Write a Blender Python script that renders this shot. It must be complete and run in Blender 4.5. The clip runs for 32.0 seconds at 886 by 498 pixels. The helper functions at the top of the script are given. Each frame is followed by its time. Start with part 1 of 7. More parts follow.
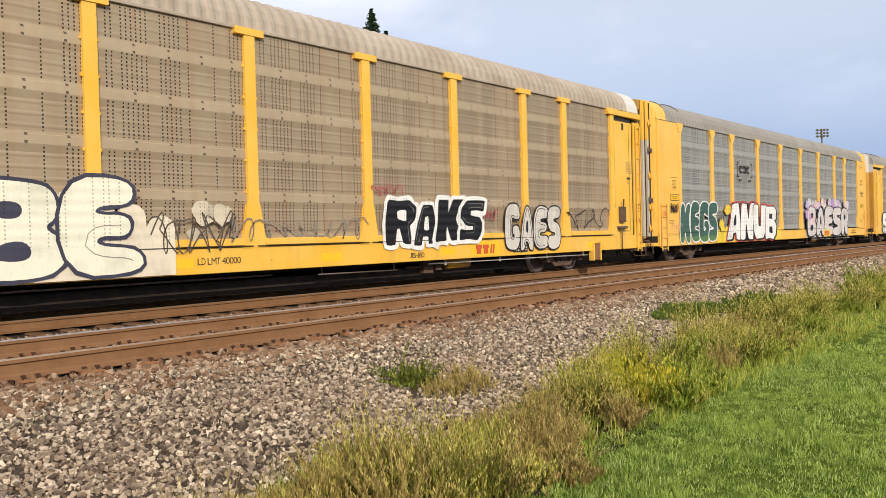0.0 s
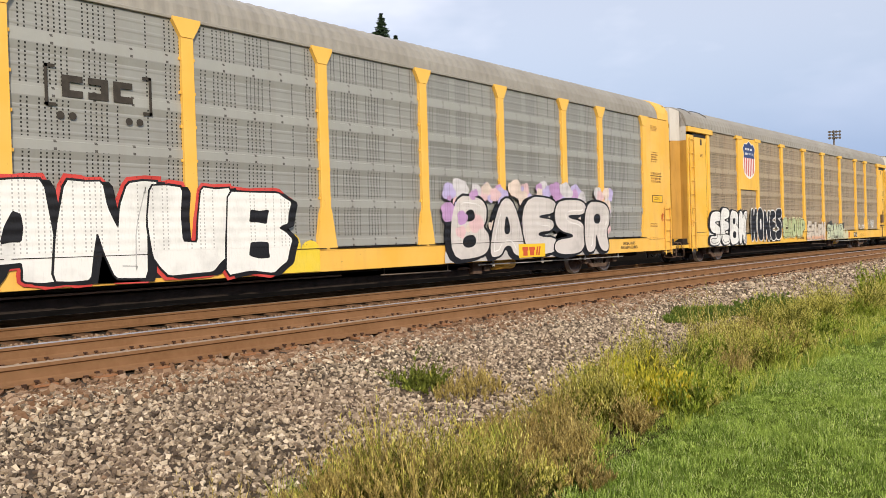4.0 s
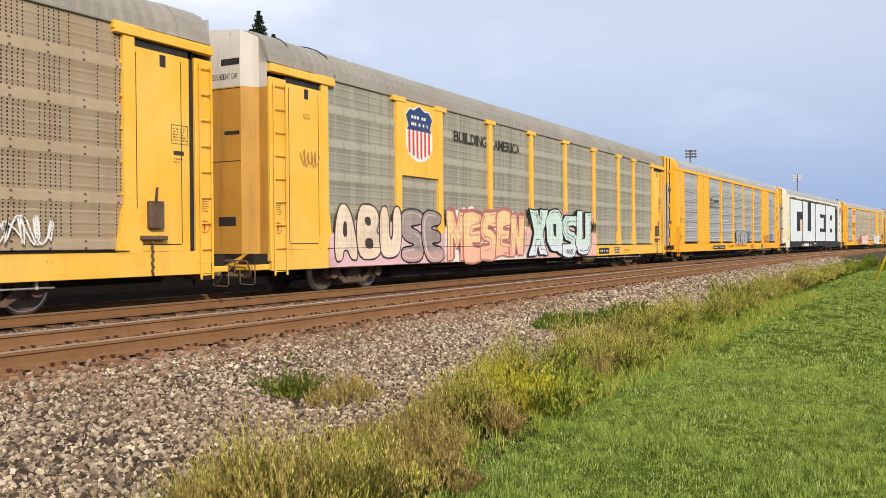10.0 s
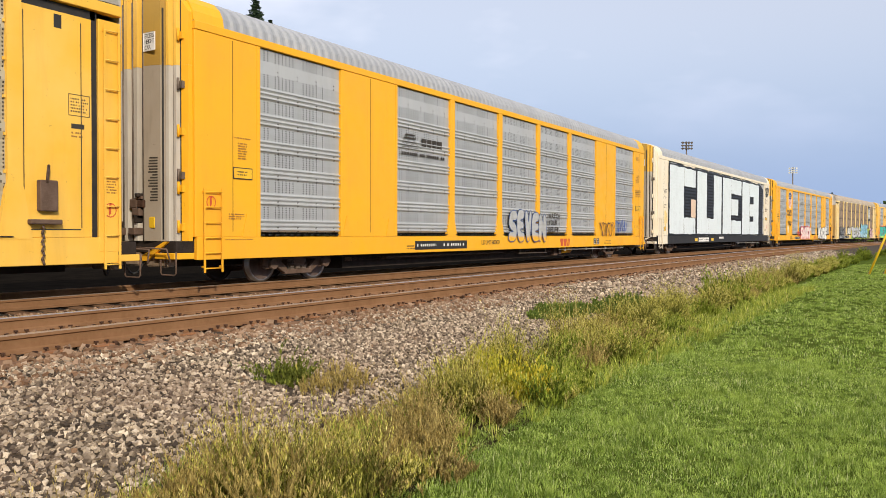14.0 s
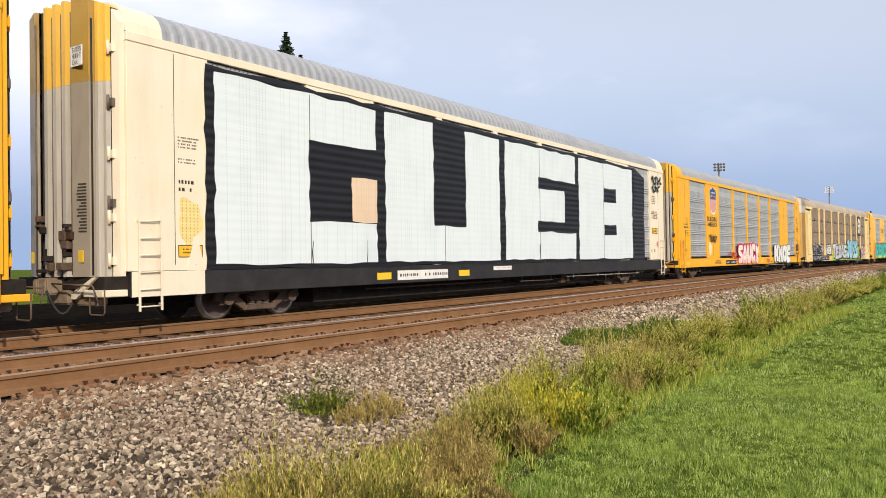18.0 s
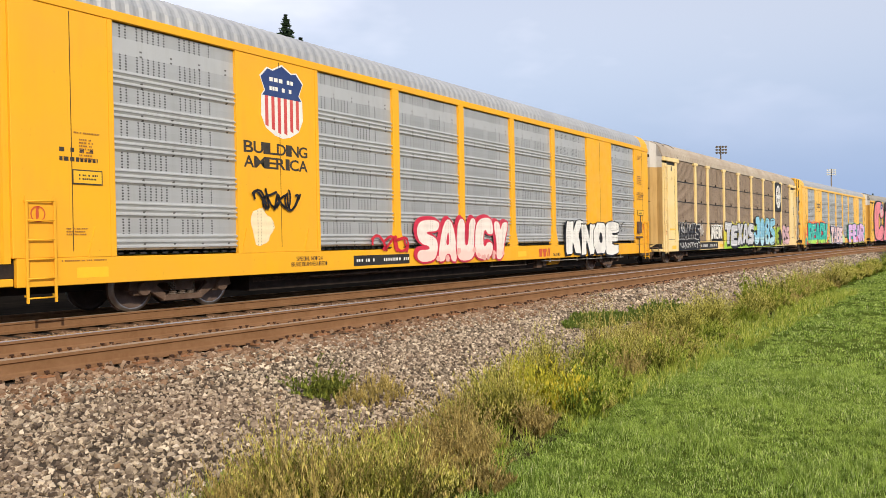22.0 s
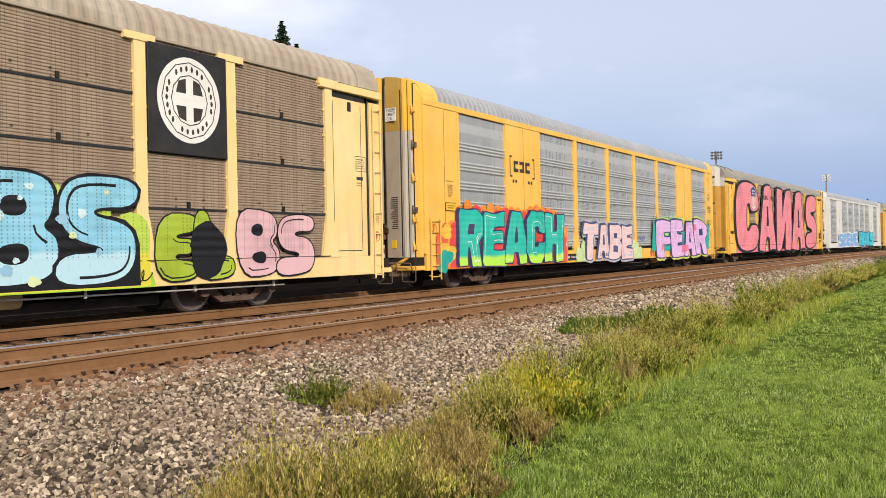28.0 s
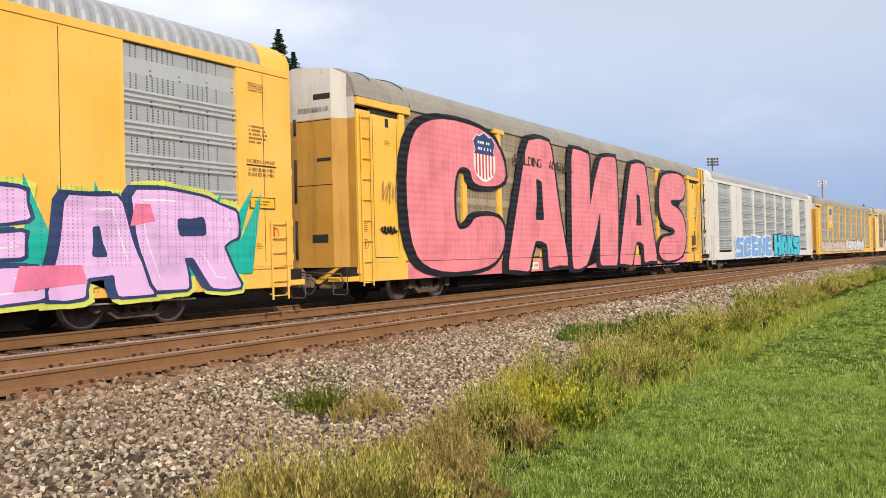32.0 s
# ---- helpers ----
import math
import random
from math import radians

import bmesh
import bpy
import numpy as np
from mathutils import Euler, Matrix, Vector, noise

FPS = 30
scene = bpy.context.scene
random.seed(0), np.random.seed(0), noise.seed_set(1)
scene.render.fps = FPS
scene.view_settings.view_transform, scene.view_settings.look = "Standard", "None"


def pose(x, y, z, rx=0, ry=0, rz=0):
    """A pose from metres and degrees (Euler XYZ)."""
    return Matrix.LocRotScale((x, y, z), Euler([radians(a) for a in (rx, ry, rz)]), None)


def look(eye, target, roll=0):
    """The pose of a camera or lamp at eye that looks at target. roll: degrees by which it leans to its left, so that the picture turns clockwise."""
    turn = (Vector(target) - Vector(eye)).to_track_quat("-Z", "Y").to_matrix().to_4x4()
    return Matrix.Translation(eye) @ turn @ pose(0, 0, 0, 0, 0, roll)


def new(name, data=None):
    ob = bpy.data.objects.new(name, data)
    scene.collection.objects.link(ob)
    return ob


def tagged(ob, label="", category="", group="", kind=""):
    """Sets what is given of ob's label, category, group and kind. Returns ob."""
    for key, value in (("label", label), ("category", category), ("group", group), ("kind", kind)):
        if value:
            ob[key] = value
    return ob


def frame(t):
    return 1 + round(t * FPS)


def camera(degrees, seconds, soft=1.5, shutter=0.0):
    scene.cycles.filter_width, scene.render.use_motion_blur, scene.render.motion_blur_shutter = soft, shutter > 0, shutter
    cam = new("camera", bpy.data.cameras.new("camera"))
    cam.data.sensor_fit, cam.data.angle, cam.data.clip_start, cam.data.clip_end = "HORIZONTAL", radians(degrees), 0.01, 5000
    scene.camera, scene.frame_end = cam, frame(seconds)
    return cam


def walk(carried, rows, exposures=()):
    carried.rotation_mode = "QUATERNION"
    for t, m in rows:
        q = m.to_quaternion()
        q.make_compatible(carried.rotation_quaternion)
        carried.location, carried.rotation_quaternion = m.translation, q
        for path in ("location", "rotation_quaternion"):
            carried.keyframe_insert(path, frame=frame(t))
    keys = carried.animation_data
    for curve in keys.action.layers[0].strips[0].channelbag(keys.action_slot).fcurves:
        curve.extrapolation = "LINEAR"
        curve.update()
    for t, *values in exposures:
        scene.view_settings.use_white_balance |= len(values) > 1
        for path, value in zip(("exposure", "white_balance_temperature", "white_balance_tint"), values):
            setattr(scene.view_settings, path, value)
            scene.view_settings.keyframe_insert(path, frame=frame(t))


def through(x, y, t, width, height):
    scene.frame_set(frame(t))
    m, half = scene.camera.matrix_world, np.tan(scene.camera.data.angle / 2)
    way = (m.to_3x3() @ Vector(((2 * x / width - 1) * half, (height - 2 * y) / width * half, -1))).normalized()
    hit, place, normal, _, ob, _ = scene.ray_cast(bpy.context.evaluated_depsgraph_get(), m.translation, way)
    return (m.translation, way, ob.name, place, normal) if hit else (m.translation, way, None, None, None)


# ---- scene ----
# All lengths in metres. x runs along the railway, y across it (away from the lawn), z up from the near track's rail top.
CAM_TURNS = [
    (0, 89.083, 1.477, -48.765),
    (0.5, 89.035, 1.509, -48.722),
    (1, 89.032, 1.545, -48.631),
    (1.5, 89.058, 1.637, -48.469),
    (2, 89.105, 1.650, -48.291),
    (2.5, 89.177, 1.670, -48.167),
    (3, 89.296, 1.682, -48.065),
    (3.5, 89.373, 1.706, -47.978),
    (5.5, 89.738, 1.537, -48.755),
    (6, 89.829, 1.349, -49.697),
    (6.5, 89.855, 1.126, -50.927),
    (7, 89.853, 0.884, -52.309),
    (7.5, 89.813, 0.696, -53.588),
    (8, 89.786, 0.620, -54.782),
    (8.5, 89.774, 0.600, -55.820),
    (9, 89.767, 0.598, -56.518),
    (9.5, 89.723, 0.570, -56.975),
    (10, 89.626, 0.455, -57.236),
    (10.5, 89.485, 0.326, -57.349),
    (11, 89.280, 0.176, -57.389),
    (11.5, 89.092, 0.009, -57.497),
    (12, 88.948, -0.140, -57.620),
    (12.5, 88.846, -0.189, -57.757),
    (13, 88.768, -0.330, -57.785),
    (13.5, 88.754, -0.298, -57.732),
    (15.5, 89.428, 0.291, -56.716),
    (16, 89.816, 0.496, -56.370),
    (16.5, 90.245, 0.677, -56.046),
    (17, 90.608, 0.828, -55.757),
    (17.5, 90.859, 0.973, -55.481),
    (18, 90.885, 0.939, -55.234),
    (18.5, 90.706, 0.903, -55.063),
    (19, 90.380, 0.854, -55.002),
    (19.5, 90.035, 0.796, -55.012),
    (20, 89.789, 0.836, -55.052),
    (20.5, 89.652, 0.955, -55.099),
    (21, 89.624, 0.999, -55.121),
    (21.5, 89.630, 1.042, -55.134),
    (22, 89.653, 1.072, -55.144),
    (22.5, 89.680, 1.090, -55.139),
    (23, 89.735, 1.182, -55.085),
    (23.5, 89.780, 1.232, -55.043),
    (24, 89.781, 1.229, -55.026),
    (24.5, 89.786, 1.220, -55.062),
    (25, 89.784, 1.180, -55.105),
    (25.5, 89.789, 1.157, -55.176),
    (27.5, 89.996, 1.101, -55.447),
    (28, 90.087, 1.182, -55.423),
    (28.5, 90.198, 1.302, -55.346),
    (29, 90.327, 1.375, -55.306),
    (29.5, 90.414, 1.381, -55.315),
    (30, 90.487, 1.315, -55.386),
    (30.5, 90.536, 1.254, -55.506),
    (31, 90.574, 1.246, -55.612),
    (31.5, 90.596, 1.317, -55.654),
    (32, 90.622, 1.407, -55.626),
]
cam = camera(60.0, 32.0, soft=0.55, shutter=0.0)
EYE = (0.0, 0.0, 1.013)
walk(cam, [(t, pose(*EYE, rx, ry, rz)) for t, rx, ry, rz in CAM_TURNS])

# ---- sky and sun ----
SUN_TO = Vector((-0.50, -0.76, 0.42)).normalized()
world = bpy.data.worlds.new("sky")
scene.world = world
world.use_nodes = True
wn = world.node_tree.nodes
wl = world.node_tree.links
wn.clear()
sky = wn.new("ShaderNodeTexSky")
sky.sky_type = "NISHITA"
sky.sun_disc = False
sky.sun_elevation = math.asin(SUN_TO.z)
sky.sun_rotation = math.atan2(SUN_TO.x, SUN_TO.y)
sky.air_density, sky.dust_density, sky.ozone_density = 1.0, 1.6, 2.0
coords = wn.new("ShaderNodeTexCoord")
stretch = wn.new("ShaderNodeMapping")
stretch.inputs["Scale"].default_value = (1.3, 1.3, 3.2)
cloud = wn.new("ShaderNodeTexNoise")
cloud.inputs["Scale"].default_value = 1.5
cloud.inputs["Detail"].default_value = 5.0
cloud.inputs["Roughness"].default_value = 0.55
ramp = wn.new("ShaderNodeValToRGB")
ramp.color_ramp.elements[0].position, ramp.color_ramp.elements[1].position = 0.34, 0.64
ramp.color_ramp.elements[0].color = (0.46, 0.46, 0.46, 1)
mixer = wn.new("ShaderNodeMix")
mixer.data_type = "RGBA"
mixer.inputs["B"].default_value = (9.9, 9.95, 11.1, 1)
back = wn.new("ShaderNodeBackground")
back.inputs["Strength"].default_value = 0.115
wout = wn.new("ShaderNodeOutputWorld")
wl.new(coords.outputs["Generated"], stretch.inputs["Vector"])
wl.new(stretch.outputs["Vector"], cloud.inputs["Vector"])
thinner = wn.new("ShaderNodeVectorMath")
thinner.operation = "DOT_PRODUCT"
thinner.inputs[1].default_value = (-0.31, 0.27, 0.0)
cover = wn.new("ShaderNodeMath")
wl.new(coords.outputs["Generated"], thinner.inputs[0])
wl.new(thinner.outputs["Value"], cover.inputs[0])
wl.new(cloud.outputs["Fac"], cover.inputs[1])
wl.new(cover.outputs["Value"], ramp.inputs["Fac"])
wl.new(ramp.outputs["Color"], mixer.inputs["Factor"])
wl.new(sky.outputs["Color"], mixer.inputs["A"])
height = wn.new("ShaderNodeSeparateXYZ")
low = wn.new("ShaderNodeValToRGB")
low.color_ramp.elements[0].position, low.color_ramp.elements[1].position = 0.02, 0.30
low.color_ramp.interpolation = "EASE"
bank = wn.new("ShaderNodeMix")
bank.data_type = "RGBA"
bank.inputs["A"].default_value = (3.2, 4.3, 6.6, 1)
wl.new(coords.outputs["Generated"], height.inputs[0])
wl.new(height.outputs["Z"], low.inputs["Fac"])
wl.new(low.outputs["Color"], bank.inputs["Factor"])
wl.new(mixer.outputs["Result"], bank.inputs["B"])
wl.new(bank.outputs["Result"], back.inputs["Color"])
wl.new(back.outputs["Background"], wout.inputs["Surface"])
sun_data = bpy.data.lights.new("sun", "SUN")
sun_data.energy, sun_data.angle, sun_data.color = 3.5, radians(0.6), (1.0, 0.87, 0.68)
sun = new("sun", sun_data)
sun.matrix_world = look((0, 0, 60), Vector((0, 0, 60)) - SUN_TO)
scene.view_settings.exposure = 0.0


# ---- materials ----
class Nodes:
    """A node material under construction."""

    def __init__(self, name, rough=0.6, metal=0.0):
        self.mat = bpy.data.materials.new(name)
        self.mat.use_nodes = True
        self.tree = self.mat.node_tree
        self.bsdf = self.tree.nodes["Principled BSDF"]
        self.bsdf.inputs["Roughness"].default_value = rough
        self.bsdf.inputs["Metallic"].default_value = metal
        self.bsdf.inputs["Specular IOR Level"].default_value = 0.5 if rough < 0.5 else 0.3 if rough < 0.7 else 0.08 if rough < 0.9 else 0.0
        self.tc = self.tree.nodes.new("ShaderNodeTexCoord")

    def put(self, socket, value):
        if hasattr(value, "links"):
            self.tree.links.new(value, socket)
        else:
            socket.default_value = value

    def at(self, scale=(1, 1, 1), where="Object"):
        n = self.tree.nodes.new("ShaderNodeMapping")
        n.inputs["Scale"].default_value = scale
        self.tree.links.new(self.tc.outputs[where], n.inputs["Vector"])
        return n.outputs["Vector"]

    def noise(self, scale, detail=3.0, rough=0.55, vec=None):
        n = self.tree.nodes.new("ShaderNodeTexNoise")
        n.inputs["Scale"].default_value = scale
        n.inputs["Detail"].default_value = detail
        n.inputs["Roughness"].default_value = rough
        self.tree.links.new(vec if vec is not None else self.at(), n.inputs["Vector"])
        return n.outputs["Fac"]

    def ramp(self, fac, stops):
        n = self.tree.nodes.new("ShaderNodeValToRGB")
        e = n.color_ramp.elements
        while len(e) < len(stops):
            e.new(0.5)
        for item, (p, c) in zip(e, stops):
            item.position = p
            item.color = (*c, 1) if isinstance(c, tuple) else (c, c, c, 1)
        self.tree.links.new(fac, n.inputs["Fac"])
        return n.outputs["Color"]

    def mix(self, fac, a, b, blend="MIX"):
        n = self.tree.nodes.new("ShaderNodeMix")
        n.data_type, n.blend_type = "RGBA", blend
        self.put(n.inputs["Factor"], fac)
        self.put(n.inputs["A"], (*a, 1) if isinstance(a, tuple) else a)
        self.put(n.inputs["B"], (*b, 1) if isinstance(b, tuple) else b)
        return n.outputs["Result"]

    def math(self, op, a, b=0.0):
        n = self.tree.nodes.new("ShaderNodeMath")
        n.operation = op
        self.put(n.inputs[0], a)
        self.put(n.inputs[1], b)
        return n.outputs[0]

    def axis(self, letter, where="Object"):
        n = self.tree.nodes.new("ShaderNodeSeparateXYZ")
        self.tree.links.new(self.tc.outputs[where], n.inputs[0])
        return n.outputs[letter]

    def random(self):
        return self.tree.nodes.new("ShaderNodeObjectInfo").outputs["Random"]

    def island(self):
        return self.tree.nodes.new("ShaderNodeNewGeometry").outputs["Random Per Island"]

    def color(self, c):
        self.put(self.bsdf.inputs["Base Color"], c)
        return self

    def rough(self, r):
        self.put(self.bsdf.inputs["Roughness"], r)
        return self

    def bump(self, height, strength=0.3, distance=0.01):
        n = self.tree.nodes.new("ShaderNodeBump")
        n.inputs["Strength"].default_value, n.inputs["Distance"].default_value = strength, distance
        self.tree.links.new(height, n.inputs["Height"])
        self.tree.links.new(n.outputs["Normal"], self.bsdf.inputs["Normal"])
        return self


def car_paint(name, base, worn, dirt, grime=0.5, rough=0.5):
    """Weathered car paint: faded patches, rain streaks and specks of rust."""
    m = Nodes(name, rough)
    fade = m.ramp(m.noise(0.7, 4), [(0.35, base), (0.75, worn)])
    streak = m.ramp(m.noise(1.0, 5, 0.6, m.at((3.5, 3.5, 0.4))), [(0.5, 0.0), (0.85, grime * 0.65)])
    c = m.mix(streak, fade, dirt)
    speck = m.ramp(m.noise(14, 4, 0.7), [(0.66, 0.0), (0.76, min(1, grime * 1.2))])
    c = m.mix(speck, c, (0.12, 0.06, 0.03))
    m.color(c).bump(m.noise(30, 3), 0.15, 0.004)
    m.rough(m.ramp(m.noise(3, 4), [(0.3, rough - 0.1), (0.8, rough + 0.2)]))
    return m.mat


def steel_panel(name, base, dark, stain, holes=True, rough=0.55, metal=0.35, pitch_x=0.085, pitch_z=0.062, rows=0.796, first=1.08, band=0.24):
    """Galvanised sheet with columns of small punched slots."""
    m = Nodes(name, rough, metal)
    c = m.ramp(m.noise(0.9, 5, 0.6), [(0.3, base), (0.72, dark)])
    streak = m.ramp(m.noise(1.0, 5, 0.6, m.at((5, 5, 0.35))), [(0.48, 0.0), (0.78, 0.75)])
    c = m.mix(streak, c, stain)
    c = m.mix(m.ramp(m.noise(22, 3, 0.6), [(0.45, 0.0), (0.8, 0.35)]), c, dark)
    if holes:
        x, z = m.axis("X"), m.axis("Z")
        col = m.math("LESS_THAN", m.math("FRACT", m.math("MULTIPLY", x, 1 / pitch_x)), 0.30)
        row = m.math("LESS_THAN", m.math("FRACT", m.math("MULTIPLY", z, 1 / pitch_z)), 0.5)
        n = m.tree.nodes.new("ShaderNodeTexWhiteNoise")
        n.noise_dimensions = "1D"
        m.tree.links.new(m.math("FLOOR", m.math("MULTIPLY", x, 1 / pitch_x)), n.inputs["W"])
        some = m.math("GREATER_THAN", n.outputs["Value"], 0.42)
        mask = m.math("MULTIPLY", m.math("MULTIPLY", col, row), some)
        in_row = m.math("FRACT", m.math("MULTIPLY", m.math("SUBTRACT", z, first), 1 / rows))
        mask = m.math("MULTIPLY", mask, m.math("GREATER_THAN", in_row, band))
        c = m.mix(m.math("MULTIPLY", m.math("GREATER_THAN", in_row, band), 0.25), c, dark)
        bolt = m.math("MULTIPLY", m.math("LESS_THAN", m.math("FRACT", m.math("MULTIPLY", x, 1 / 0.62)), 0.075), m.math("LESS_THAN", m.math("ABSOLUTE", m.math("SUBTRACT", m.math("ABSOLUTE", m.math("SUBTRACT", in_row, 0.10)), 0.075)), 0.026))
        c = m.mix(m.math("MULTIPLY", m.math("LESS_THAN", in_row, band), 0.28), c, tuple(min(1, v * 1.30) for v in base))
        c = m.mix(m.math("MULTIPLY", bolt, 0.8), c, (0.04, 0.03, 0.025))
        c = m.mix(m.math("MULTIPLY", mask, 0.95), c, (0.02, 0.018, 0.016))
    m.color(c).bump(m.noise(6, 4), 0.2, 0.01)
    return m.mat


def plain(name, base, other, scale=4.0, rough=0.6, metal=0.0, bump=0.2, depth=0.005):
    m = Nodes(name, rough, metal)
    c = m.ramp(m.noise(scale, 5, 0.6), [(0.35, base), (0.7, other)])
    c = m.mix(m.ramp(m.noise(scale * 9, 3), [(0.45, 0.0), (0.75, 0.5)]), c, other)
    m.color(c).bump(m.noise(scale * 6, 4), bump, depth)
    return m.mat


def spray(name, c, low=None, level=1.0, ribs=0.18, slots=0.45, relief=0.4, even=0.80):
    """Aerosol paint over punched, ribbed sheet: thin patches, the slots showing through, and a second colour low down where there is one."""
    m = Nodes(name, 0.5)
    pale = tuple(min(1, v * 0.94 + 0.05 * min(1, 4 * max(c))) for v in c)
    deep = tuple(v * even for v in c)
    col = m.ramp(m.noise(1.6, 4), [(0.3, deep), (0.5, c), (0.75, pale)])
    x, z = m.axis("X"), m.axis("Z")
    if low is not None:
        edge = m.math("ADD", z, m.math("MULTIPLY", m.noise(3.0, 3), 0.22))
        col = m.mix(m.ramp(m.math("SUBTRACT", edge, level - 0.5), [(0.56, 1.0), (0.66, 0.0)]), col, low)
    col = m.mix(m.ramp(m.noise(9, 4, 0.7, m.at((3, 3, 0.5))), [(0.52, 0.0), (0.8, 1.75 * (1 - even))]), col, tuple(0.55 * v + 0.04 * min(1, 4 * max(c)) for v in c))
    column = m.math("MULTIPLY", x, 1 / 0.085)
    n = m.tree.nodes.new("ShaderNodeTexWhiteNoise")
    n.noise_dimensions = "1D"
    m.tree.links.new(m.math("FLOOR", column), n.inputs["W"])
    hole = m.math("MULTIPLY", m.math("LESS_THAN", m.math("FRACT", column), 0.26), m.math("LESS_THAN", m.math("FRACT", m.math("MULTIPLY", z, 1 / 0.062)), 0.5))
    hole = m.math("MULTIPLY", hole, m.math("GREATER_THAN", n.outputs["Value"], 0.42))
    hole = m.math("MULTIPLY", hole, m.math("GREATER_THAN", z, 1.12))
    col = m.mix(m.math("MULTIPLY", hole, slots), col, (0.012, 0.011, 0.010))
    wave = m.math("SINE", m.math("MULTIPLY", z, 2 * math.pi / ribs))
    wave = m.math("MULTIPLY", wave, m.math("GREATER_THAN", z, 1.1))
    m.color(col).bump(m.math("ADD", wave, m.noise(25, 2)), relief, 0.006)
    return m.mat


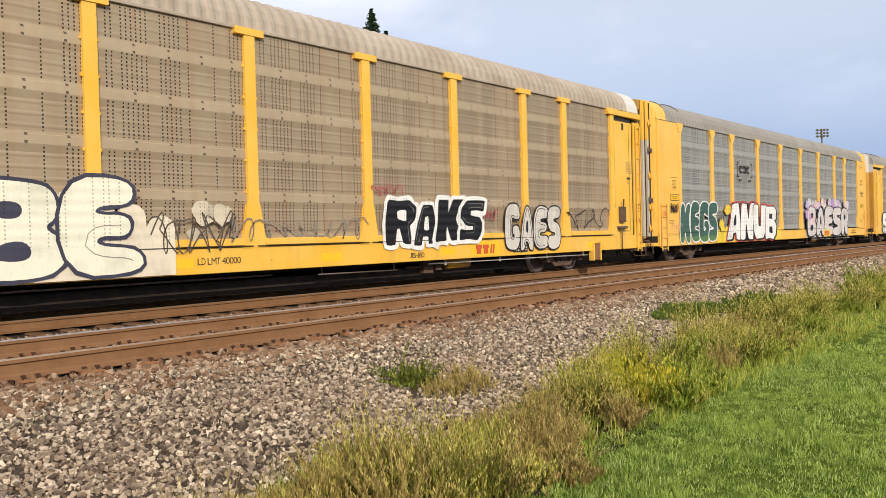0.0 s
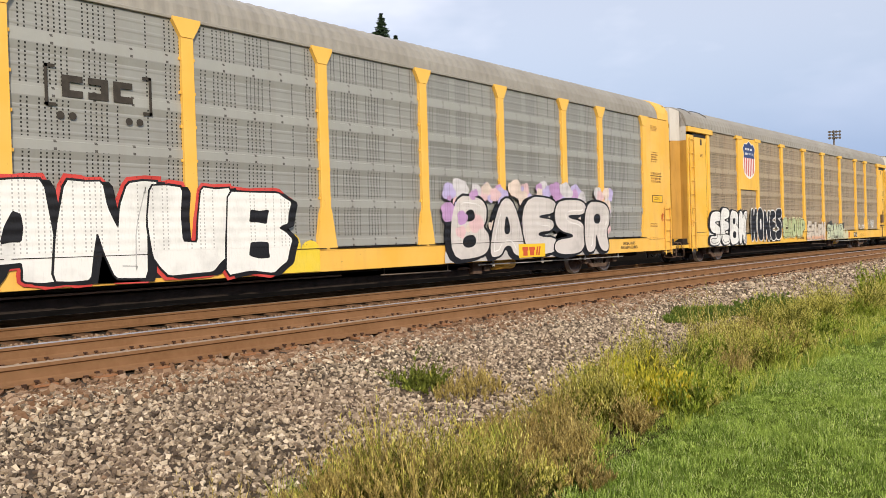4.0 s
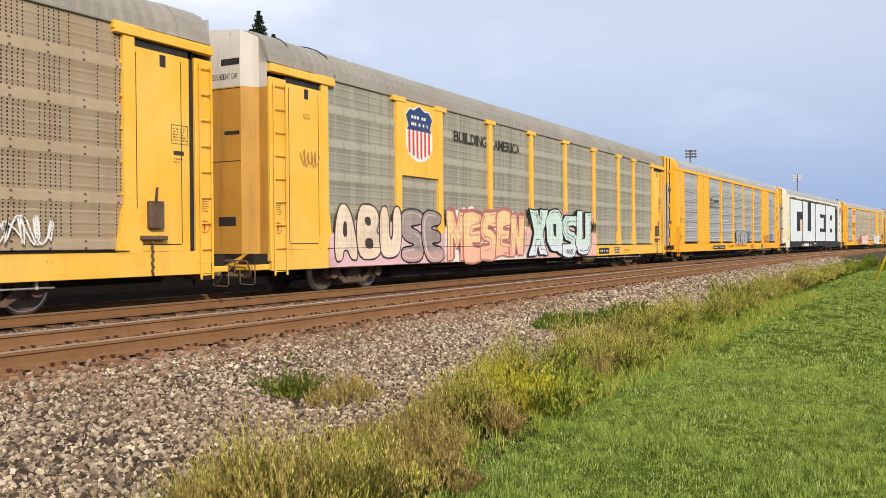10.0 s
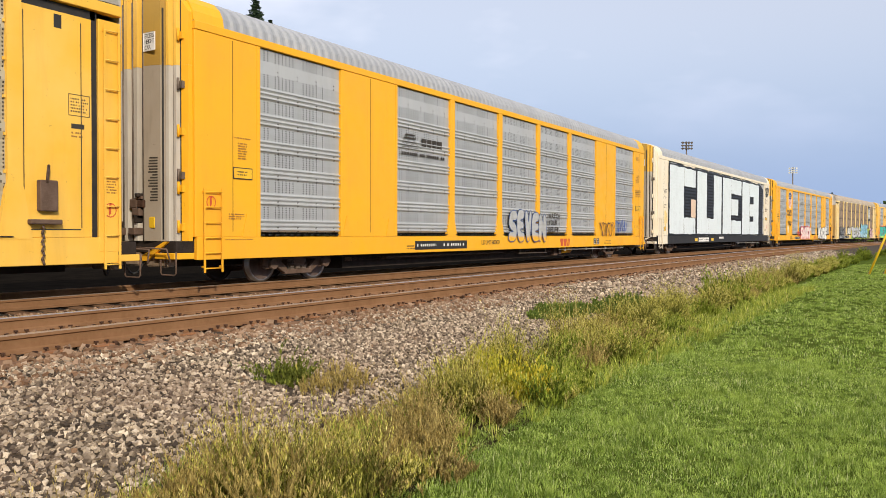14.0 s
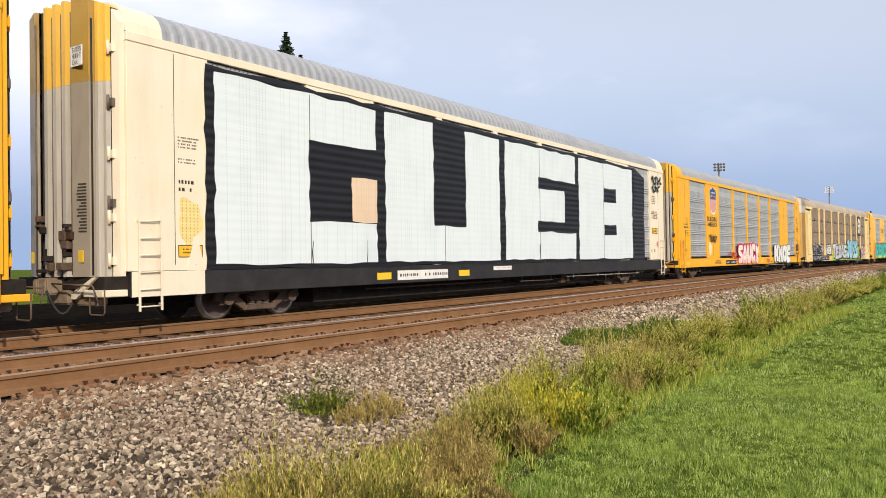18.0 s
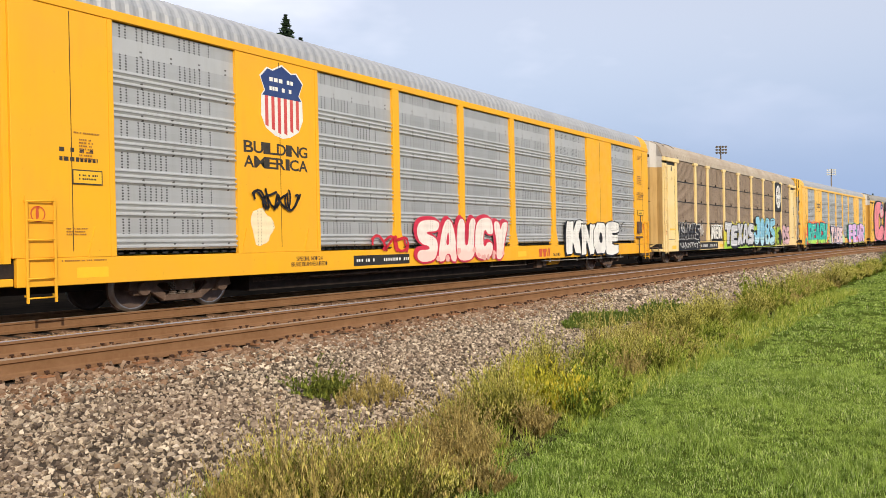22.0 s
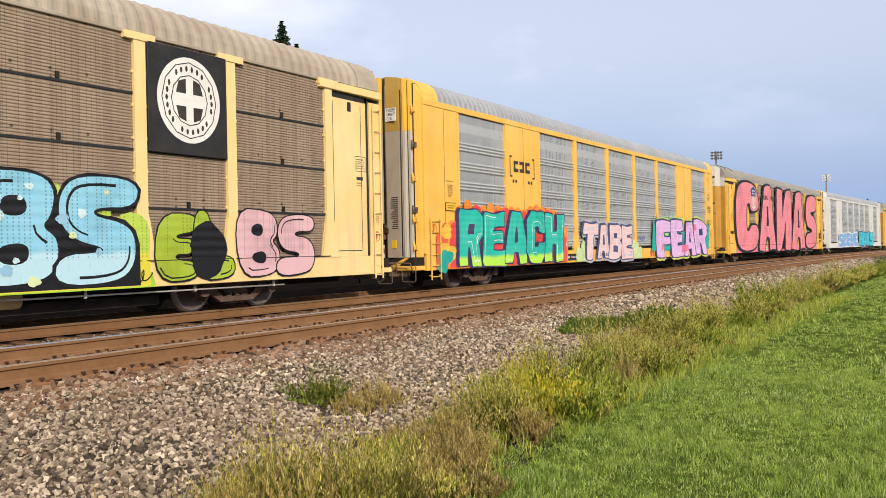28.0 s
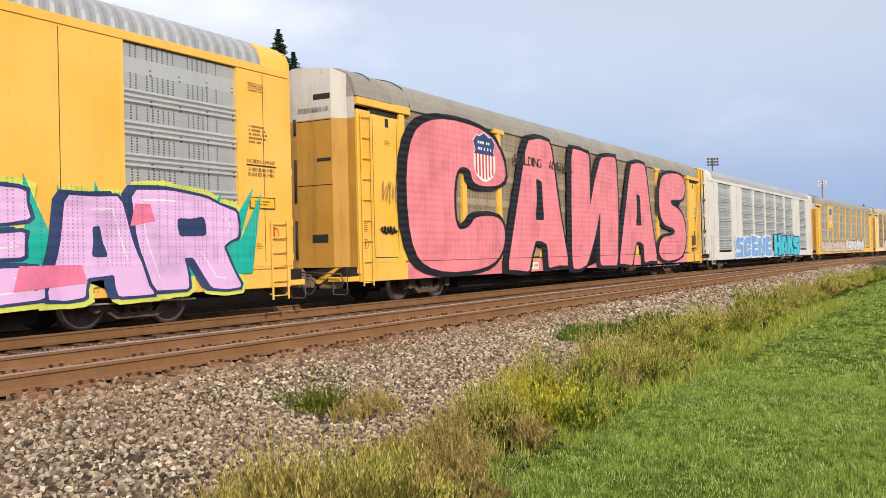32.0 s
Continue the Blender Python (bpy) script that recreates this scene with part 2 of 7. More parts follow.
MATERIAL = {
    "yellow_bright": car_paint("bright yellow car paint", (0.86, 0.43, 0.015), (0.80, 0.40, 0.03), (0.45, 0.24, 0.05), 0.35),
    "yellow_mid": car_paint("yellow car paint", (0.80, 0.45, 0.045), (0.84, 0.53, 0.12), (0.40, 0.22, 0.06), 0.6),
    "yellow_soft": car_paint("sun-faded yellow car paint", (0.82, 0.455, 0.07), (0.85, 0.53, 0.13), (0.48, 0.28, 0.10), 0.6),
    "yellow_pale": car_paint("pale bleached yellow car paint", (0.82, 0.60, 0.24), (0.86, 0.68, 0.36), (0.45, 0.33, 0.2), 0.6),
    "cream": car_paint("cream car paint", (0.80, 0.70, 0.52), (0.82, 0.75, 0.62), (0.5, 0.40, 0.28), 0.5),
    "white_dirty": car_paint("dirty white car paint", (0.52, 0.49, 0.45), (0.62, 0.59, 0.55), (0.25, 0.21, 0.18), 0.9),
    # End paints: darker bases than the sides, with heavier streaks.
    "end_yellow": car_paint("dark-streaked yellow end paint", (0.46, 0.24, 0.04), (0.56, 0.31, 0.07), (0.11, 0.06, 0.03), 1.0),
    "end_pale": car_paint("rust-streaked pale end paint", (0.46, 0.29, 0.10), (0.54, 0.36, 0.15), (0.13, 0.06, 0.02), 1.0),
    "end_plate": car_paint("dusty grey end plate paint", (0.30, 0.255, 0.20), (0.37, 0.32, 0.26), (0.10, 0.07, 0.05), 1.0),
    # Ribs pale as if catching light, recess dark as shade, both in the paint.
    "end_rib": car_paint("dull white door rib paint pale as lit", (0.50, 0.46, 0.40), (0.58, 0.54, 0.48), (0.16, 0.12, 0.09), 1.0),
    "end_shade": plain("recess paint dark as shade", (0.055, 0.046, 0.038), (0.11, 0.09, 0.07), 5, 0.8),
    "dusty_steel": plain("dusty tan coupler steel", (0.20, 0.145, 0.10), (0.33, 0.255, 0.185), 6, 0.85),
    "end_silver": car_paint("streaked dark grey end paint", (0.32, 0.29, 0.25), (0.42, 0.39, 0.35), (0.17, 0.14, 0.12), 1.0),
    "end_brown": car_paint("streaked brown-yellow end paint", (0.33, 0.20, 0.045), (0.46, 0.28, 0.05), (0.10, 0.065, 0.03), 1.0),
    "silver": car_paint("silver car paint", (0.62, 0.60, 0.56), (0.70, 0.68, 0.63), (0.36, 0.33, 0.29), 0.4),
    "tan": steel_panel("tan stained perforated sheet", (0.475, 0.385, 0.265), (0.355, 0.275, 0.185), (0.41, 0.245, 0.145)),
    "olive": steel_panel("pale olive perforated sheet", (0.466, 0.445, 0.360), (0.382, 0.360, 0.286), (0.350, 0.307, 0.233)),
    "grey": steel_panel("grey perforated sheet", (0.40, 0.40, 0.37), (0.31, 0.31, 0.29), (0.32, 0.30, 0.26)),
    "zinc": steel_panel("bright zinc perforated sheet", (0.52, 0.53, 0.53), (0.42, 0.43, 0.44), (0.38, 0.38, 0.37), True, 0.5, 0.4, 0.11, 0.05, 0.565, 1.13, 0.5),
    "brown": steel_panel("brown weathered slatted sheet", (0.40, 0.315, 0.24), (0.30, 0.228, 0.172), (0.20, 0.14, 0.105), True, 0.7, 0.1, 0.03, 0.04, 1.0, 1.0, 0.0),
    "white_panel": steel_panel("white overpainted perforated sheet", (0.42, 0.43, 0.44), (0.34, 0.35, 0.36), (0.32, 0.32, 0.32), True, 0.5, 0.0, 0.11, 0.05, 0.565, 1.13, 0.5),
    "roof": plain("galvanised roof sheet", (0.38, 0.355, 0.31), (0.30, 0.275, 0.235), 1.2, 0.6, 0.3),
    "roof_zinc": plain("clean zinc roof sheet", (0.44, 0.45, 0.46), (0.36, 0.37, 0.39), 1.2, 0.5, 0.35),
    "roof_tan": plain("dusty tan roof sheet", (0.46, 0.40, 0.33), (0.35, 0.29, 0.23), 1.2, 0.7, 0.1),
    "black": plain("matt black paint", (0.018, 0.018, 0.02), (0.035, 0.033, 0.032), 3, 0.6),
    "under": plain("sooty underframe steel", (0.022, 0.018, 0.016), (0.045, 0.035, 0.03), 3, 0.8),
    "truck": plain("rust-brown cast steel", (0.10, 0.065, 0.048), (0.16, 0.11, 0.085), 5, 0.8, 0.1),
    "wheel": plain("worn wheel steel", (0.11, 0.075, 0.06), (0.18, 0.13, 0.11), 5, 0.6, 0.4),
    "rim": plain("polished wheel tread", (0.42, 0.40, 0.38), (0.30, 0.27, 0.25), 5, 0.35, 0.9),
    "spring": plain("grey coil spring steel", (0.14, 0.11, 0.09), (0.22, 0.18, 0.15), 8, 0.6, 0.4),
    "rust": plain("brown rusted rail steel", (0.205, 0.108, 0.052), (0.27, 0.15, 0.078), 2.5, 0.85, 0.1),
    "head": plain("dull rail head", (0.34, 0.24, 0.17), (0.42, 0.31, 0.22), 2, 0.5, 0.5),
    "head_bright": plain("polished rail head", (0.60, 0.60, 0.62), (0.50, 0.49, 0.5), 2, 0.3, 0.9),
    "tie": plain("weathered creosoted tie wood", (0.16, 0.09, 0.055), (0.25, 0.15, 0.09), 6, 0.9, 0, 0.6, 0.01),
    "clip": plain("dark rusty spike steel", (0.05, 0.028, 0.02), (0.10, 0.055, 0.035), 9, 0.8, 0.2),
    "plate": plain("rust-red tie plate", (0.27, 0.125, 0.06), (0.36, 0.185, 0.095), 6, 0.85, 0.1),
    "label_yellow": plain("yellow reflective tape", (0.85, 0.55, 0.02), (0.8, 0.5, 0.02), 3, 0.4),
    "warn": plain("orange-yellow placard", (0.85, 0.5, 0.03), (0.75, 0.42, 0.03), 3, 0.5),
    "ink": plain("dark stencil paint", (0.03, 0.025, 0.02), (0.06, 0.05, 0.04), 8, 0.6),
    "ink_brown": plain("faded brown stencil paint", (0.22, 0.10, 0.03), (0.32, 0.16, 0.05), 8, 0.6),
    "red_sign": plain("red sign paint", (0.62, 0.10, 0.03), (0.5, 0.09, 0.04), 6, 0.5),
    "white": plain("white lettering paint", (0.82, 0.81, 0.78), (0.72, 0.70, 0.67), 4, 0.5),
    "navy": plain("navy blue shield paint", (0.025, 0.05, 0.17), (0.04, 0.07, 0.2), 3, 0.5),
    "shield_red": plain("red shield stripe paint", (0.55, 0.05, 0.06), (0.6, 0.12, 0.1), 3, 0.5),
}


# ---- helpers for building ----
def box(bm, x0, x1, y0, y1, z0, z1, mat=0):
    v = [bm.verts.new((x, y, z)) for x in (x0, x1) for y in (y0, y1) for z in (z0, z1)]
    for q in ((0, 1, 3, 2), (4, 6, 7, 5), (0, 4, 5, 1), (2, 3, 7, 6), (0, 2, 6, 4), (1, 5, 7, 3)):
        bm.faces.new([v[i] for i in q]).material_index = mat
    return v


def tube(bm, a, b, r, n=8, r2=None, mat=0):
    """A closed round bar from a to b."""
    a, b = Vector(a), Vector(b)
    q = (b - a).to_track_quat("Z", "Y")
    ends = []
    for p, rr in ((a, r), (b, r if r2 is None else r2)):
        ends.append([bm.verts.new(p + q @ Vector((rr * math.cos(2 * math.pi * i / n), rr * math.sin(2 * math.pi * i / n), 0))) for i in range(n)])
    for i in range(n):
        f = bm.faces.new((ends[0][i], ends[0][(i + 1) % n], ends[1][(i + 1) % n], ends[1][i]))
        f.smooth, f.material_index = True, mat
    bm.faces.new(ends[0][::-1]).material_index = mat
    bm.faces.new(ends[1]).material_index = mat


def hose(bm, run, r, n=6):
    """A round bar bent along a run of points, in one skin."""
    rings = []
    for i, p in enumerate(run):
        d = Vector(run[min(i + 1, len(run) - 1)]) - Vector(run[max(i - 1, 0)])
        q = d.to_track_quat("Z", "Y")
        rings.append([bm.verts.new(Vector(p) + q @ Vector((r * math.cos(6.2832 * k / n), r * math.sin(6.2832 * k / n), 0))) for k in range(n)])
    for a, b in zip(rings, rings[1:]):
        for k in range(n):
            bm.faces.new((a[k], a[(k + 1) % n], b[(k + 1) % n], b[k])).smooth = True
    bm.faces.new(rings[0][::-1])
    bm.faces.new(rings[-1])


def slab(bm, outline, y0, y1, mat=0):
    """A plate with an outline of (x, z) points, between y0 and y1."""
    a = [bm.verts.new((x, y0, z)) for x, z in outline]
    b = [bm.verts.new((x, y1, z)) for x, z in outline]
    n = len(a)
    bm.faces.new(a).material_index = mat
    bm.faces.new(b[::-1]).material_index = mat
    for i in range(n):
        bm.faces.new((a[i], b[i], b[(i + 1) % n], a[(i + 1) % n])).material_index = mat


def finish(name, bm, mats):
    bmesh.ops.recalc_face_normals(bm, faces=bm.faces)
    me = bpy.data.meshes.new(name)
    bm.to_mesh(me)
    bm.free()
    for m in mats if isinstance(mats, (list, tuple)) else [mats]:
        me.materials.append(MATERIAL[m] if isinstance(m, str) else m)
    return me


def part(name, bm, mats, parent=None, label="", at=None):
    """Links a bmesh, or a ready mesh, as one object under its thing."""
    me = bm if isinstance(bm, bpy.types.Mesh) else finish(name, bm, mats)
    ob = new(name, me)
    ob.parent = parent
    if at is not None:
        ob.matrix_basis = at
    if label:
        tagged(ob, label)
    return ob


CACHE = {}


def cached(key, build, mats):
    if key not in CACHE:
        bm = bmesh.new()
        build(bm)
        CACHE[key] = finish(str(key[0]), bm, mats)
    return CACHE[key]


def raw_mesh(name, verts, faces, mats, smooth=False):
    """A large mesh straight from arrays: faces of one size."""
    me = bpy.data.meshes.new(name)
    verts, faces = np.asarray(verts, np.float32), np.asarray(faces, np.int32)
    k = faces.shape[1]
    me.vertices.add(len(verts))
    me.vertices.foreach_set("co", verts.ravel())
    me.loops.add(faces.size)
    me.loops.foreach_set("vertex_index", faces.ravel())
    me.polygons.add(len(faces))
    me.polygons.foreach_set("loop_start", np.arange(0, faces.size, k, dtype=np.int32))
    me.polygons.foreach_set("use_smooth", np.full(len(faces), smooth))
    me.update(calc_edges=True)
    me.validate()
    for m in mats:
        me.materials.append(m)
    return me


# ---- the line of the railway: straight, then a wide curve towards the lawn, then straight again ----
BEND_AT, BEND_END, RADIUS = 25.0, 270.0, 974.0


def along(s, off):
    """x, y and heading (radians) at s metres along the line, off metres across it."""
    s = np.asarray(s, float)
    a = np.clip(s - BEND_AT, 0, BEND_END - BEND_AT) / RADIUS
    x = np.minimum(s, BEND_AT) + RADIUS * np.sin(a) + np.maximum(s - BEND_END, 0) * np.cos(a)
    y = -RADIUS * (1 - np.cos(a)) - np.maximum(s - BEND_END, 0) * np.sin(a)
    return x + off * np.sin(a), y + off * np.cos(a), -a


def spot(s, off, z=0.0, turn=0.0):
    x, y, a = along(s, off)
    return pose(float(x), float(y), z, 0, 0, math.degrees(float(a)) + turn)


RAIL_NEAR, RAIL_FAR = 7.29, 8.795
TRAIN_MID, TRAIN_RAIL_Z = 13.575, -0.114
GROUND_Z = -0.55
BED = [(4.05, -0.60), (4.6, -0.50), (5.6, -0.34), (6.35, -0.175), (9.7, -0.175), (10.5, -0.36), (11.6, -0.345), (15.6, -0.345), (17.0, -0.55)]


def bed_z(off):
    return np.interp(off, [p[0] for p in BED], [p[1] for p in BED])


def ground_z(s, off):
    base = np.interp(off, [-900, -3, 2.2, 4.2, 17, 24, 900], [-0.62, -0.56, GROUND_Z, -0.62, -0.95, -1.0, -1.4])
    return base + 0.025 * np.sin(s * 0.7 + off) * np.cos(off * 0.9 - s * 0.31)


# ---- ground ----
def lawn_material():
    m = Nodes("mown lawn and soil", 0.9)
    c = m.ramp(m.noise(0.5, 6, 0.65), [(0.3, (0.08, 0.115, 0.018)), (0.5, (0.13, 0.175, 0.03)), (0.72, (0.20, 0.24, 0.05))])
    c = m.mix(m.ramp(m.noise(30, 3, 0.7), [(0.30, 0.1), (0.70, 0.8)]), c, (0.03, 0.05, 0.010))
    m.color(c).bump(m.noise(60, 3, 0.7), 0.7, 0.03)
    return m.mat


def build_ground():
    ss = np.concatenate([[-600, -250, -100, -50], np.arange(-30, 60, 0.75), np.arange(60, 140, 4), [160, 200, 240, 270, 400, 800, 1700, 3200]])
    oo = np.concatenate([[-850, -500, -250, -120, -70, -45, -30, -20], np.arange(-14, 5, 0.6), [8, 13, 17, 20, 24, 40, 80, 200, 500, 900]])
    S, O = np.meshgrid(ss, oo, indexing="ij")
    x, y, _ = along(S, O)
    v = np.stack([x, y, ground_z(S, O)], -1).reshape(-1, 3)
    n = len(oo)
    i = (np.arange(len(ss) - 1)[:, None] * n + np.arange(n - 1)).ravel()
    f = np.stack([i, i + n, i + n + 1, i + 1], 1)
    ob = new("ground", raw_mesh("ground", v, f, [lawn_material()], True))
    tagged(ob, "mown green lawn and soil beside the railway", "ground", kind="structure")


def ballast_material(name, island=True, rusty=False):
    m = Nodes(name, 0.85)
    pick = m.island() if island else m.noise(22, 2)
    c = m.ramp(pick, [(0.0, (0.05, 0.038, 0.03)), (0.22, (0.145, 0.112, 0.082)), (0.55, (0.315, 0.252, 0.182)), (0.82, (0.51, 0.415, 0.305)), (0.95, (0.72, 0.61, 0.46)), (1.0, (0.24, 0.15, 0.09))])
    c = m.mix(m.ramp(m.noise(0.8, 4), [(0.45, 0.0), (0.75, 0.45)]), c, (0.26, 0.18, 0.13))
    if rusty:
        c = m.mix(0.62, c, (0.22, 0.115, 0.06))
    # The bed goes nearly black: shade between the stones is in its colour.
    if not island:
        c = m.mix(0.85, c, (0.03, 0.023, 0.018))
    m.color(c).bump(m.noise(45, 4, 0.6), 0.6, 0.02)
    return m.mat


STONE = ballast_material("crushed granite ballast")
RUSTY_STONE = ballast_material("rust-stained ballast", True, True)


def build_bed():
    ss = np.concatenate([np.arange(-40, 40, 1.0), np.arange(40, 420, 5.0)])
    oo = np.array(sorted({p[0] for p in BED} | set(np.arange(4.05, 17.4, 0.35).round(2))))
    S, O = np.meshgrid(ss, oo, indexing="ij")
    x, y, _ = along(S, O)
    v = np.stack([x, y, bed_z(O)], -1).reshape(-1, 3)
    n = len(oo)
    i = (np.arange(len(ss) - 1)[:, None] * n + np.arange(n - 1)).ravel()
    f = np.stack([i, i + n, i + n + 1, i + 1], 1)
    ob = new("ballast_bed", raw_mesh("ballast_bed", v, f, [ballast_material("packed ballast bed dark as gap shade", False)], True))
    tagged(ob, "raised bed of packed ballast under the tracks, darkened as shade between stones", "ballast", kind="structure")


def stones(name, label, count, s_range, o_range, size, seed, mat, thin=1.0, lift=0.45):
    """Loose crushed stones: jittered blocks, denser towards the start of the stretch."""
    rng = np.random.default_rng(seed)
    s = s_range[0] + (s_range[1] - s_range[0]) * rng.random(count) ** thin
    o = rng.uniform(*o_range, count)
    x, y, _ = along(s, o)
    r = rng.uniform(*size, count) * (1 + 0.012 * np.maximum(s - 12, 0))
    cube = np.array([(a, b, c) for a in (-1, 1) for b in (-1, 1) for c in (-1, 1)], float)
    p = cube[None] * np.stack([rng.uniform(0.7, 1.25, count), rng.uniform(0.55, 0.95, count), rng.uniform(0.4, 0.75, count)], 1)[:, None]
    p = p + rng.uniform(-0.42, 0.42, p.shape)
    ax = rng.normal(size=(count, 3))
    ax /= np.linalg.norm(ax, axis=1, keepdims=True)
    an = rng.uniform(0, 3.1, count)[:, None, None]
    k = ax[:, None, :]
    p = p * np.cos(an) + np.cross(np.broadcast_to(k, p.shape), p) * np.sin(an) + k * (p * k).sum(-1, keepdims=True) * (1 - np.cos(an))
    p = p * r[:, None, None] + np.stack([x, y, bed_z(o) + r * lift + rng.uniform(-0.5, 0.6, count) * r], 1)[:, None]
    q = np.array([(0, 1, 3, 2), (4, 6, 7, 5), (0, 4, 5, 1), (2, 3, 7, 6), (0, 2, 6, 4), (1, 5, 7, 3)])
    f = (q[None] + 8 * np.arange(count)[:, None, None]).reshape(-1, 4)
    tagged(new(name, raw_mesh(name, p.reshape(-1, 3), f, [mat])), label, "ballast", kind="stuff")


build_ground()
build_bed()
stones("ballast_stones", "loose crushed granite stones on the ballast shoulder", 56000, (0.5, 16), (4.0, 6.75), (0.009, 0.020), 1, STONE)
stones("ballast_stones", "rust-stained stones along the near rail", 5000, (1, 40), (6.1, 6.8), (0.014, 0.030), 5, RUSTY_STONE, 1.4)
stones("ballast_stones", "loose crushed granite stones along the farther shoulder", 20000, (15, 60), (4.2, 6.75), (0.018, 0.036), 2, STONE, 1.7)
stones("ballast_stones", "crushed stones between the ties of the near track", 9000, (1, 40), (6.6, 9.6), (0.02, 0.038), 3, RUSTY_STONE, 1.4, 0.1)
def shade_strip():
    """Ground on the far side of the tracks, coloured dark as the train's shade."""
    m = Nodes("soil darkened as train shade", 0.95)
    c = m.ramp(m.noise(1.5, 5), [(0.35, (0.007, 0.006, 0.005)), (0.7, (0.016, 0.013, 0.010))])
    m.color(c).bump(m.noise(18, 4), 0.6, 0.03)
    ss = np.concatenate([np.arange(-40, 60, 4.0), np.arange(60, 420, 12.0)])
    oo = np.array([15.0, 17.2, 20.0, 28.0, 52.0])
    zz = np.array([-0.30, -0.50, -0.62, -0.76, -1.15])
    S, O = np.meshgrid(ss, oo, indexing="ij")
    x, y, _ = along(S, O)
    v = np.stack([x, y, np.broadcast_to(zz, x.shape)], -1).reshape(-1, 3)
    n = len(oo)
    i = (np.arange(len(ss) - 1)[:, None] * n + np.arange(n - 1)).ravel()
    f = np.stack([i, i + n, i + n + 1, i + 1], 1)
    tagged(new("shade_strip", raw_mesh("shade_strip", v, f, [m.mat], True)), "strip of soil darkened as train shade beyond the tracks", "ground", kind="structure")


shade_strip()
stones("ballast_stones", "grey crushed stones between the two tracks", 14000, (1, 45), (9.5, 12.3), (0.014, 0.030), 4, RUSTY_STONE, 1.3)


# ---- tracks ----
RAIL_PROFILE = [(-0.075, -0.185), (-0.075, -0.172), (-0.02, -0.150), (-0.010, -0.135), (-0.010, -0.05), (-0.036, -0.038), (-0.037, -0.008), (-0.030, 0.0), (0.030, 0.0), (0.037, -0.008), (0.036, -0.038), (0.010, -0.05), (0.010, -0.135), (0.02, -0.150), (0.075, -0.172), (0.075, -0.185)]


def build_rail(parent, off, z, head, label):
    ss = np.concatenate([np.arange(-30, 26, 7.0), np.arange(26, 420, 4.0)])
    prof = np.array(RAIL_PROFILE)
    x, y, _ = along(ss[:, None], off + prof[None, :, 0])
    v = np.stack([x, y, np.broadcast_to(z + prof[None, :, 1], x.shape)], -1).reshape(-1, 3)
    n = len(prof)
    i = np.arange(len(ss) - 1)[:, None] * n
    j = np.arange(n)
    f = np.stack([i + j, i + n + j, i + n + (j + 1) % n, i + (j + 1) % n], -1).reshape(-1, 4)
    me = raw_mesh("rail", v, f, [MATERIAL["rust"], MATERIAL[head]])
    idx = np.tile(np.isin(j, (6, 7, 8)).astype(np.int32), len(ss) - 1)
    me.polygons.foreach_set("material_index", idx)
    part("rail", me, None, parent, label)


def tie_mesh(bm):
    rng = random.Random(5)
    v = box(bm, -0.115, 0.115, -1.3, 1.3, -0.18, 0.0)
    bmesh.ops.bevel(bm, geom=bm.edges[:], offset=0.012, segments=1, affect="EDGES")
    for w in bm.verts:
        w.co += Vector((rng.uniform(-0.006, 0.006), rng.uniform(-0.01, 0.01), rng.uniform(-0.004, 0.004)))


def plate_mesh(bm):
    box(bm, -0.10, 0.10, -0.18, 0.18, 0.0, 0.016)
    for sx in (-0.06, 0.06):
        for sy in (-0.10, 0.10):
            tube(bm, (sx, sy, 0.015), (sx, sy, 0.045), 0.011, 6, mat=1)
            box(bm, sx - 0.018, sx + 0.018, sy - 0.018, sy + 0.018, 0.04, 0.055, 1)
    for sx in (-0.16, 0.16):
        box(bm, sx - 0.02, sx + 0.02, -0.11, 0.11, -0.035, 0.03, 1)


def build_track(name, label, mid, z, heads, ties):
    track = tagged(new(name), label, "railway track", kind="structure")
    for off, head in ((mid - 0.7525, heads[0]), (mid + 0.7525, heads[1])):
        build_rail(track, off, z, head, "rust-brown rail with a worn head")
    rng = random.Random(len(name))
    tm = cached(("tie",), tie_mesh, "tie")
    pm = cached(("tie_plate",), plate_mesh, ["plate", "clip"])
    for k in range(ties[0], ties[1]):
        s = k * 0.53
        tie = part("tie", tm, None, track, at=spot(s + rng.uniform(-0.03, 0.03), mid + rng.uniform(-0.03, 0.03), z - 0.201 + rng.uniform(-0.008, 0.004), rng.uniform(-1, 1)))
        if k < ties[2]:
            for off in (mid - 0.7525, mid + 0.7525):
                part("tie_plate", pm, None, track, at=spot(s, off, z - 0.2))
    return track


build_track("track_near", "empty rusty railway track with weathered wooden ties", (RAIL_NEAR + RAIL_FAR) / 2, 0.04, ("head", "head_bright"), (0, 150, 90))
build_track("track_train", "railway track that carries the train", TRAIN_MID, TRAIN_RAIL_Z, ("head", "rust"), (2, 90, 2))


# ---- the train ----
LENGTH, SILL, DECK, SIDE = 27.2, 0.58, 1.03, 1.525
EAVE_A, EAVE_B = 5.09, 5.23
TRUCKS, WHEEL_R = (3.35, 23.85), 0.42
POSTS = [1.76, 4.70, 6.72, 9.67, 12.62, 15.55, 18.45, 21.38, 23.40, 26.20]
CARS, WHEELSETS = [], []


def roof_height(y, eave):
    t = min(1.0, abs(y) / 1.5)
    return eave + (5.88 - eave) * (1 - t ** 4) ** 0.5


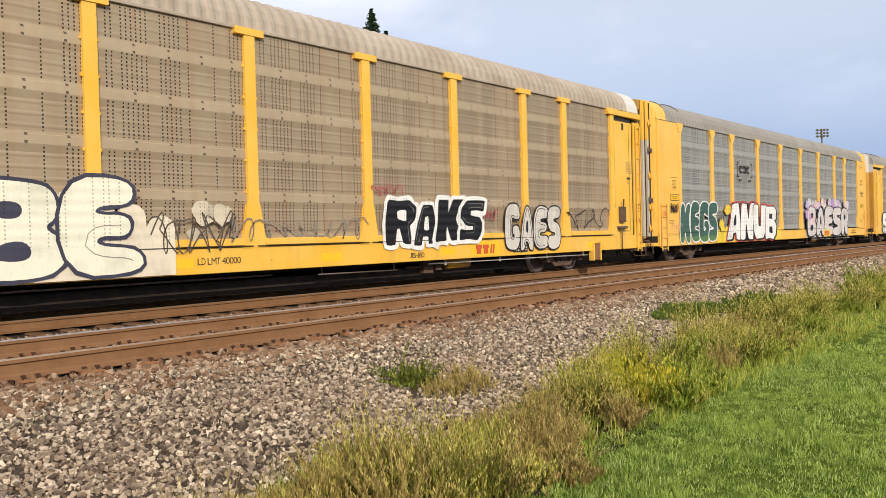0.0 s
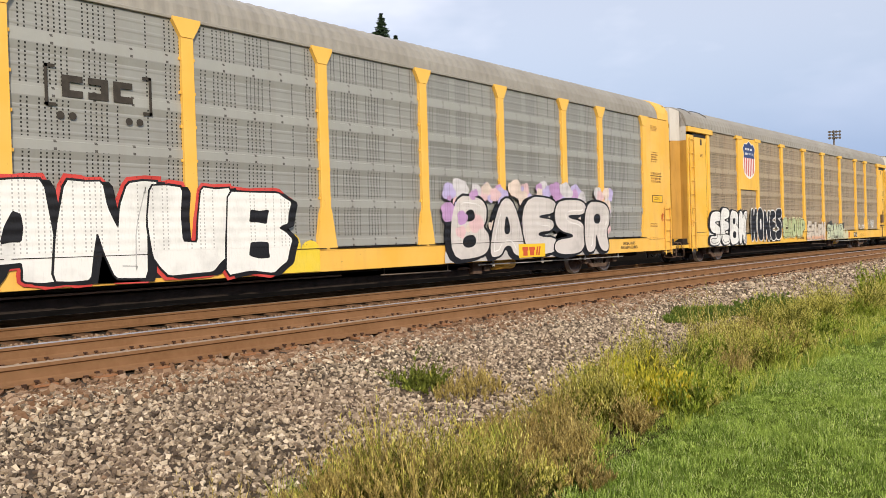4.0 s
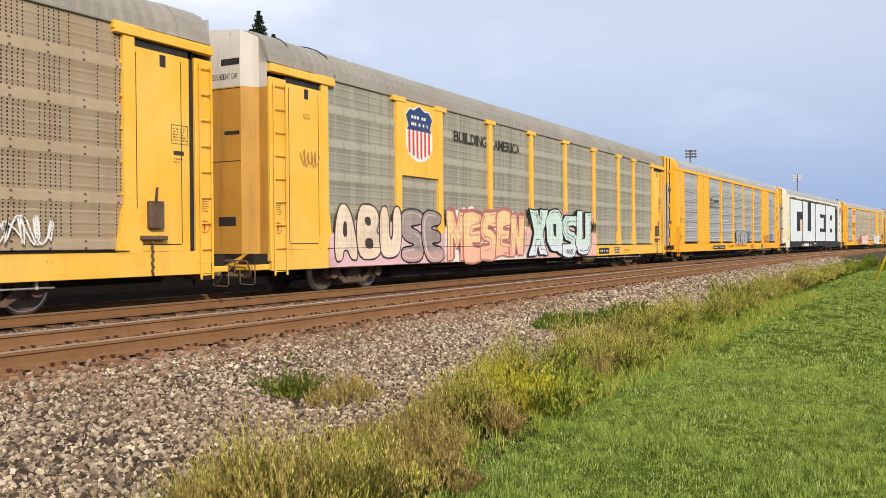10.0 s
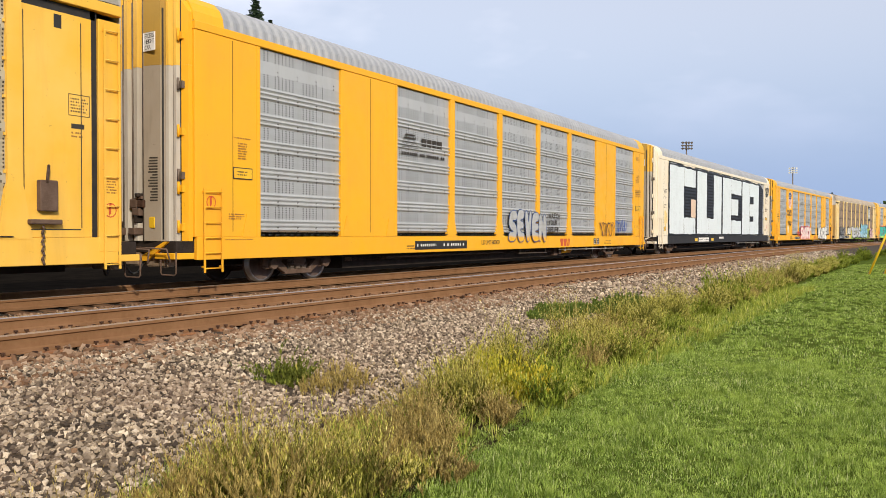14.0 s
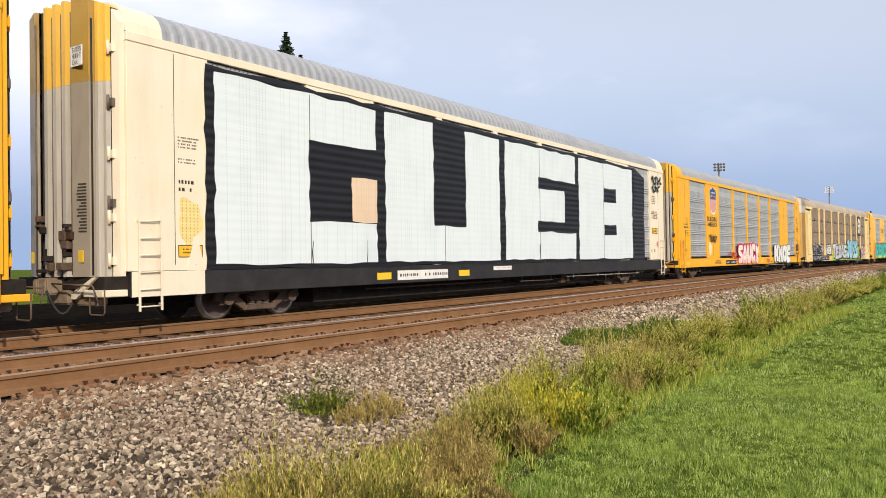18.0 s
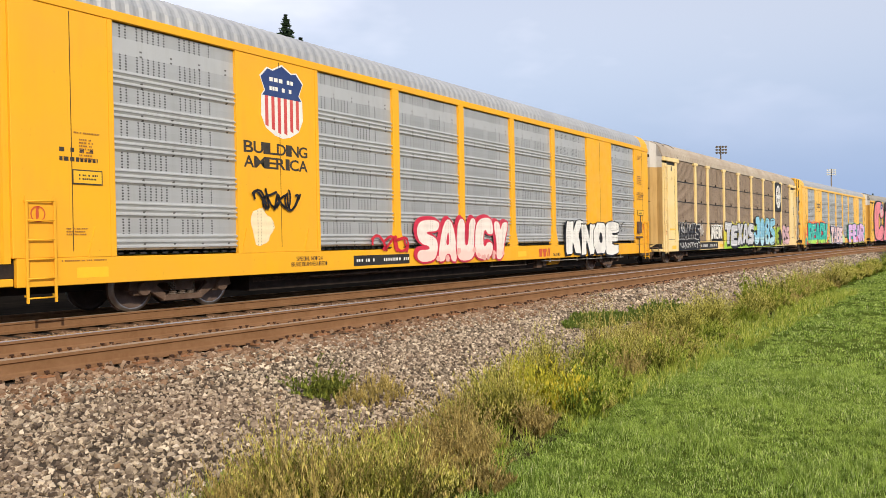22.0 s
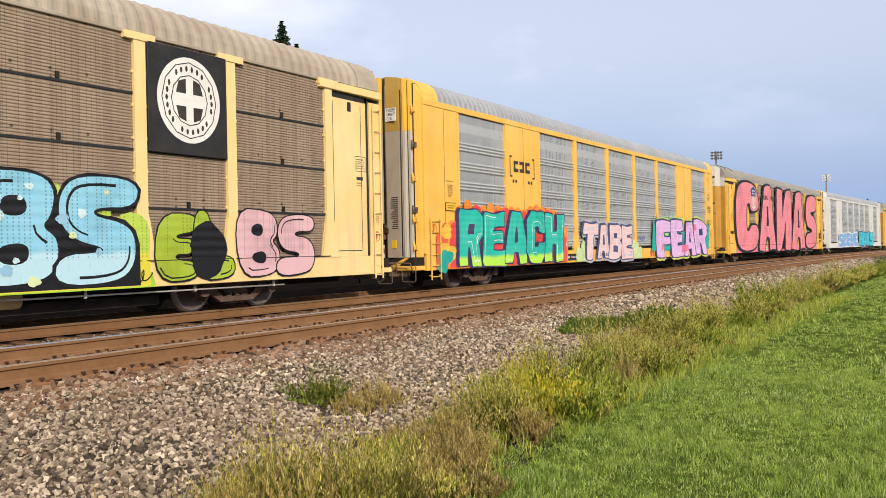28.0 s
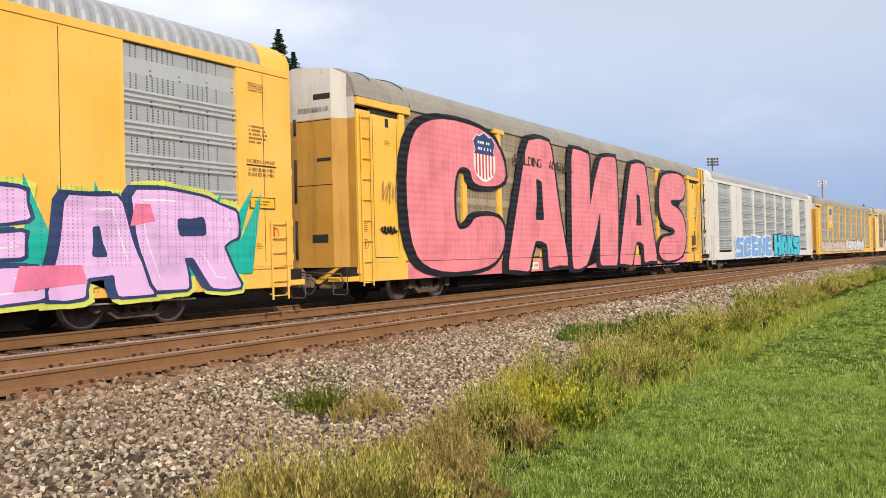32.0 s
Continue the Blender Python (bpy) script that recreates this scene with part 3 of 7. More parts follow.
def roof_mesh(eave, x0, x1, ribbed=True, lift=0.0, deep=1.0):
    def build(bm):
        ys = [-1.5, -1.47, -1.38, -1.22, -1.0, -0.7, -0.35, 0, 0.35, 0.7, 1.0, 1.22, 1.38, 1.47, 1.5]
        n = int((x1 - x0) / 0.066) if ribbed else max(2, int((x1 - x0) / 0.3))
        rows = []
        for i in range(n + 1):
            x = x0 + (x1 - x0) * i / n
            d = deep * (0.013 if i % 4 < 2 else -0.009) if ribbed else 0.0
            rows.append([bm.verts.new((x, y * (1 + (d + lift) / 1.5), roof_height(y, eave) + (d + lift) * (1 if abs(y) < 1.45 else 0))) for y in ys])
        for a, b in zip(rows, rows[1:]):
            for j in range(len(ys) - 1):
                bm.faces.new((a[j], b[j], b[j + 1], a[j + 1]))
        for r in (rows[0], rows[-1]):
            bm.faces.new(r)
    return build


def strip_profile(kind, z0, z1):
    """(depth towards the viewer, z) points of a side panel of that kind."""
    pts = []
    if kind == "rib":
        z = z0
        while z < z1 - 0.57:
            for k in range(3):
                a = z + k * 0.095
                pts += [(0.0, a), (0.030, a + 0.030), (0.050, a + 0.040), (0.050, a + 0.060), (0.004, a + 0.072)]
            pts += [(0.0, z + 0.29), (0.004, z + 0.42), (0.0, z + 0.555)]
            z += 0.565
        pts.append((0.0, z1))
    elif kind == "slat":
        z = z0
        while z < z1 - 0.06:
            pts += [(0.0, z), (0.012, z + 0.012), (0.012, z + 0.032), (0.0, z + 0.045)]
            z += 0.055
        pts.append((0.0, z1))
    else:
        rows = 5
        h = (z1 - z0) / rows
        for r in range(rows):
            a = z0 + r * h
            pts += [(0.022, a), (0.022, a + 0.15), (0.0, a + 0.156)]
            for k in range(3):
                b = a + 0.24 + k * (h - 0.26) / 3
                pts += [(0.0, b), (0.005, b + 0.025), (0.005, b + 0.05), (0.0, b + 0.075)]
        pts.append((0.0, z1))
    return pts


def panel_mesh(kind, w, z0, z1):
    def build(bm):
        pts = strip_profile(kind, z0, z1)
        a = [bm.verts.new((0, -d, z)) for d, z in pts]
        b = [bm.verts.new((w, -d, z)) for d, z in pts]
        for i in range(len(pts) - 1):
            bm.faces.new((a[i], b[i], b[i + 1], a[i + 1]))
        e = [bm.verts.new((x, 0.03, z)) for x, z in ((0, z0), (w, z0), (w, z1), (0, z1))]
        bm.faces.new(e)
        bm.faces.new((a[0], b[0], e[1], e[0]))
        bm.faces.new((a[-1], b[-1], e[2], e[3]))
        bm.faces.new(a + [e[3], e[0]])
        bm.faces.new(b + [e[2], e[1]])
    return build


def panel(car, kind, mat, x0, x1, z0, z1, y=-1.475):
    w = round(x1 - x0, 3)
    me = cached(("panel", kind, w, z0, z1, mat), panel_mesh(kind, w, z0, z1), mat)
    return part("panel", me, None, car, at=pose(x0, y, 0))


def plate(car, name, mat, x0, x1, z0, z1, y0=-1.55, y1=-1.47, label="", bevel=0.008):
    bm = bmesh.new()
    box(bm, x0, x1, y0, y1, z0, z1)
    if bevel:
        bmesh.ops.bevel(bm, geom=bm.edges[:], offset=bevel, segments=1, affect="EDGES")
    return part(name, bm, mat, car, label)


def post(car, mat, x, eave, cap="tee"):
    """A side post that widens towards the sill, with a cap under the roof."""
    def build(bm):
        w, f = 0.115, 0.27
        slab(bm, [(-f, DECK - 0.02), (f, DECK - 0.02), (w + 0.03, DECK + 0.75), (w, DECK + 0.85), (w, eave - 0.12), (-w, eave - 0.12), (-w, DECK + 0.85), (-w - 0.03, DECK + 0.75)], -1.555, -1.46)
        if cap == "tee":
            box(bm, -0.31, 0.31, -1.575, -1.47, eave - 0.15, eave - 0.02)
        else:
            slab(bm, [(-w, eave - 0.35), (w, eave - 0.35), (0.26, eave - 0.08), (0.26, eave - 0.02), (-0.26, eave - 0.02), (-0.26, eave - 0.08)], -1.570, -1.47)
        for k in range(6):
            z = DECK + 1.0 + k * 0.58
            for sx in (-w - 0.035, w + 0.005):
                box(bm, sx, sx + 0.03, -1.53, -1.48, z, z + 0.05)
    me = cached(("post", cap, eave, mat), build, mat)
    return part("post", me, None, car, at=pose(x, 0, 0))


def ladder(car, mat, x0, x1, z0, z1, n, y=-1.6, label="side ladder"):
    bm = bmesh.new()
    for x in (x0, x1):
        box(bm, x - 0.02, x + 0.02, y - 0.01, y + 0.01, z0, z1)
        for z in (z0 + 0.1, z1 - 0.1):
            box(bm, x - 0.015, x + 0.015, y, -1.52, z, z + 0.03)
    lad = part("ladder", bm, mat, car, label)
    rung = cached(("rung", round(x1 - x0, 3), mat), lambda b: tube(b, (0, 0, 0), (x1 - x0, 0, 0), 0.014, 6), mat)
    for k in range(n):
        part("rung", rung, None, lad, at=pose(x0, y, z0 + 0.08 + (z1 - z0 - 0.16) * k / (n - 1)))
    return lad


def wheelset_mesh(bm):
    for sy in (-1, 1):
        y = sy * 0.72
        n = 28
        prof = [(0.10, 0.07), (0.33, 0.035), (0.36, 0.06), (0.42, 0.06), (0.42, -0.05), (0.445, -0.06), (0.445, -0.085), (0.36, -0.08), (0.33, -0.02), (0.1, -0.06)]
        rings = [[bm.verts.new((r * math.cos(2 * math.pi * i / n), y + sy * w, r * math.sin(2 * math.pi * i / n))) for i in range(n)] for r, w in prof]
        for k, (a, b) in enumerate(zip(rings, rings[1:])):
            for i in range(n):
                f = bm.faces.new((a[i], a[(i + 1) % n], b[(i + 1) % n], b[i]))
                f.material_index, f.smooth = (1 if k in (2, 3) else 0), True
        tube(bm, (0, y - 0.08, 0), (0, y + 0.08, 0), 0.11, 12)
        for i in range(3):
            a = 2 * math.pi * i / 3
            tube(bm, (0.07 * math.cos(a), y + sy * 0.07, 0.07 * math.sin(a)), (0.07 * math.cos(a), y + sy * 0.10, 0.07 * math.sin(a)), 0.022, 6)
    tube(bm, (0, -0.95, 0), (0, 0.95, 0), 0.075, 12)


def truck_frame(bm):
    """One cast side frame with its arch, pedestals and window."""
    top = [(-1.15, 0.40), (-1.12, 0.56), (-0.85, 0.60), (-0.45, 0.66), (0.45, 0.66), (0.85, 0.60), (1.12, 0.56), (1.15, 0.40)]
    slab(bm, top + [(1.0, 0.36), (0.72, 0.38), (0.52, 0.52), (-0.52, 0.52), (-0.72, 0.38), (-1.0, 0.36)], -1.10, -0.98)
    slab(bm, [(-0.78, 0.40), (-0.60, 0.50), (-0.36, 0.30), (-0.42, 0.18)], -1.10, -0.98)
    slab(bm, [(0.78, 0.40), (0.60, 0.50), (0.36, 0.30), (0.42, 0.18)], -1.10, -0.98)
    slab(bm, [(-0.44, 0.17), (0.44, 0.17), (0.40, 0.28), (-0.40, 0.28)], -1.12, -0.96)
    for x in (-0.87, 0.87):
        tube(bm, (x, -1.19, 0.42), (x, -1.0, 0.42), 0.12, 12)
        box(bm, x - 0.17, x + 0.17, -1.08, -0.94, 0.30, 0.55)
    bmesh.ops.bevel(bm, geom=[e for e in bm.edges if e.calc_length() > 0.1], offset=0.012, segments=1, affect="EDGES")


def coil_spring(bm):
    """A stacked coil, turned as one body."""
    prev = None
    for k in range(14):
        r, z = (0.088 if k % 2 else 0.066), k * 0.019
        ring = [bm.verts.new((r * math.cos(6.2832 * i / 10), r * math.sin(6.2832 * i / 10), z)) for i in range(10)]
        if prev:
            for i in range(10):
                bm.faces.new((prev[i], prev[(i + 1) % 10], ring[(i + 1) % 10], ring[i]))
        prev = ring


def truck(car, x):
    t = part("truck", cached(("bolster",), lambda b: box(b, -0.2, 0.2, -1.12, 1.12, 0.36, 0.56), "truck"), None, car, "rust-brown two-axle cast truck", pose(x, 0, 0))
    for turn in (0, 180):
        part("side_frame", cached(("side_frame",), truck_frame, "truck"), None, t, at=pose(0, 0, 0, 0, 0, turn))
    for dx in (-0.2, 0.0, 0.2):
        part("coil_spring", cached(("coil_spring",), coil_spring, "spring"), None, t, at=pose(dx, -1.04, 0.27))
    for dx in (-0.87, 0.87):
        w = part("wheelset", cached(("wheelset",), wheelset_mesh, ["wheel", "rim"]), None, t, at=pose(dx, 0, WHEEL_R))
        WHEELSETS.append((w, dx, WHEEL_R))


def text_mesh(body, fat=0.0, shear=0.0):
    data = bpy.data.curves.new("lettering", "FONT")
    data.body, data.offset, data.shear, data.resolution_u = body, fat, shear, 3
    data.align_x = "LEFT"
    ob = bpy.data.objects.new("lettering", data)
    me = bpy.data.meshes.new_from_object(ob)
    bpy.data.objects.remove(ob)
    bpy.data.curves.remove(data)
    return me


def letters(body, x0, x1, z0, z1, y, fat=0.0, shear=0.0, wild=0.0, seed=1, grow=0.0, shift=(0, 0)):
    """Vertices and faces of a word in the side plane, letter by letter, stretched into the box."""
    rng = random.Random(seed)
    n = len(body)
    widths = [{"I": 0.45, "1": 0.5, " ": 0.5, "M": 1.25, "W": 1.3}.get(c, 1.0) for c in body]
    total = sum(widths)
    bm = bmesh.new()
    at = x0
    for c, w in zip(body, widths):
        step = (x1 - x0) * w / total
        rise, tilt, up, wide = rng.uniform(-1, 1) * wild * 0.12, rng.uniform(-1, 1) * wild * 0.18, 1 + rng.uniform(-1, 1) * wild * 0.15, 1 + rng.uniform(0, 1) * wild * 0.2
        if c != " ":
            me = text_mesh(c, fat, shear)
            co = [v.co.copy() for v in me.vertices]
            if co:
                lo = Vector((min(v.x for v in co), min(v.y for v in co)))
                hi = Vector((max(v.x for v in co), max(v.y for v in co)))
                sx = (step * 1.0 * wide + 2 * grow) / max(hi.x - lo.x, 0.05)
                sz = ((z1 - z0) * up + 2 * grow) / max(hi.y - lo.y, 0.05)
                mid = (lo + hi) / 2
                made = []
                for v in co:
                    a, b = (v.x - mid.x) * sx, (v.y - mid.y) * sz
                    a, b = a * math.cos(tilt) - b * math.sin(tilt), a * math.sin(tilt) + b * math.cos(tilt)
                    made.append(bm.verts.new((at + step / 2 + a + shift[0], y, (z0 + z1) / 2 + rise * (z1 - z0) + b + shift[1])))
                for p in me.polygons:
                    try:
                        bm.faces.new([made[i] for i in p.vertices])
                    except ValueError:
                        pass
            bpy.data.meshes.remove(me)
        at += step
    return bm


def stencil(car, body, x0, x1, z0, z1, mat="ink", y=-1.5535, name="lettering", fat=0.0, shear=0.0):
    bm = letters(body, x0, x1, z0, z1, y, fat, shear)
    return part(name, bm, mat, car)


def bars(car, x0, x1, z0, z1, rows, mat="ink", y=-1.5535, seed=1, name="lettering", fill=0.75):
    """Writing that cannot be read: rows of short bars."""
    rng = random.Random(seed)
    bm = bmesh.new()
    h = (z1 - z0) / rows
    for r in range(rows):
        x = x0
        z = z1 - (r + 1) * h
        end = x1 - rng.uniform(0, 0.25) * (x1 - x0)
        while x < end:
            w = h * rng.uniform(0.4, 0.8)
            a = [bm.verts.new(p) for p in ((x, y, z + h * 0.25), (min(x + w * fill, end + 0.01), y, z + h * 0.25), (min(x + w * fill, end + 0.01), y, z + h * 0.72), (x, y, z + h * 0.72))]
            bm.faces.new(a)
            x += w + (h * 0.5 if rng.random() < 0.2 else 0)
    return tagged(part(name, bm, mat, car), kind="stuff")


SPRAY = {}


def paint(c, low=None, level=1.0, slots=0.45):
    """Aerosol paint of a colour, made once."""
    key = (c, low, level, slots)
    if key not in SPRAY:
        SPRAY[key] = spray("aerosol paint", c, low, level, slots=slots, relief=1.0 if max(c) < 0.03 else 0.4 if slots > 0.3 else 0.12, even=0.80 if slots > 0.3 else 0.95)
    return SPRAY[key]


WHITE, BLACK, PINK, TEAL = (0.82, 0.82, 0.80), (0.012, 0.012, 0.015), (0.80, 0.24, 0.28), (0.01, 0.42, 0.34)
BLUE, LIME = (0.03, 0.10, 0.42), (0.38, 0.62, 0.06)


def blob(bm, cx, cz, rx, rz, y, seed=0, rough=0.08, n=22):
    rng = random.Random(seed)
    k1, k2, k3 = rng.uniform(0, 6), rng.uniform(0, 6), rng.uniform(0, 6)
    ring = []
    for i in range(n):
        a = 2 * math.pi * i / n
        r = 1 + rough * (math.sin(3 * a + k1) + 0.7 * math.sin(5 * a + k2) + 0.4 * math.sin(8 * a + k3))
        ring.append(bm.verts.new((cx + rx * r * math.cos(a), y, cz + rz * r * math.sin(a))))
    bm.faces.new(ring)


GLYPH = dict(
    A=".0,0 .28,1 .72,1 1,0 .66,0 .60,.2 .40,.2 .34,0;.43,.40 .57,.40 .53,.68 .47,.68", B=".0,0 .0,1 .68,1 .93,.88 .93,.62 .80,.53 1,.40 1,.13 .76,0;.34,.62 .60,.62 .58,.78 .34,.76;.34,.20 .66,.20 .64,.38 .34,.36",
    C=".22,0 .0,.2 .0,.8 .22,1 .85,1 1,.82 1,.60 .66,.60 .60,.70 .44,.70 .44,.30 .60,.30 .66,.40 1,.40 1,.16 .82,0", D=".0,0 .0,1 .7,1 1,.75 1,.25 .7,0;.36,.3 .6,.3 .6,.7 .36,.7",
    E=".0,0 .0,1 .95,1 .95,.73 .46,.70 .44,.62 .88,.62 .88,.40 .44,.40 .44,.30 1,.28 1,0", F=".0,0 .0,1 1,1 1,.72 .46,.70 .44,.58 .88,.58 .88,.36 .44,.36 .44,0",
    G=".2,0 .0,.2 .0,.8 .22,1 .85,1 1,.84 1,.66 .66,.66 .60,.72 .44,.72 .42,.28 .62,.28 .62,.36 .50,.36 .50,.54 1,.54 1,0", H=".0,0 .0,1 .40,1 .40,.62 .60,.62 .60,1 1,1 1,0 .60,0 .60,.36 .40,.36 .40,0",
    I=".12,0 .08,1 .92,1 .88,0", J=".30,1 1,1 1,.3 .78,0 .2,0 .0,.2 .0,.44 .36,.44 .42,.32 .56,.32 .56,.74 .30,.74", K=".0,0 .0,1 .40,1 .40,.68 .60,1 1,1 .74,.55 1,0 .62,0 .40,.38 .40,0",
    L=".0,0 .0,1 .44,1 .44,.32 1,.32 1,0", M=".0,0 .0,1 .32,1 .5,.68 .68,1 1,1 1,0 .70,0 .68,.48 .5,.22 .32,.48 .30,0", N=".0,0 .0,1 .36,1 .62,.50 .62,1 1,1 1,0 .66,0 .38,.50 .38,0",
    O=".25,0 .0,.25 .0,.75 .25,1 .75,1 1,.75 1,.25 .75,0;.43,.34 .57,.34 .60,.5 .57,.66 .43,.66 .40,.5", P=".0,0 .0,1 .72,1 1,.84 1,.5 .76,.34 .40,.34 .40,0;.40,.56 .62,.56 .62,.76 .40,.74",
    Q=".25,.08 .0,.3 .0,.78 .25,1 .75,1 1,.78 1,.3 .92,.18 1,0 .62,.08;.42,.44 .58,.40 .58,.68 .44,.68", R=".0,0 .0,1 .72,1 1,.86 1,.56 .82,.44 1,0 .62,0 .48,.34 .40,.34 .38,0;.38,.58 .62,.56 .62,.76 .38,.74",
    S=".0,0 .0,.28 .58,.28 .58,.36 .2,.40 .0,.56 .0,.82 .2,1 1,1 1,.72 .44,.72 .44,.64 .8,.60 1,.45 1,.18 .8,0", T=".0,.66 .0,1 1,1 1,.66 .72,.68 .70,0 .30,0 .28,.68",
    U=".0,1 .40,1 .40,.36 .60,.36 .60,1 1,1 1,.2 .8,0 .2,0 .0,.2", V=".0,1 .38,1 .5,.5 .62,1 1,1 .70,0 .30,0", W=".0,1 .28,1 .34,.5 .42,.85 .58,.85 .66,.5 .72,1 1,1 .86,0 .58,0 .5,.3 .42,0 .14,0",
    X=".0,0 .26,.5 .0,1 .42,1 .5,.76 .58,1 1,1 .74,.5 1,0 .58,0 .5,.24 .42,0", Y=".0,1 .38,1 .5,.74 .62,1 1,1 .72,.45 .70,0 .30,0 .28,.45", И=".0,1 .0,0 .34,0 .62,.5 .62,0 1,0 1,1 .66,1 .38,.5 .38,1")


def contour(text, soft, rng):
    """A closed edge, its corners cut round where the hand is soft, turned the same way round."""
    run = [Vector((float(a) + rng.uniform(-0.025, 0.025), float(b) + rng.uniform(-0.02, 0.02))) for a, b in (w.split(",") for w in text.split())]
    if not soft:
        bowed = []
        for a, b in zip(run, run[1:] + run[:1]):
            d = b - a
            bowed += [a, a.lerp(b, 0.5) + Vector((-d.y, d.x)) * rng.uniform(-0.07, 0.07)]
        run = bowed
    cut = 0.25 if soft else 0.14
    for _ in range(2 if soft else 1):
        run = [p for a, b in zip(run, run[1:] + run[:1]) for p in (a.lerp(b, cut), a.lerp(b, 1 - cut))]
    area = sum(a.x * b.y - b.x * a.y for a, b in zip(run, run[1:] + run[:1]))
    return run if area > 0 else run[::-1]


def beside(run, d):
    """The edge moved outwards by d, its mitres kept short."""
    out = []
    for a, b, c in zip(run[-1:] + run[:-1], run, run[1:] + run[:1]):
        u, v = (b - a).normalized(), (c - b).normalized()
        n = Vector((u.y + v.y, -u.x - v.x))
        n = n.normalized() if n.length > 0.05 else Vector((u.y, -u.x))
        out.append(b + n * d / max(0.55, n.dot(Vector((u.y, -u.x)))))
    return out


def band(bm, run, d0, d1, y):
    """A painted line along a closed edge, from d0 to d1 outside it."""
    a = [bm.verts.new((p.x, y - 0.00002 * i, p.y)) for i, p in enumerate(beside(run, d0))]
    uneven = [0.8 + 0.35 * math.sin(1.7 * i + 40 * p.x) ** 2 for i, p in enumerate(run)]
    b = [bm.verts.new((p.x + (q.x - p.x) * u, y - 0.00002 * i, p.y + (q.y - p.y) * u)) for i, (p, q, u) in enumerate(zip(run, beside(run, d1), uneven))]
    n = len(a)
    for i in range(n):
        bm.faces.new((a[i], b[i], b[(i + 1) % n], a[(i + 1) % n]))


def stroke(bm, run, w0, w1, y):
    """An open painted line whose width goes from w0 to w1, in one strip."""
    prev = None
    n = len(run) - 1
    for i, p in enumerate(run):
        d = (run[min(i + 1, n)] - run[max(i - 1, 0)])
        if d.length < 1e-6:
            continue
        nr = Vector((-d.y, d.x)).normalized() * (w0 + (w1 - w0) * i / n) / 2
        cur = [bm.verts.new((q.x, y, q.y)) for q in (p - nr, p + nr)]
        if prev:
            bm.faces.new((prev[0], cur[0], cur[1], prev[1]))
        prev = cur


def piece(car, body, x0, x1, z0, z1, fill, line=BLACK, edge=0.05, soft=False, overlap=0.06, shear=0.0, jitter=0.06, seed=1, depth=None, glow=None, inner=None, low=None, level=1.0, y=-1.5805):
    """A sprayed word of fat interlocking letters: halo, thrown shadow, outline, filling, holes and inner lines, letter by letter."""
    rng = random.Random(seed)
    n = len(body)
    adv = (x1 - x0) / (n - overlap * (n - 1))
    for k, ch in enumerate(body):
        a = x0 + adv * k * (1 - overlap)
        h = (z1 - z0) * (1 - rng.uniform(0, jitter))
        b0 = z0 + rng.uniform(0, jitter) * (z1 - z0) * 0.6
        lean = shear + rng.uniform(-0.06, 0.06)
        flare = rng.uniform(-0.10, 0.12)
        swell = rng.uniform(0.94, 1.10)
        base = y - 0.0046 * k

        def place(p):
            u = 0.5 + (p.x - 0.5) * (swell + flare * (p.y - 0.5))
            return Vector((a + adv * u + lean * (p.y - 0.5) * h, b0 + h * p.y))
        outer, *holes = [[place(p) for p in contour(t, soft, rng)] for t in GLYPH[ch].split(";")]

        def lay(name, mat, dy, draw):
            bm = bmesh.new()
            draw(bm, base + dy)
            return part(name, bm, mat, car)

        def solid(bm, yy, shift=Vector((0, 0)), run=None):
            bm.faces.new([bm.verts.new((p.x + shift.x, yy, p.y + shift.y)) for p in (run or outer)])
        if glow is not None:
            lay("graffiti_halo", paint(glow), 0.0034 + 0.0045 * k, lambda bm, yy: band(bm, outer, 0.0, edge * 2.6, yy))
        if depth is not None:
            lay("graffiti_shadow", paint(line), 0.0018 + 0.0020 * k, lambda bm, yy: solid(bm, yy, Vector(depth), beside(outer, edge)))
        lay("graffiti_outline", paint(line), 0.0, lambda bm, yy: band(bm, outer, -0.01, edge, yy))
        letter = lay("graffiti_letter", paint(fill, low, level), -0.0022, solid)
        for hole in holes:
            lay("graffiti_hole", paint(line), -0.0030, lambda bm, yy: solid(bm, yy, run=beside(hole, edge * 0.3)))
        if inner is not None:
            colour, wide, odds = inner
            for q in range(3):
                if rng.random() > odds:
                    continue
                m = len(outer)
                c0 = rng.randrange(m)
                run = beside(outer, -rng.uniform(0.06, 0.13) * min(adv, h))
                cut = [run[(c0 + i) % m] for i in range(max(2, int(m * rng.uniform(0.14, 0.3))))]
                lay("graffiti_line", paint(colour), -0.0036 - 0.0002 * q, lambda bm, yy: stroke(bm, cut, wide, wide * 0.6, yy))


def halo(car, x0, x1, z0, z1, c, bump, seed, y=-1.5760, low=None, level=1.0):
    """Sprayed ground behind a piece, its edge in uneven scallops."""
    rng = random.Random(seed)
    n = max(3, int((x1 - x0) / bump))
    pts = []
    for k in range(n):
        cx = x0 + (x1 - x0) * (k + 0.5) / n
        r = (x1 - x0) / n * 0.62
        end = min(1.0, 0.72 + 0.22 * min(k, n - 1 - k))
        top = z0 + (z1 - z0) * end * rng.uniform(0.88, 1.0)
        for j in range(7):
            ang = math.pi * (1 - j / 6)
            pts.append((cx + r * 0.8 * math.cos(ang), top - r * 0.7 + r * 0.7 * math.sin(ang)))
    pts += [(x1, z0), (x0, z0)]
    return polygon(car, "painted_patch", pts, paint(c, low, level), y)


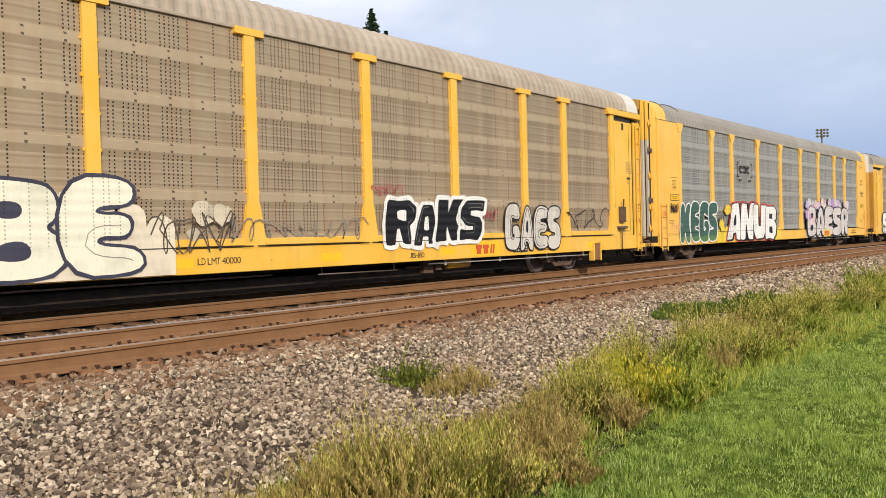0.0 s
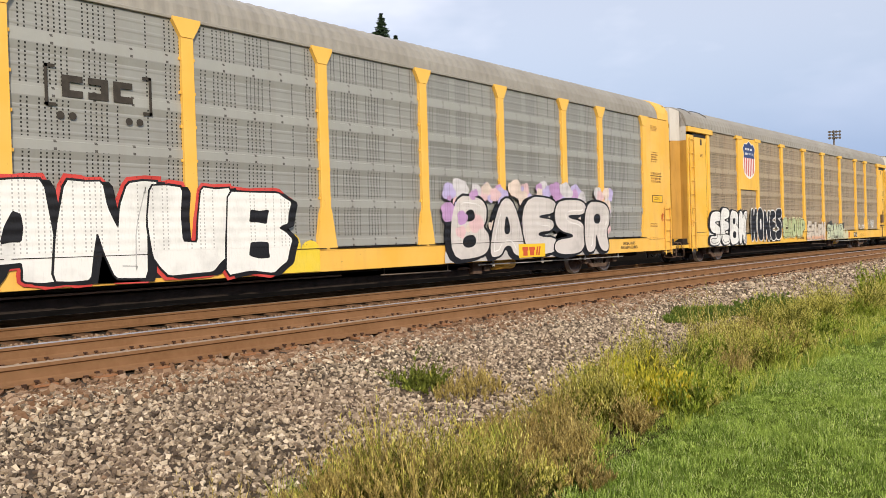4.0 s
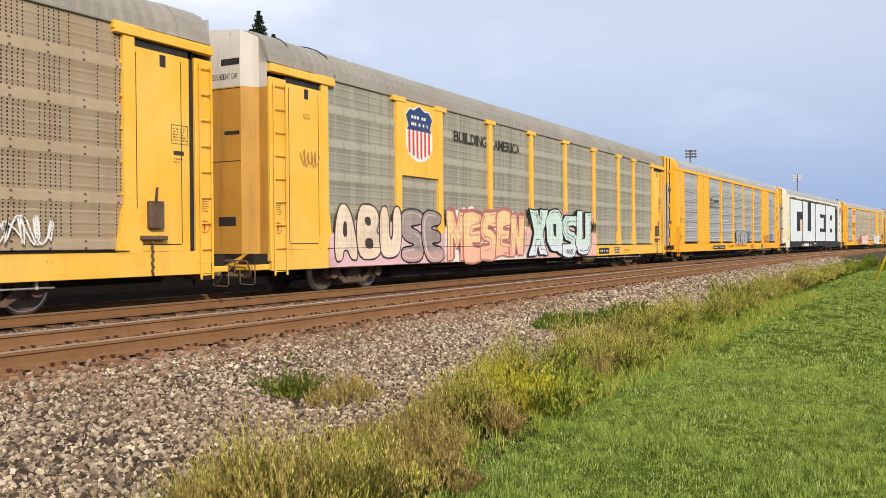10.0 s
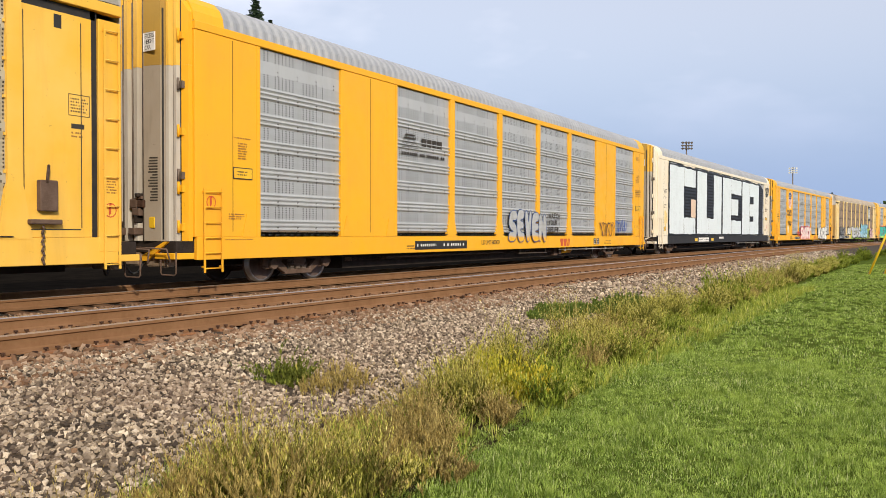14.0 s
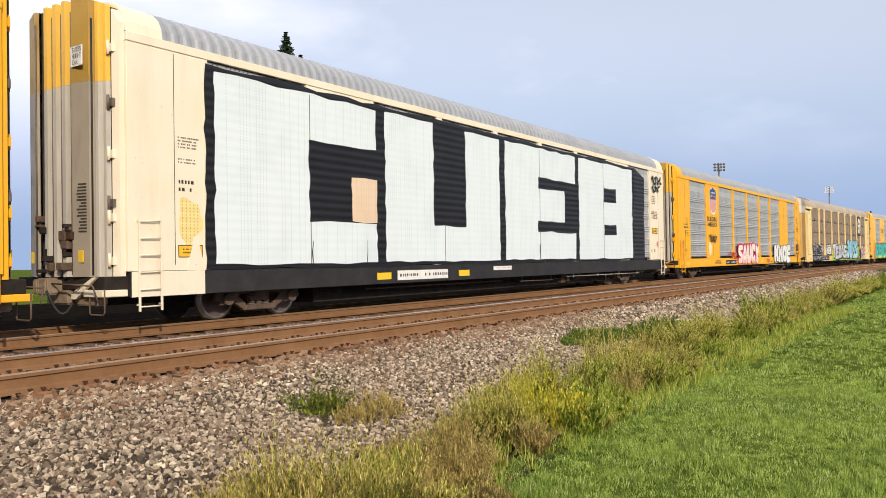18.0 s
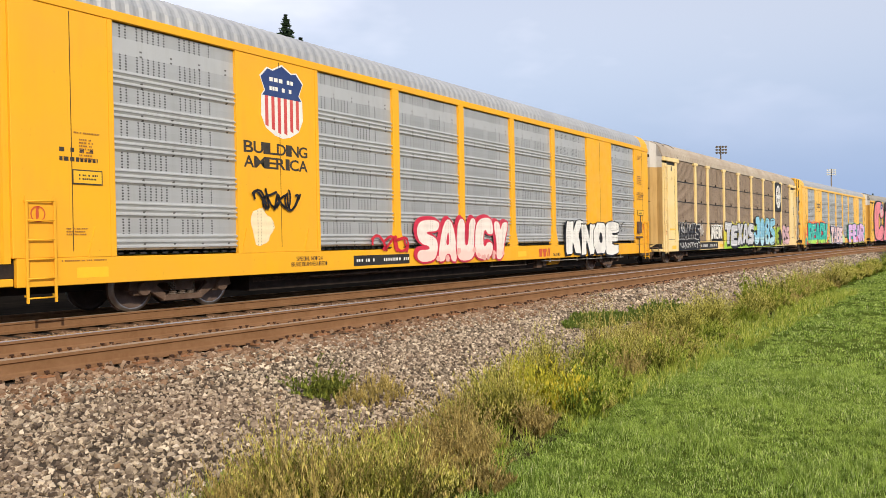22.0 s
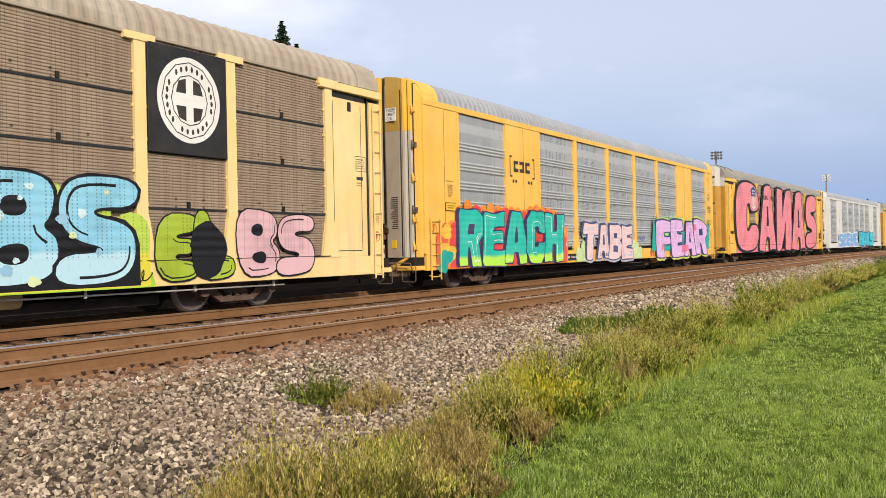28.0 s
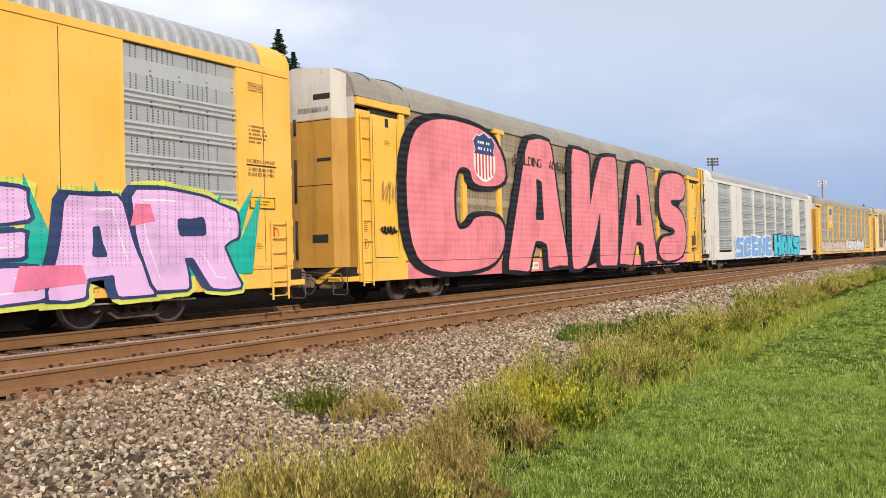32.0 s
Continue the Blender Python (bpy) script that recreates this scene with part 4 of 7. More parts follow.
def spots(car, x0, x1, z0, z1, colours, n, r0, r1, seed, y=-1.5785):
    """Round dabs of spray in several colours, each a part of its own."""
    rng = random.Random(seed)
    for k in range(n):
        bm = bmesh.new()
        r = rng.uniform(r0, r1)
        blob(bm, rng.uniform(x0, x1), rng.uniform(z0, z1), r * rng.uniform(0.9, 1.4), r, y - 0.00005 * k, seed + k, 0.10)
        part("paint_dab", bm, paint(rng.choice(colours)), car)


def scribble(car, x0, x1, z0, z1, c, seed, width=0.03, strokes=1, loops=6):
    """A handstyle tag: one or more winding strokes."""
    rng = random.Random(seed)
    bm = bmesh.new()
    for k in range(strokes):
        pts = []
        n = loops * 10
        ph, am = rng.uniform(0, 6), rng.uniform(0.6, 1.4)
        for i in range(n + 1):
            t = i / n
            x = x0 + (x1 - x0) * (t + 0.35 / loops * math.sin(2 * math.pi * loops * t + ph))
            z = (z0 + z1) / 2 + (z1 - z0) / 2 * (0.75 * math.sin(2 * math.pi * loops * t * am + k) + 0.25 * math.sin(2 * math.pi * (loops + 2.3) * t + ph))
            pts.append(Vector((x, 0, z)))
        quad = None
        for a, b in zip(pts, pts[1:]):
            d = (b - a)
            if d.length < 1e-5:
                continue
            nrm = Vector((-d.z, 0, d.x)).normalized() * width / 2
            cur = [bm.verts.new((p.x, -1.5855 - 0.0001 * k, p.z)) for p in (b - nrm, b + nrm)]
            if quad is None:
                quad = [bm.verts.new((p.x, -1.5855 - 0.0001 * k, p.z)) for p in (a - nrm, a + nrm)]
            bm.faces.new((quad[0], cur[0], cur[1], quad[1]))
            quad = cur
    return part("graffiti_tag", bm, paint(c), car)


def polygon(car, name, pts, mat, y):
    bm = bmesh.new()
    bm.faces.new([bm.verts.new((x, y, z)) for x, z in pts])
    return part(name, bm, mat, car)


def shield(car, x0, x1, z0, z1, y=-1.5535):
    """A railway shield in blue, white and red, with bars for its name."""
    w, h = x1 - x0, z1 - z0
    shape = [(0.5, 0), (0.68, 0.03), (0.88, 0.12), (0.98, 0.28), (0.97, 0.55), (0.90, 0.62), (1.0, 0.80), (0.84, 0.93), (0.72, 0.91), (0.5, 1.0), (0.28, 0.91), (0.16, 0.93), (0, 0.80), (0.10, 0.62), (0.03, 0.55), (0.02, 0.28), (0.12, 0.12), (0.32, 0.03)]
    to = lambda p, g=0.0: (x0 + w * (0.5 + (p[0] - 0.5) * (1 + g)), z0 + h * (0.5 + (p[1] - 0.5) * (1 + g)))
    base = polygon(car, "shield", [to(p, 0.05) for p in shape], "white", y)
    polygon(base, "shield_field", [to(p) for p in shape[4:15]], "navy", y - 0.002)
    for k in range(6):
        a = 0.09 + k * 0.148
        low = 0.16 - 0.15 * (1 - abs(a + 0.04 - 0.5) * 2)
        polygon(base, "shield_stripe", [to(p) for p in ((a, low + 0.02), (a + 0.074, low), (a + 0.074, 0.55), (a, 0.55))], "shield_red", y - 0.002)
    for zz, n in ((0.76, 5), (0.635, 7)):
        bars(base, x0 + w * 0.2, x0 + w * 0.86, z0 + h * (zz - 0.03), z0 + h * (zz + 0.09), 1, "white", y - 0.004, n)
    return base


def end_wall(car, kind, mats, front=True):
    """The end of a car: doors, ladder posts, coupler and end sill."""
    sgn = -1 if front else 1
    x = 0.0 if front else LENGTH
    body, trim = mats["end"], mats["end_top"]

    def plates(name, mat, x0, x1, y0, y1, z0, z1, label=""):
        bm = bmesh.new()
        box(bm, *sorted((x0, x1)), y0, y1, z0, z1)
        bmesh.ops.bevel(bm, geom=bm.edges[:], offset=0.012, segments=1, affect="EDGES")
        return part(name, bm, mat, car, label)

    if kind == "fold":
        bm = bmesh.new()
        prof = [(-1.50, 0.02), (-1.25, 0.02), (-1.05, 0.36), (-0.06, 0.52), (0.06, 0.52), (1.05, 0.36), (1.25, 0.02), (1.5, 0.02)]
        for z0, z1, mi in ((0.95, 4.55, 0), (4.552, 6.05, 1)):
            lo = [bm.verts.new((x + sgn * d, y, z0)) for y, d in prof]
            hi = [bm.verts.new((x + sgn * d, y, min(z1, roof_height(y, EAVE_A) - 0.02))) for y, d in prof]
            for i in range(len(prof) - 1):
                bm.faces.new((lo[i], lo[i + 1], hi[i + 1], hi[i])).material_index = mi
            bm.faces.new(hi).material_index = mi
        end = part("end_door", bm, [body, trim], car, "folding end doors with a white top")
        for ya, yb, za, zb in ((-1.02, -0.62, 3.52, 3.60), (-1.03, -0.55, 5.02, 5.16), (-0.9, -0.45, 1.55, 1.75)):
            bm = bmesh.new()
            for yy, zz in ((ya, za), (yb, za), (yb, zb), (ya, zb)):
                bm.verts.new((x + sgn * (0.365 + 0.16 * (yy + 1.05) / 0.99), yy, zz))
            bm.verts.ensure_lookup_table()
            bm.faces.new(bm.verts[:])
            part("door_slot", bm, "black", end)
        for zz in (2.95, 4.52):
            bm = bmesh.new()
            tube(bm, (x + sgn * 0.366, -1.05, zz), (x + sgn * 0.522, -0.07, zz), 0.008, 4)
            part("door_crease", bm, "under", end)
        for z0, z1 in ((2.55, 3.6), (1.15, 2.1), (4.2, 4.6)):
            bm = bmesh.new()
            tube(bm, (x + sgn * 0.54, 0, z0), (x + sgn * 0.54, 0, z1), 0.03, 8)
            part("lock_bar", bm, "black", end)
        if front:
            bm = letters("EXCESS HEIGHT CAR", -0.98, -0.12, 4.72, 4.84, 0)
            for v in bm.verts:
                y = -(v.co.x + 1.10)
                v.co = Vector((x - 0.36 - 0.16 * (y + 1.05) / 0.99 - 0.006, y, v.co.z))
            part("lettering", bm, "ink", end)
    else:
        # leaves across the end: (across, out from the end) points of each folded plate, paint below and above
        skin = mats.get("corner", mats["paint"])
        leaves = [("end_corner", [(-1.47, 0.0), (-1.47, 0.10), (-1.33, 0.15), (-1.31, 0.11)], skin, mats["paint"]),
                  # Black leaf stands in for the shade in the gap at the hinges.
                  ("door_gap", [(-1.315, 0.10), (-1.27, 0.13)], "black", "black"),
                  ("end_door", [(-1.27, 0.12), (-1.25, 0.21), (-1.19, 0.22)], "end_rib", "yellow_mid"),
                  ("end_recess", [(-1.19, 0.17), (-1.13, 0.18)], "end_shade", trim),
                  ("end_door", [(-1.13, 0.18), (-1.11, 0.27), (-1.04, 0.28), (-1.03, 0.24)], "end_rib", "yellow_mid"),
                  ("end_door", [(-1.02, 0.26), (-0.99, 0.37), (-0.62, 0.47), (-0.58, 0.40)], "end_plate", trim),
                  ("end_recess", [(-0.57, 0.36), (0.57, 0.36)], "end_shade", "end_shade"),
                  ("end_door", [(0.58, 0.40), (0.62, 0.47), (0.99, 0.37), (1.16, 0.18), (1.28, 0.12), (1.47, 0.0)], "end_plate", trim)]
        for y in (-0.36, -0.06, 0.24):
            leaves.append(("door_rib", [(y - 0.07, 0.362), (y - 0.055, 0.47), (y + 0.055, 0.47), (y + 0.07, 0.362)], "end_rib", "yellow_mid"))
        end = None
        for name, prof, low_mat, top_mat in leaves:
            bm = bmesh.new()
            for z0, z1, mi in ((0.95, 4.35, 0), (4.352, 6.1, 1)):
                lo = [bm.verts.new((x + sgn * d, y, z0)) for y, d in prof]
                hi = [bm.verts.new((x + sgn * d, y, max(z0 + 0.05, min(z1, roof_height(y, EAVE_B) - 0.03)))) for y, d in prof]
                rear = [bm.verts.new((x, y, v.co.z)) for (y, d), v in zip(prof, hi)]
                for k in range(len(prof) - 1):
                    bm.faces.new((lo[k], lo[k + 1], hi[k + 1], hi[k])).material_index = mi
                    bm.faces.new((hi[k], hi[k + 1], rear[k + 1], rear[k])).material_index = mi
            leaf = part(name, bm, [low_mat, top_mat], car, "ribbed radial end doors" if end is None else "")
            end = end or leaf
        for y, d, top in ((-0.60, 0.46, 5.6), (-1.015, 0.33, 5.45), (-0.21, 0.42, 5.65), (0.09, 0.42, 5.65), (0.60, 0.46, 5.6)):
            bm = bmesh.new()
            tube(bm, (x + sgn * d, y, 0.98), (x + sgn * d, y, top), 0.018, 6)
            part("lock_rod", bm, "black" if abs(y) > 0.7 else "spring", end)
        rng = random.Random(77)
        for k in range(16):
            y, z = rng.uniform(-0.62, 0.5), rng.uniform(1.0, 1.95)
            w, h, d = rng.uniform(0.05, 0.22), rng.uniform(0.04, 0.18), rng.uniform(0.46, 0.60)
            bm = bmesh.new()
            box(bm, *sorted((x + sgn * 0.37, x + sgn * d)), y - w / 2, y + w / 2, z, z + h)
            bmesh.ops.bevel(bm, geom=bm.edges[:], offset=0.012, segments=1, affect="EDGES")
            part("door_lock", bm, rng.choice(("truck", "under", "clip", "under")), end)
        for y in (-0.80, 0.78):
            plates("door_tag", "label_yellow", x + sgn * 0.425, x + sgn * 0.440, y - 0.09, y + 0.09, 1.20, 1.42)
        for z in (1.15, 1.9, 2.15, 3.0, 3.9, 4.85):
            bm = bmesh.new()
            box(bm, *sorted((x + sgn * 0.10, x + sgn * 0.19)), -1.40, -1.22, z, z + 0.14)
            tube(bm, (x + sgn * 0.20, -1.30, z - 0.04), (x + sgn * 0.20, -1.30, z + 0.20), 0.026, 8)
            part("hinge", bm, mats["paint"] if rng.random() < 0.4 else "spring", end)
        if front:
            note = bmesh.new()
            rng = random.Random(int(x) + 5)
            for r in range(16):
                z = 2.55 - r * 0.055
                ya, yb = -0.93, -0.93 + rng.uniform(0.12, 0.22)
                out = lambda yy: x - (0.37 + 0.10 * (yy + 0.99) / 0.37) - 0.006
                note.faces.new([note.verts.new(p) for p in ((out(ya), ya, z), (out(yb), yb, z), (out(yb), yb, z + 0.03), (out(ya), ya, z + 0.03))])
            tagged(part("lettering", note, "ink", end), kind="stuff")
        if front:
            sign = plates("excess_height_sign", "white", x - 0.482, x - 0.474, -0.98, -0.63, 4.62, 4.98)
            for k, w in enumerate(("EXCESS", "HEIGHT", "CAR")):
                bm = letters(w, 0.02, 0.30 if w != "CAR" else 0.20, 4.87 - k * 0.11, 4.95 - k * 0.11, 0)
                for v in bm.verts:
                    v.co = Vector((x - 0.486, -0.66 - v.co.x, v.co.z))
                part("lettering", bm, "ink", sign)
    plates("end_sill", "under", x - sgn * 0.3, x + sgn * 0.38, -1.45, 1.45, 0.72, 0.95)
    plates("end_platform", mats["paint"], x - sgn * 0.02, x + sgn * 0.45, -1.5, -0.9, 0.60, 0.72)
    bm = bmesh.new()
    slab(bm, [(-1.30, 0.94), (-1.18, 0.94), (-0.52, 0.66), (-0.52, 0.56), (-0.66, 0.56)], 0.0, 0.05)
    for v in bm.verts:
        v.co = Vector((x + sgn * (0.40 + v.co.y), v.co.x, v.co.z))
    part("end_brace", bm, mats["paint"], car)
    bm = bmesh.new()
    box(bm, *sorted((x - sgn * 0.2, x + sgn * 0.48)), -0.10, 0.10, 0.68, 0.90)
    box(bm, *sorted((x - sgn * 0.3, x + sgn * 0.42)), -0.36, 0.36, 0.46, 0.72)
    box(bm, *sorted((x + sgn * 0.1, x + sgn * 0.34)), -1.1, -0.5, 0.44, 0.71)
    box(bm, *sorted((x + sgn * 0.48, x + sgn * 0.72)), -0.17, 0.14, 0.64, 0.94)
    box(bm, *sorted((x + sgn * 0.55, x + sgn * 0.76)), 0.05, 0.2, 0.66, 0.92)
    bmesh.ops.bevel(bm, geom=bm.edges[:], offset=0.025, segments=2, affect="EDGES")
    part("coupler", bm, "dusty_steel", car)
    bm = bmesh.new()
    pts = [Vector((x + sgn * (0.3 + 0.42 * t), -0.5 + 0.3 * t, 0.72 - 0.42 * math.sin(math.pi * t))) for t in [i / 8 for i in range(9)]]
    hose(bm, pts, 0.024)
    part("air_hose", bm, "black", car)
    bm = bmesh.new()
    tube(bm, (x + sgn * 0.62, -1.48, 0.80), (x + sgn * 0.62, -0.2, 0.84), 0.016, 6)
    tube(bm, (x + sgn * 0.62, -1.48, 0.80), (x + sgn * 0.56, -1.52, 0.55), 0.016, 6)
    tube(bm, (x + sgn * 0.38, -0.9, 0.82), (x + sgn * 0.62, -0.9, 0.82), 0.014, 6)
    part("uncoupling_lever", bm, "truck", car)
    bm = bmesh.new()
    hose(bm, [(x + sgn * 0.42, -1.5, 0.74), (x + sgn * 0.42, -1.5, 0.34), (x + sgn * 0.42, -1.46, 0.30), (x + sgn * 0.42, -1.09, 0.30), (x + sgn * 0.42, -1.05, 0.34), (x + sgn * 0.42, -1.05, 0.74)], 0.016)
    part("stirrup_step", bm, "truck", car)


def railcar(front, style, mats, label, length=28.05):
    """An enclosed two- or three-deck car carrier: frame, roof, side panels, posts, ends and trucks."""
    global LENGTH
    LENGTH = length
    car = tagged(new("autorack_car"), label, "railcar", "cars of the freight train")
    CARS.append((car, front))
    newer = style == "rib"
    eave = EAVE_B if newer else EAVE_A
    # frame
    bm = bmesh.new()
    box(bm, 0.05, LENGTH - 0.05, -1.43, 1.43, 0.86, 1.0)
    box(bm, 0.3, LENGTH - 0.3, -0.32, 0.32, 0.40, 0.86)
    box(bm, 5.1, 22.1, -0.95, 0.95, 0.22, 0.86)
    for k in range(18):
        xx = 5.0 + k * 1.02
        box(bm, xx - 0.06, xx + 0.06, -1.40, 1.40, 0.56, 0.86)
    part("underframe", bm, "under", car)
    bm = bmesh.new()
    box(bm, 5.2, 22.0, -0.95, -0.80, 0.40, 0.50)
    box(bm, 5.2, 22.0, -0.50, -0.40, 0.30, 0.42)
    part("train_line_pipe", bm, "truck", car)
    sill = plate(car, "side_sill", mats["sill"], 0.05, LENGTH - 0.05, SILL, DECK - 0.002, -1.545, -1.44)
    plate(car, "side_sill", mats["sill"], 0.05, LENGTH - 0.05, SILL, DECK - 0.002, 1.44, 1.545)
    plate(car, "side_wall", mats["panel"], 0.05, LENGTH - 0.05, DECK, eave, 1.42, 1.5)
    part("roof", cached(("roof", eave, mats["roof"], newer, LENGTH), roof_mesh(eave, 0.75, LENGTH - 0.75, deep=0.4 if mats["roof"] == "roof" else 1.0), mats["roof"]), None, car, "arched corrugated metal roof")
    for a, b in ((0.0, 0.752), (LENGTH - 0.752, LENGTH)):
        part("roof_end", cached(("roof_end", eave, a, mats["roof_end"]), roof_mesh(eave, a, b, False, 0.012), mats["roof_end"]), None, car)
    zt = eave - 0.03
    if newer:
        bays = [(1.65, 4.4), (6.6, 9.32), (9.58, 12.32), (12.58, 15.24), (15.5, 18.08), (18.34, 21.05), (23.3, 25.92)]
        for a, b in bays:
            panel(car, "rib", mats["panel"], a, b, DECK + 0.1, zt - 0.16)
        for a, b in ((0.0, 1.65), (4.4, 6.6), (21.05, 23.3), (25.92, LENGTH)):
            plate(car, "side_plate", mats["paint"], a + 0.002, b - 0.002, DECK, zt - 0.145, -1.535, -1.46)
        for x in (0.95, 5.5, 22.2, LENGTH - 0.75):
            plate(car, "plate_seam", "under", x, x + 0.012, DECK + 0.1, zt - 0.18, -1.5375, -1.53, bevel=0)
        for x in (1.4, 4.62, 6.36, 21.28, 23.06, 26.2):
            bm = bmesh.new()
            slab(bm, [(x - 0.2, DECK), (x + 0.2, DECK), (x + 0.07, DECK + 0.5), (x - 0.07, DECK + 0.5)], -1.553, -1.53)
            part("gusset", bm, mats["paint"], car)
        for x in (9.45, 12.45, 15.37, 18.21):
            post_b(car, mats["paint"], x, zt)
        for x in (1.66, 4.39, 6.61, 21.04, 23.31, 25.91):
            seam(car, mats["paint"], x, zt)
        plate(car, "top_rail", mats["paint"], 0.0, LENGTH, zt - 0.14, zt + 0.02, -1.55, -1.44)
        slots(car, bays)
        ladder(car, mats["paint"], 0.18, 0.62, SILL - 0.25, 2.0, 6)
        ladder(car, mats["paint"], LENGTH - 0.62, LENGTH - 0.18, SILL - 0.25, 2.0, 6)
    else:
        edges = POSTS
        last = edges[-1]
        kind = mats["kind"]
        for a, b in zip(edges, edges[1:]):
            if kind == "slat":
                for z0, z1 in ((DECK + 0.03, 1.98), (2.0, 3.0), (3.02, 3.99), (4.01, zt - 0.02)):
                    panel(car, "slat", mats["panel"], a + 0.1, b - 0.1, z0, z1)
                for z in (1.99, 3.01, 4.0):
                    bm = bmesh.new()
                    box(bm, a + 0.1, b - 0.1, -1.50, -1.47, z - 0.022, z + 0.022)
                    part("seam_strip", bm, "black", car)
                for z in (1.3, 2.02, 3.04, 4.03):
                    bm = bmesh.new()
                    box(bm, (a + b) / 2 - 0.03, (a + b) / 2 + 0.03, -1.52, -1.47, z, z + 0.11)
                    part("panel_latch", bm, "under", car)
            else:
                panel(car, "band", mats["panel"], a + 0.1, b - 0.1, DECK + 0.05, zt - 0.02)
        # Thin dark strip in place of the shadow line along the deck edge.
        for a, b in zip(edges, edges[1:]):
            plate(car, "deck_lip", "under", a + 0.05, b - 0.05, DECK + 0.012, DECK + 0.026, -1.5875, -1.47, bevel=0)
        if mats.get("strip"):
            for a, b in zip(edges, edges[1:]):
                plate(car, "deck_strip", mats["paint"], a + 0.22, b - 0.22, DECK + 0.03, DECK + 0.16, -1.575, -1.47)
            for xx in (3.05, LENGTH - 3.2):
                pad = plate(car, "jacking_pad", "rust", xx, xx + 0.36, 0.30, 0.82, -1.60, -1.44)
                for xa in (xx - 0.05, xx + 0.36):
                    plate(pad, "pad_web", mats["sill"], xa, xa + 0.05, 0.28, 0.84, -1.63, -1.44)
        for x in edges:
            post(car, mats["paint"], x, eave, "tee" if style != "gusset" else "gusset")
        plate(car, "top_rail", mats["roof"], 1.9, last - 0.05, zt - 0.03, zt + 0.03, -1.53, -1.44)
        for a, b, f in ((0.0, 1.74, True), (last + 0.11, LENGTH, False)):
            if style == "gusset":
                plate(car, "side_plate", mats["paint"], a, b, DECK, zt, -1.545, -1.46)
            else:
                la, lb = (a, a + 0.50) if f else (b - 0.42, b)
                plate(car, "ladder_panel", mats["paint"], la, lb, DECK - 0.25, zt - 0.3, -1.55, -1.44)
                da, db = (a + 0.55, b) if f else (a, b - 0.54)
                plate(car, "door_panel", mats["paint"], da, db, DECK, zt - 0.35, -1.535, -1.46)
                plate(car, "top_gusset", mats["paint"], a if f else a - 0.4, b + 0.35 if f else b, zt - 0.19, zt - 0.01, -1.60, -1.44)
                # Black plates stand in for shade in the gaps beside and above the door.
                plate(car, "door_gap", "black", (lb + 0.004) if f else (db + 0.004), (da - 0.004) if f else (la - 0.004), DECK - 0.1, zt - 0.2, -1.50, -1.46, bevel=0)
                for name, sa, sb, za, zb in (("door_seam", da + 0.03, da + 0.045, DECK + 0.15, zt - 0.45), ("door_seam", db - 0.2, db - 0.185, DECK + 0.15, zt - 0.45), ("door_seam", da + 0.05, db - 0.21, DECK + 0.12, DECK + 0.14), ("door_slot", da + 0.45 * (db - da), da + 0.45 * (db - da) + 0.13, zt - 0.62, zt - 0.40)):
                    plate(car, name, "black", sa, sb, za, zb, -1.5375, -1.53, bevel=0)
                plate(car, "door_shadow_gap", "black", a + 0.55 if f else a, b if f else b - 0.45, zt - 0.345, zt - 0.20, -1.50, -1.46, bevel=0)
                ladder(car, mats["paint"], la + 0.08, lb - 0.06, SILL - 0.1, zt - 0.4, 9)
        if style == "gusset":
            ladder(car, mats["paint"], 0.12, 0.55, SILL - 0.15, 2.1, 5)
            ladder(car, mats["paint"], LENGTH - 0.55, LENGTH - 0.12, SILL - 0.15, 2.1, 5)
    if not newer:
        for xa, xb in ((0.76, 0.76), (1.3, 2.2)):
            bm = bmesh.new()
            run = [Vector((xa + (xb - xa) * k / 8, -1.5 * k / 8, roof_height(-1.5 * k / 8, eave) + 0.03)) for k in range(9)]
            hose(bm, run, 0.014, 5)
            part("roof_cable", bm, "black", car)
    end_wall(car, mats["door"], mats, True)
    end_wall(car, mats["door"], mats, False)
    for x in TRUCKS:
        truck(car, x)
    under_gear(car, mats)
    return car


def post_b(car, mat, x, zt):
    def build(bm):
        slab(bm, [(-0.30, DECK), (0.30, DECK), (0.15, DECK + 0.42), (0.13, DECK + 0.55), (0.13, zt - 0.13), (-0.13, zt - 0.13), (-0.13, DECK + 0.55), (-0.15, DECK + 0.42)], -1.545, -1.46)
    part("post", cached(("post_b", mat, zt), build, mat), None, car, at=pose(x, 0, 0))


def seam(car, mat, x, zt):
    def build(bm):
        slab(bm, [(-0.05, DECK), (0.05, DECK), (0.045, zt - 0.15), (-0.045, zt - 0.15)], -1.548, -1.46)
    part("edge_angle", cached(("edge_angle", mat, zt), build, mat), None, car, at=pose(x, 0, 0))


def slots(car, bays):
    """The dark drain slots under the panels."""
    bm = bmesh.new()
    for a, b in bays:
        n = int((b - a) / 0.22)
        for k in range(n):
            x = a + 0.08 + k * (b - a - 0.1) / n
            box(bm, x, x + 0.10, -1.548, -1.52, DECK + 0.03, DECK + 0.06)
    tagged(part("drain_slots", bm, "black", car), kind="stuff")


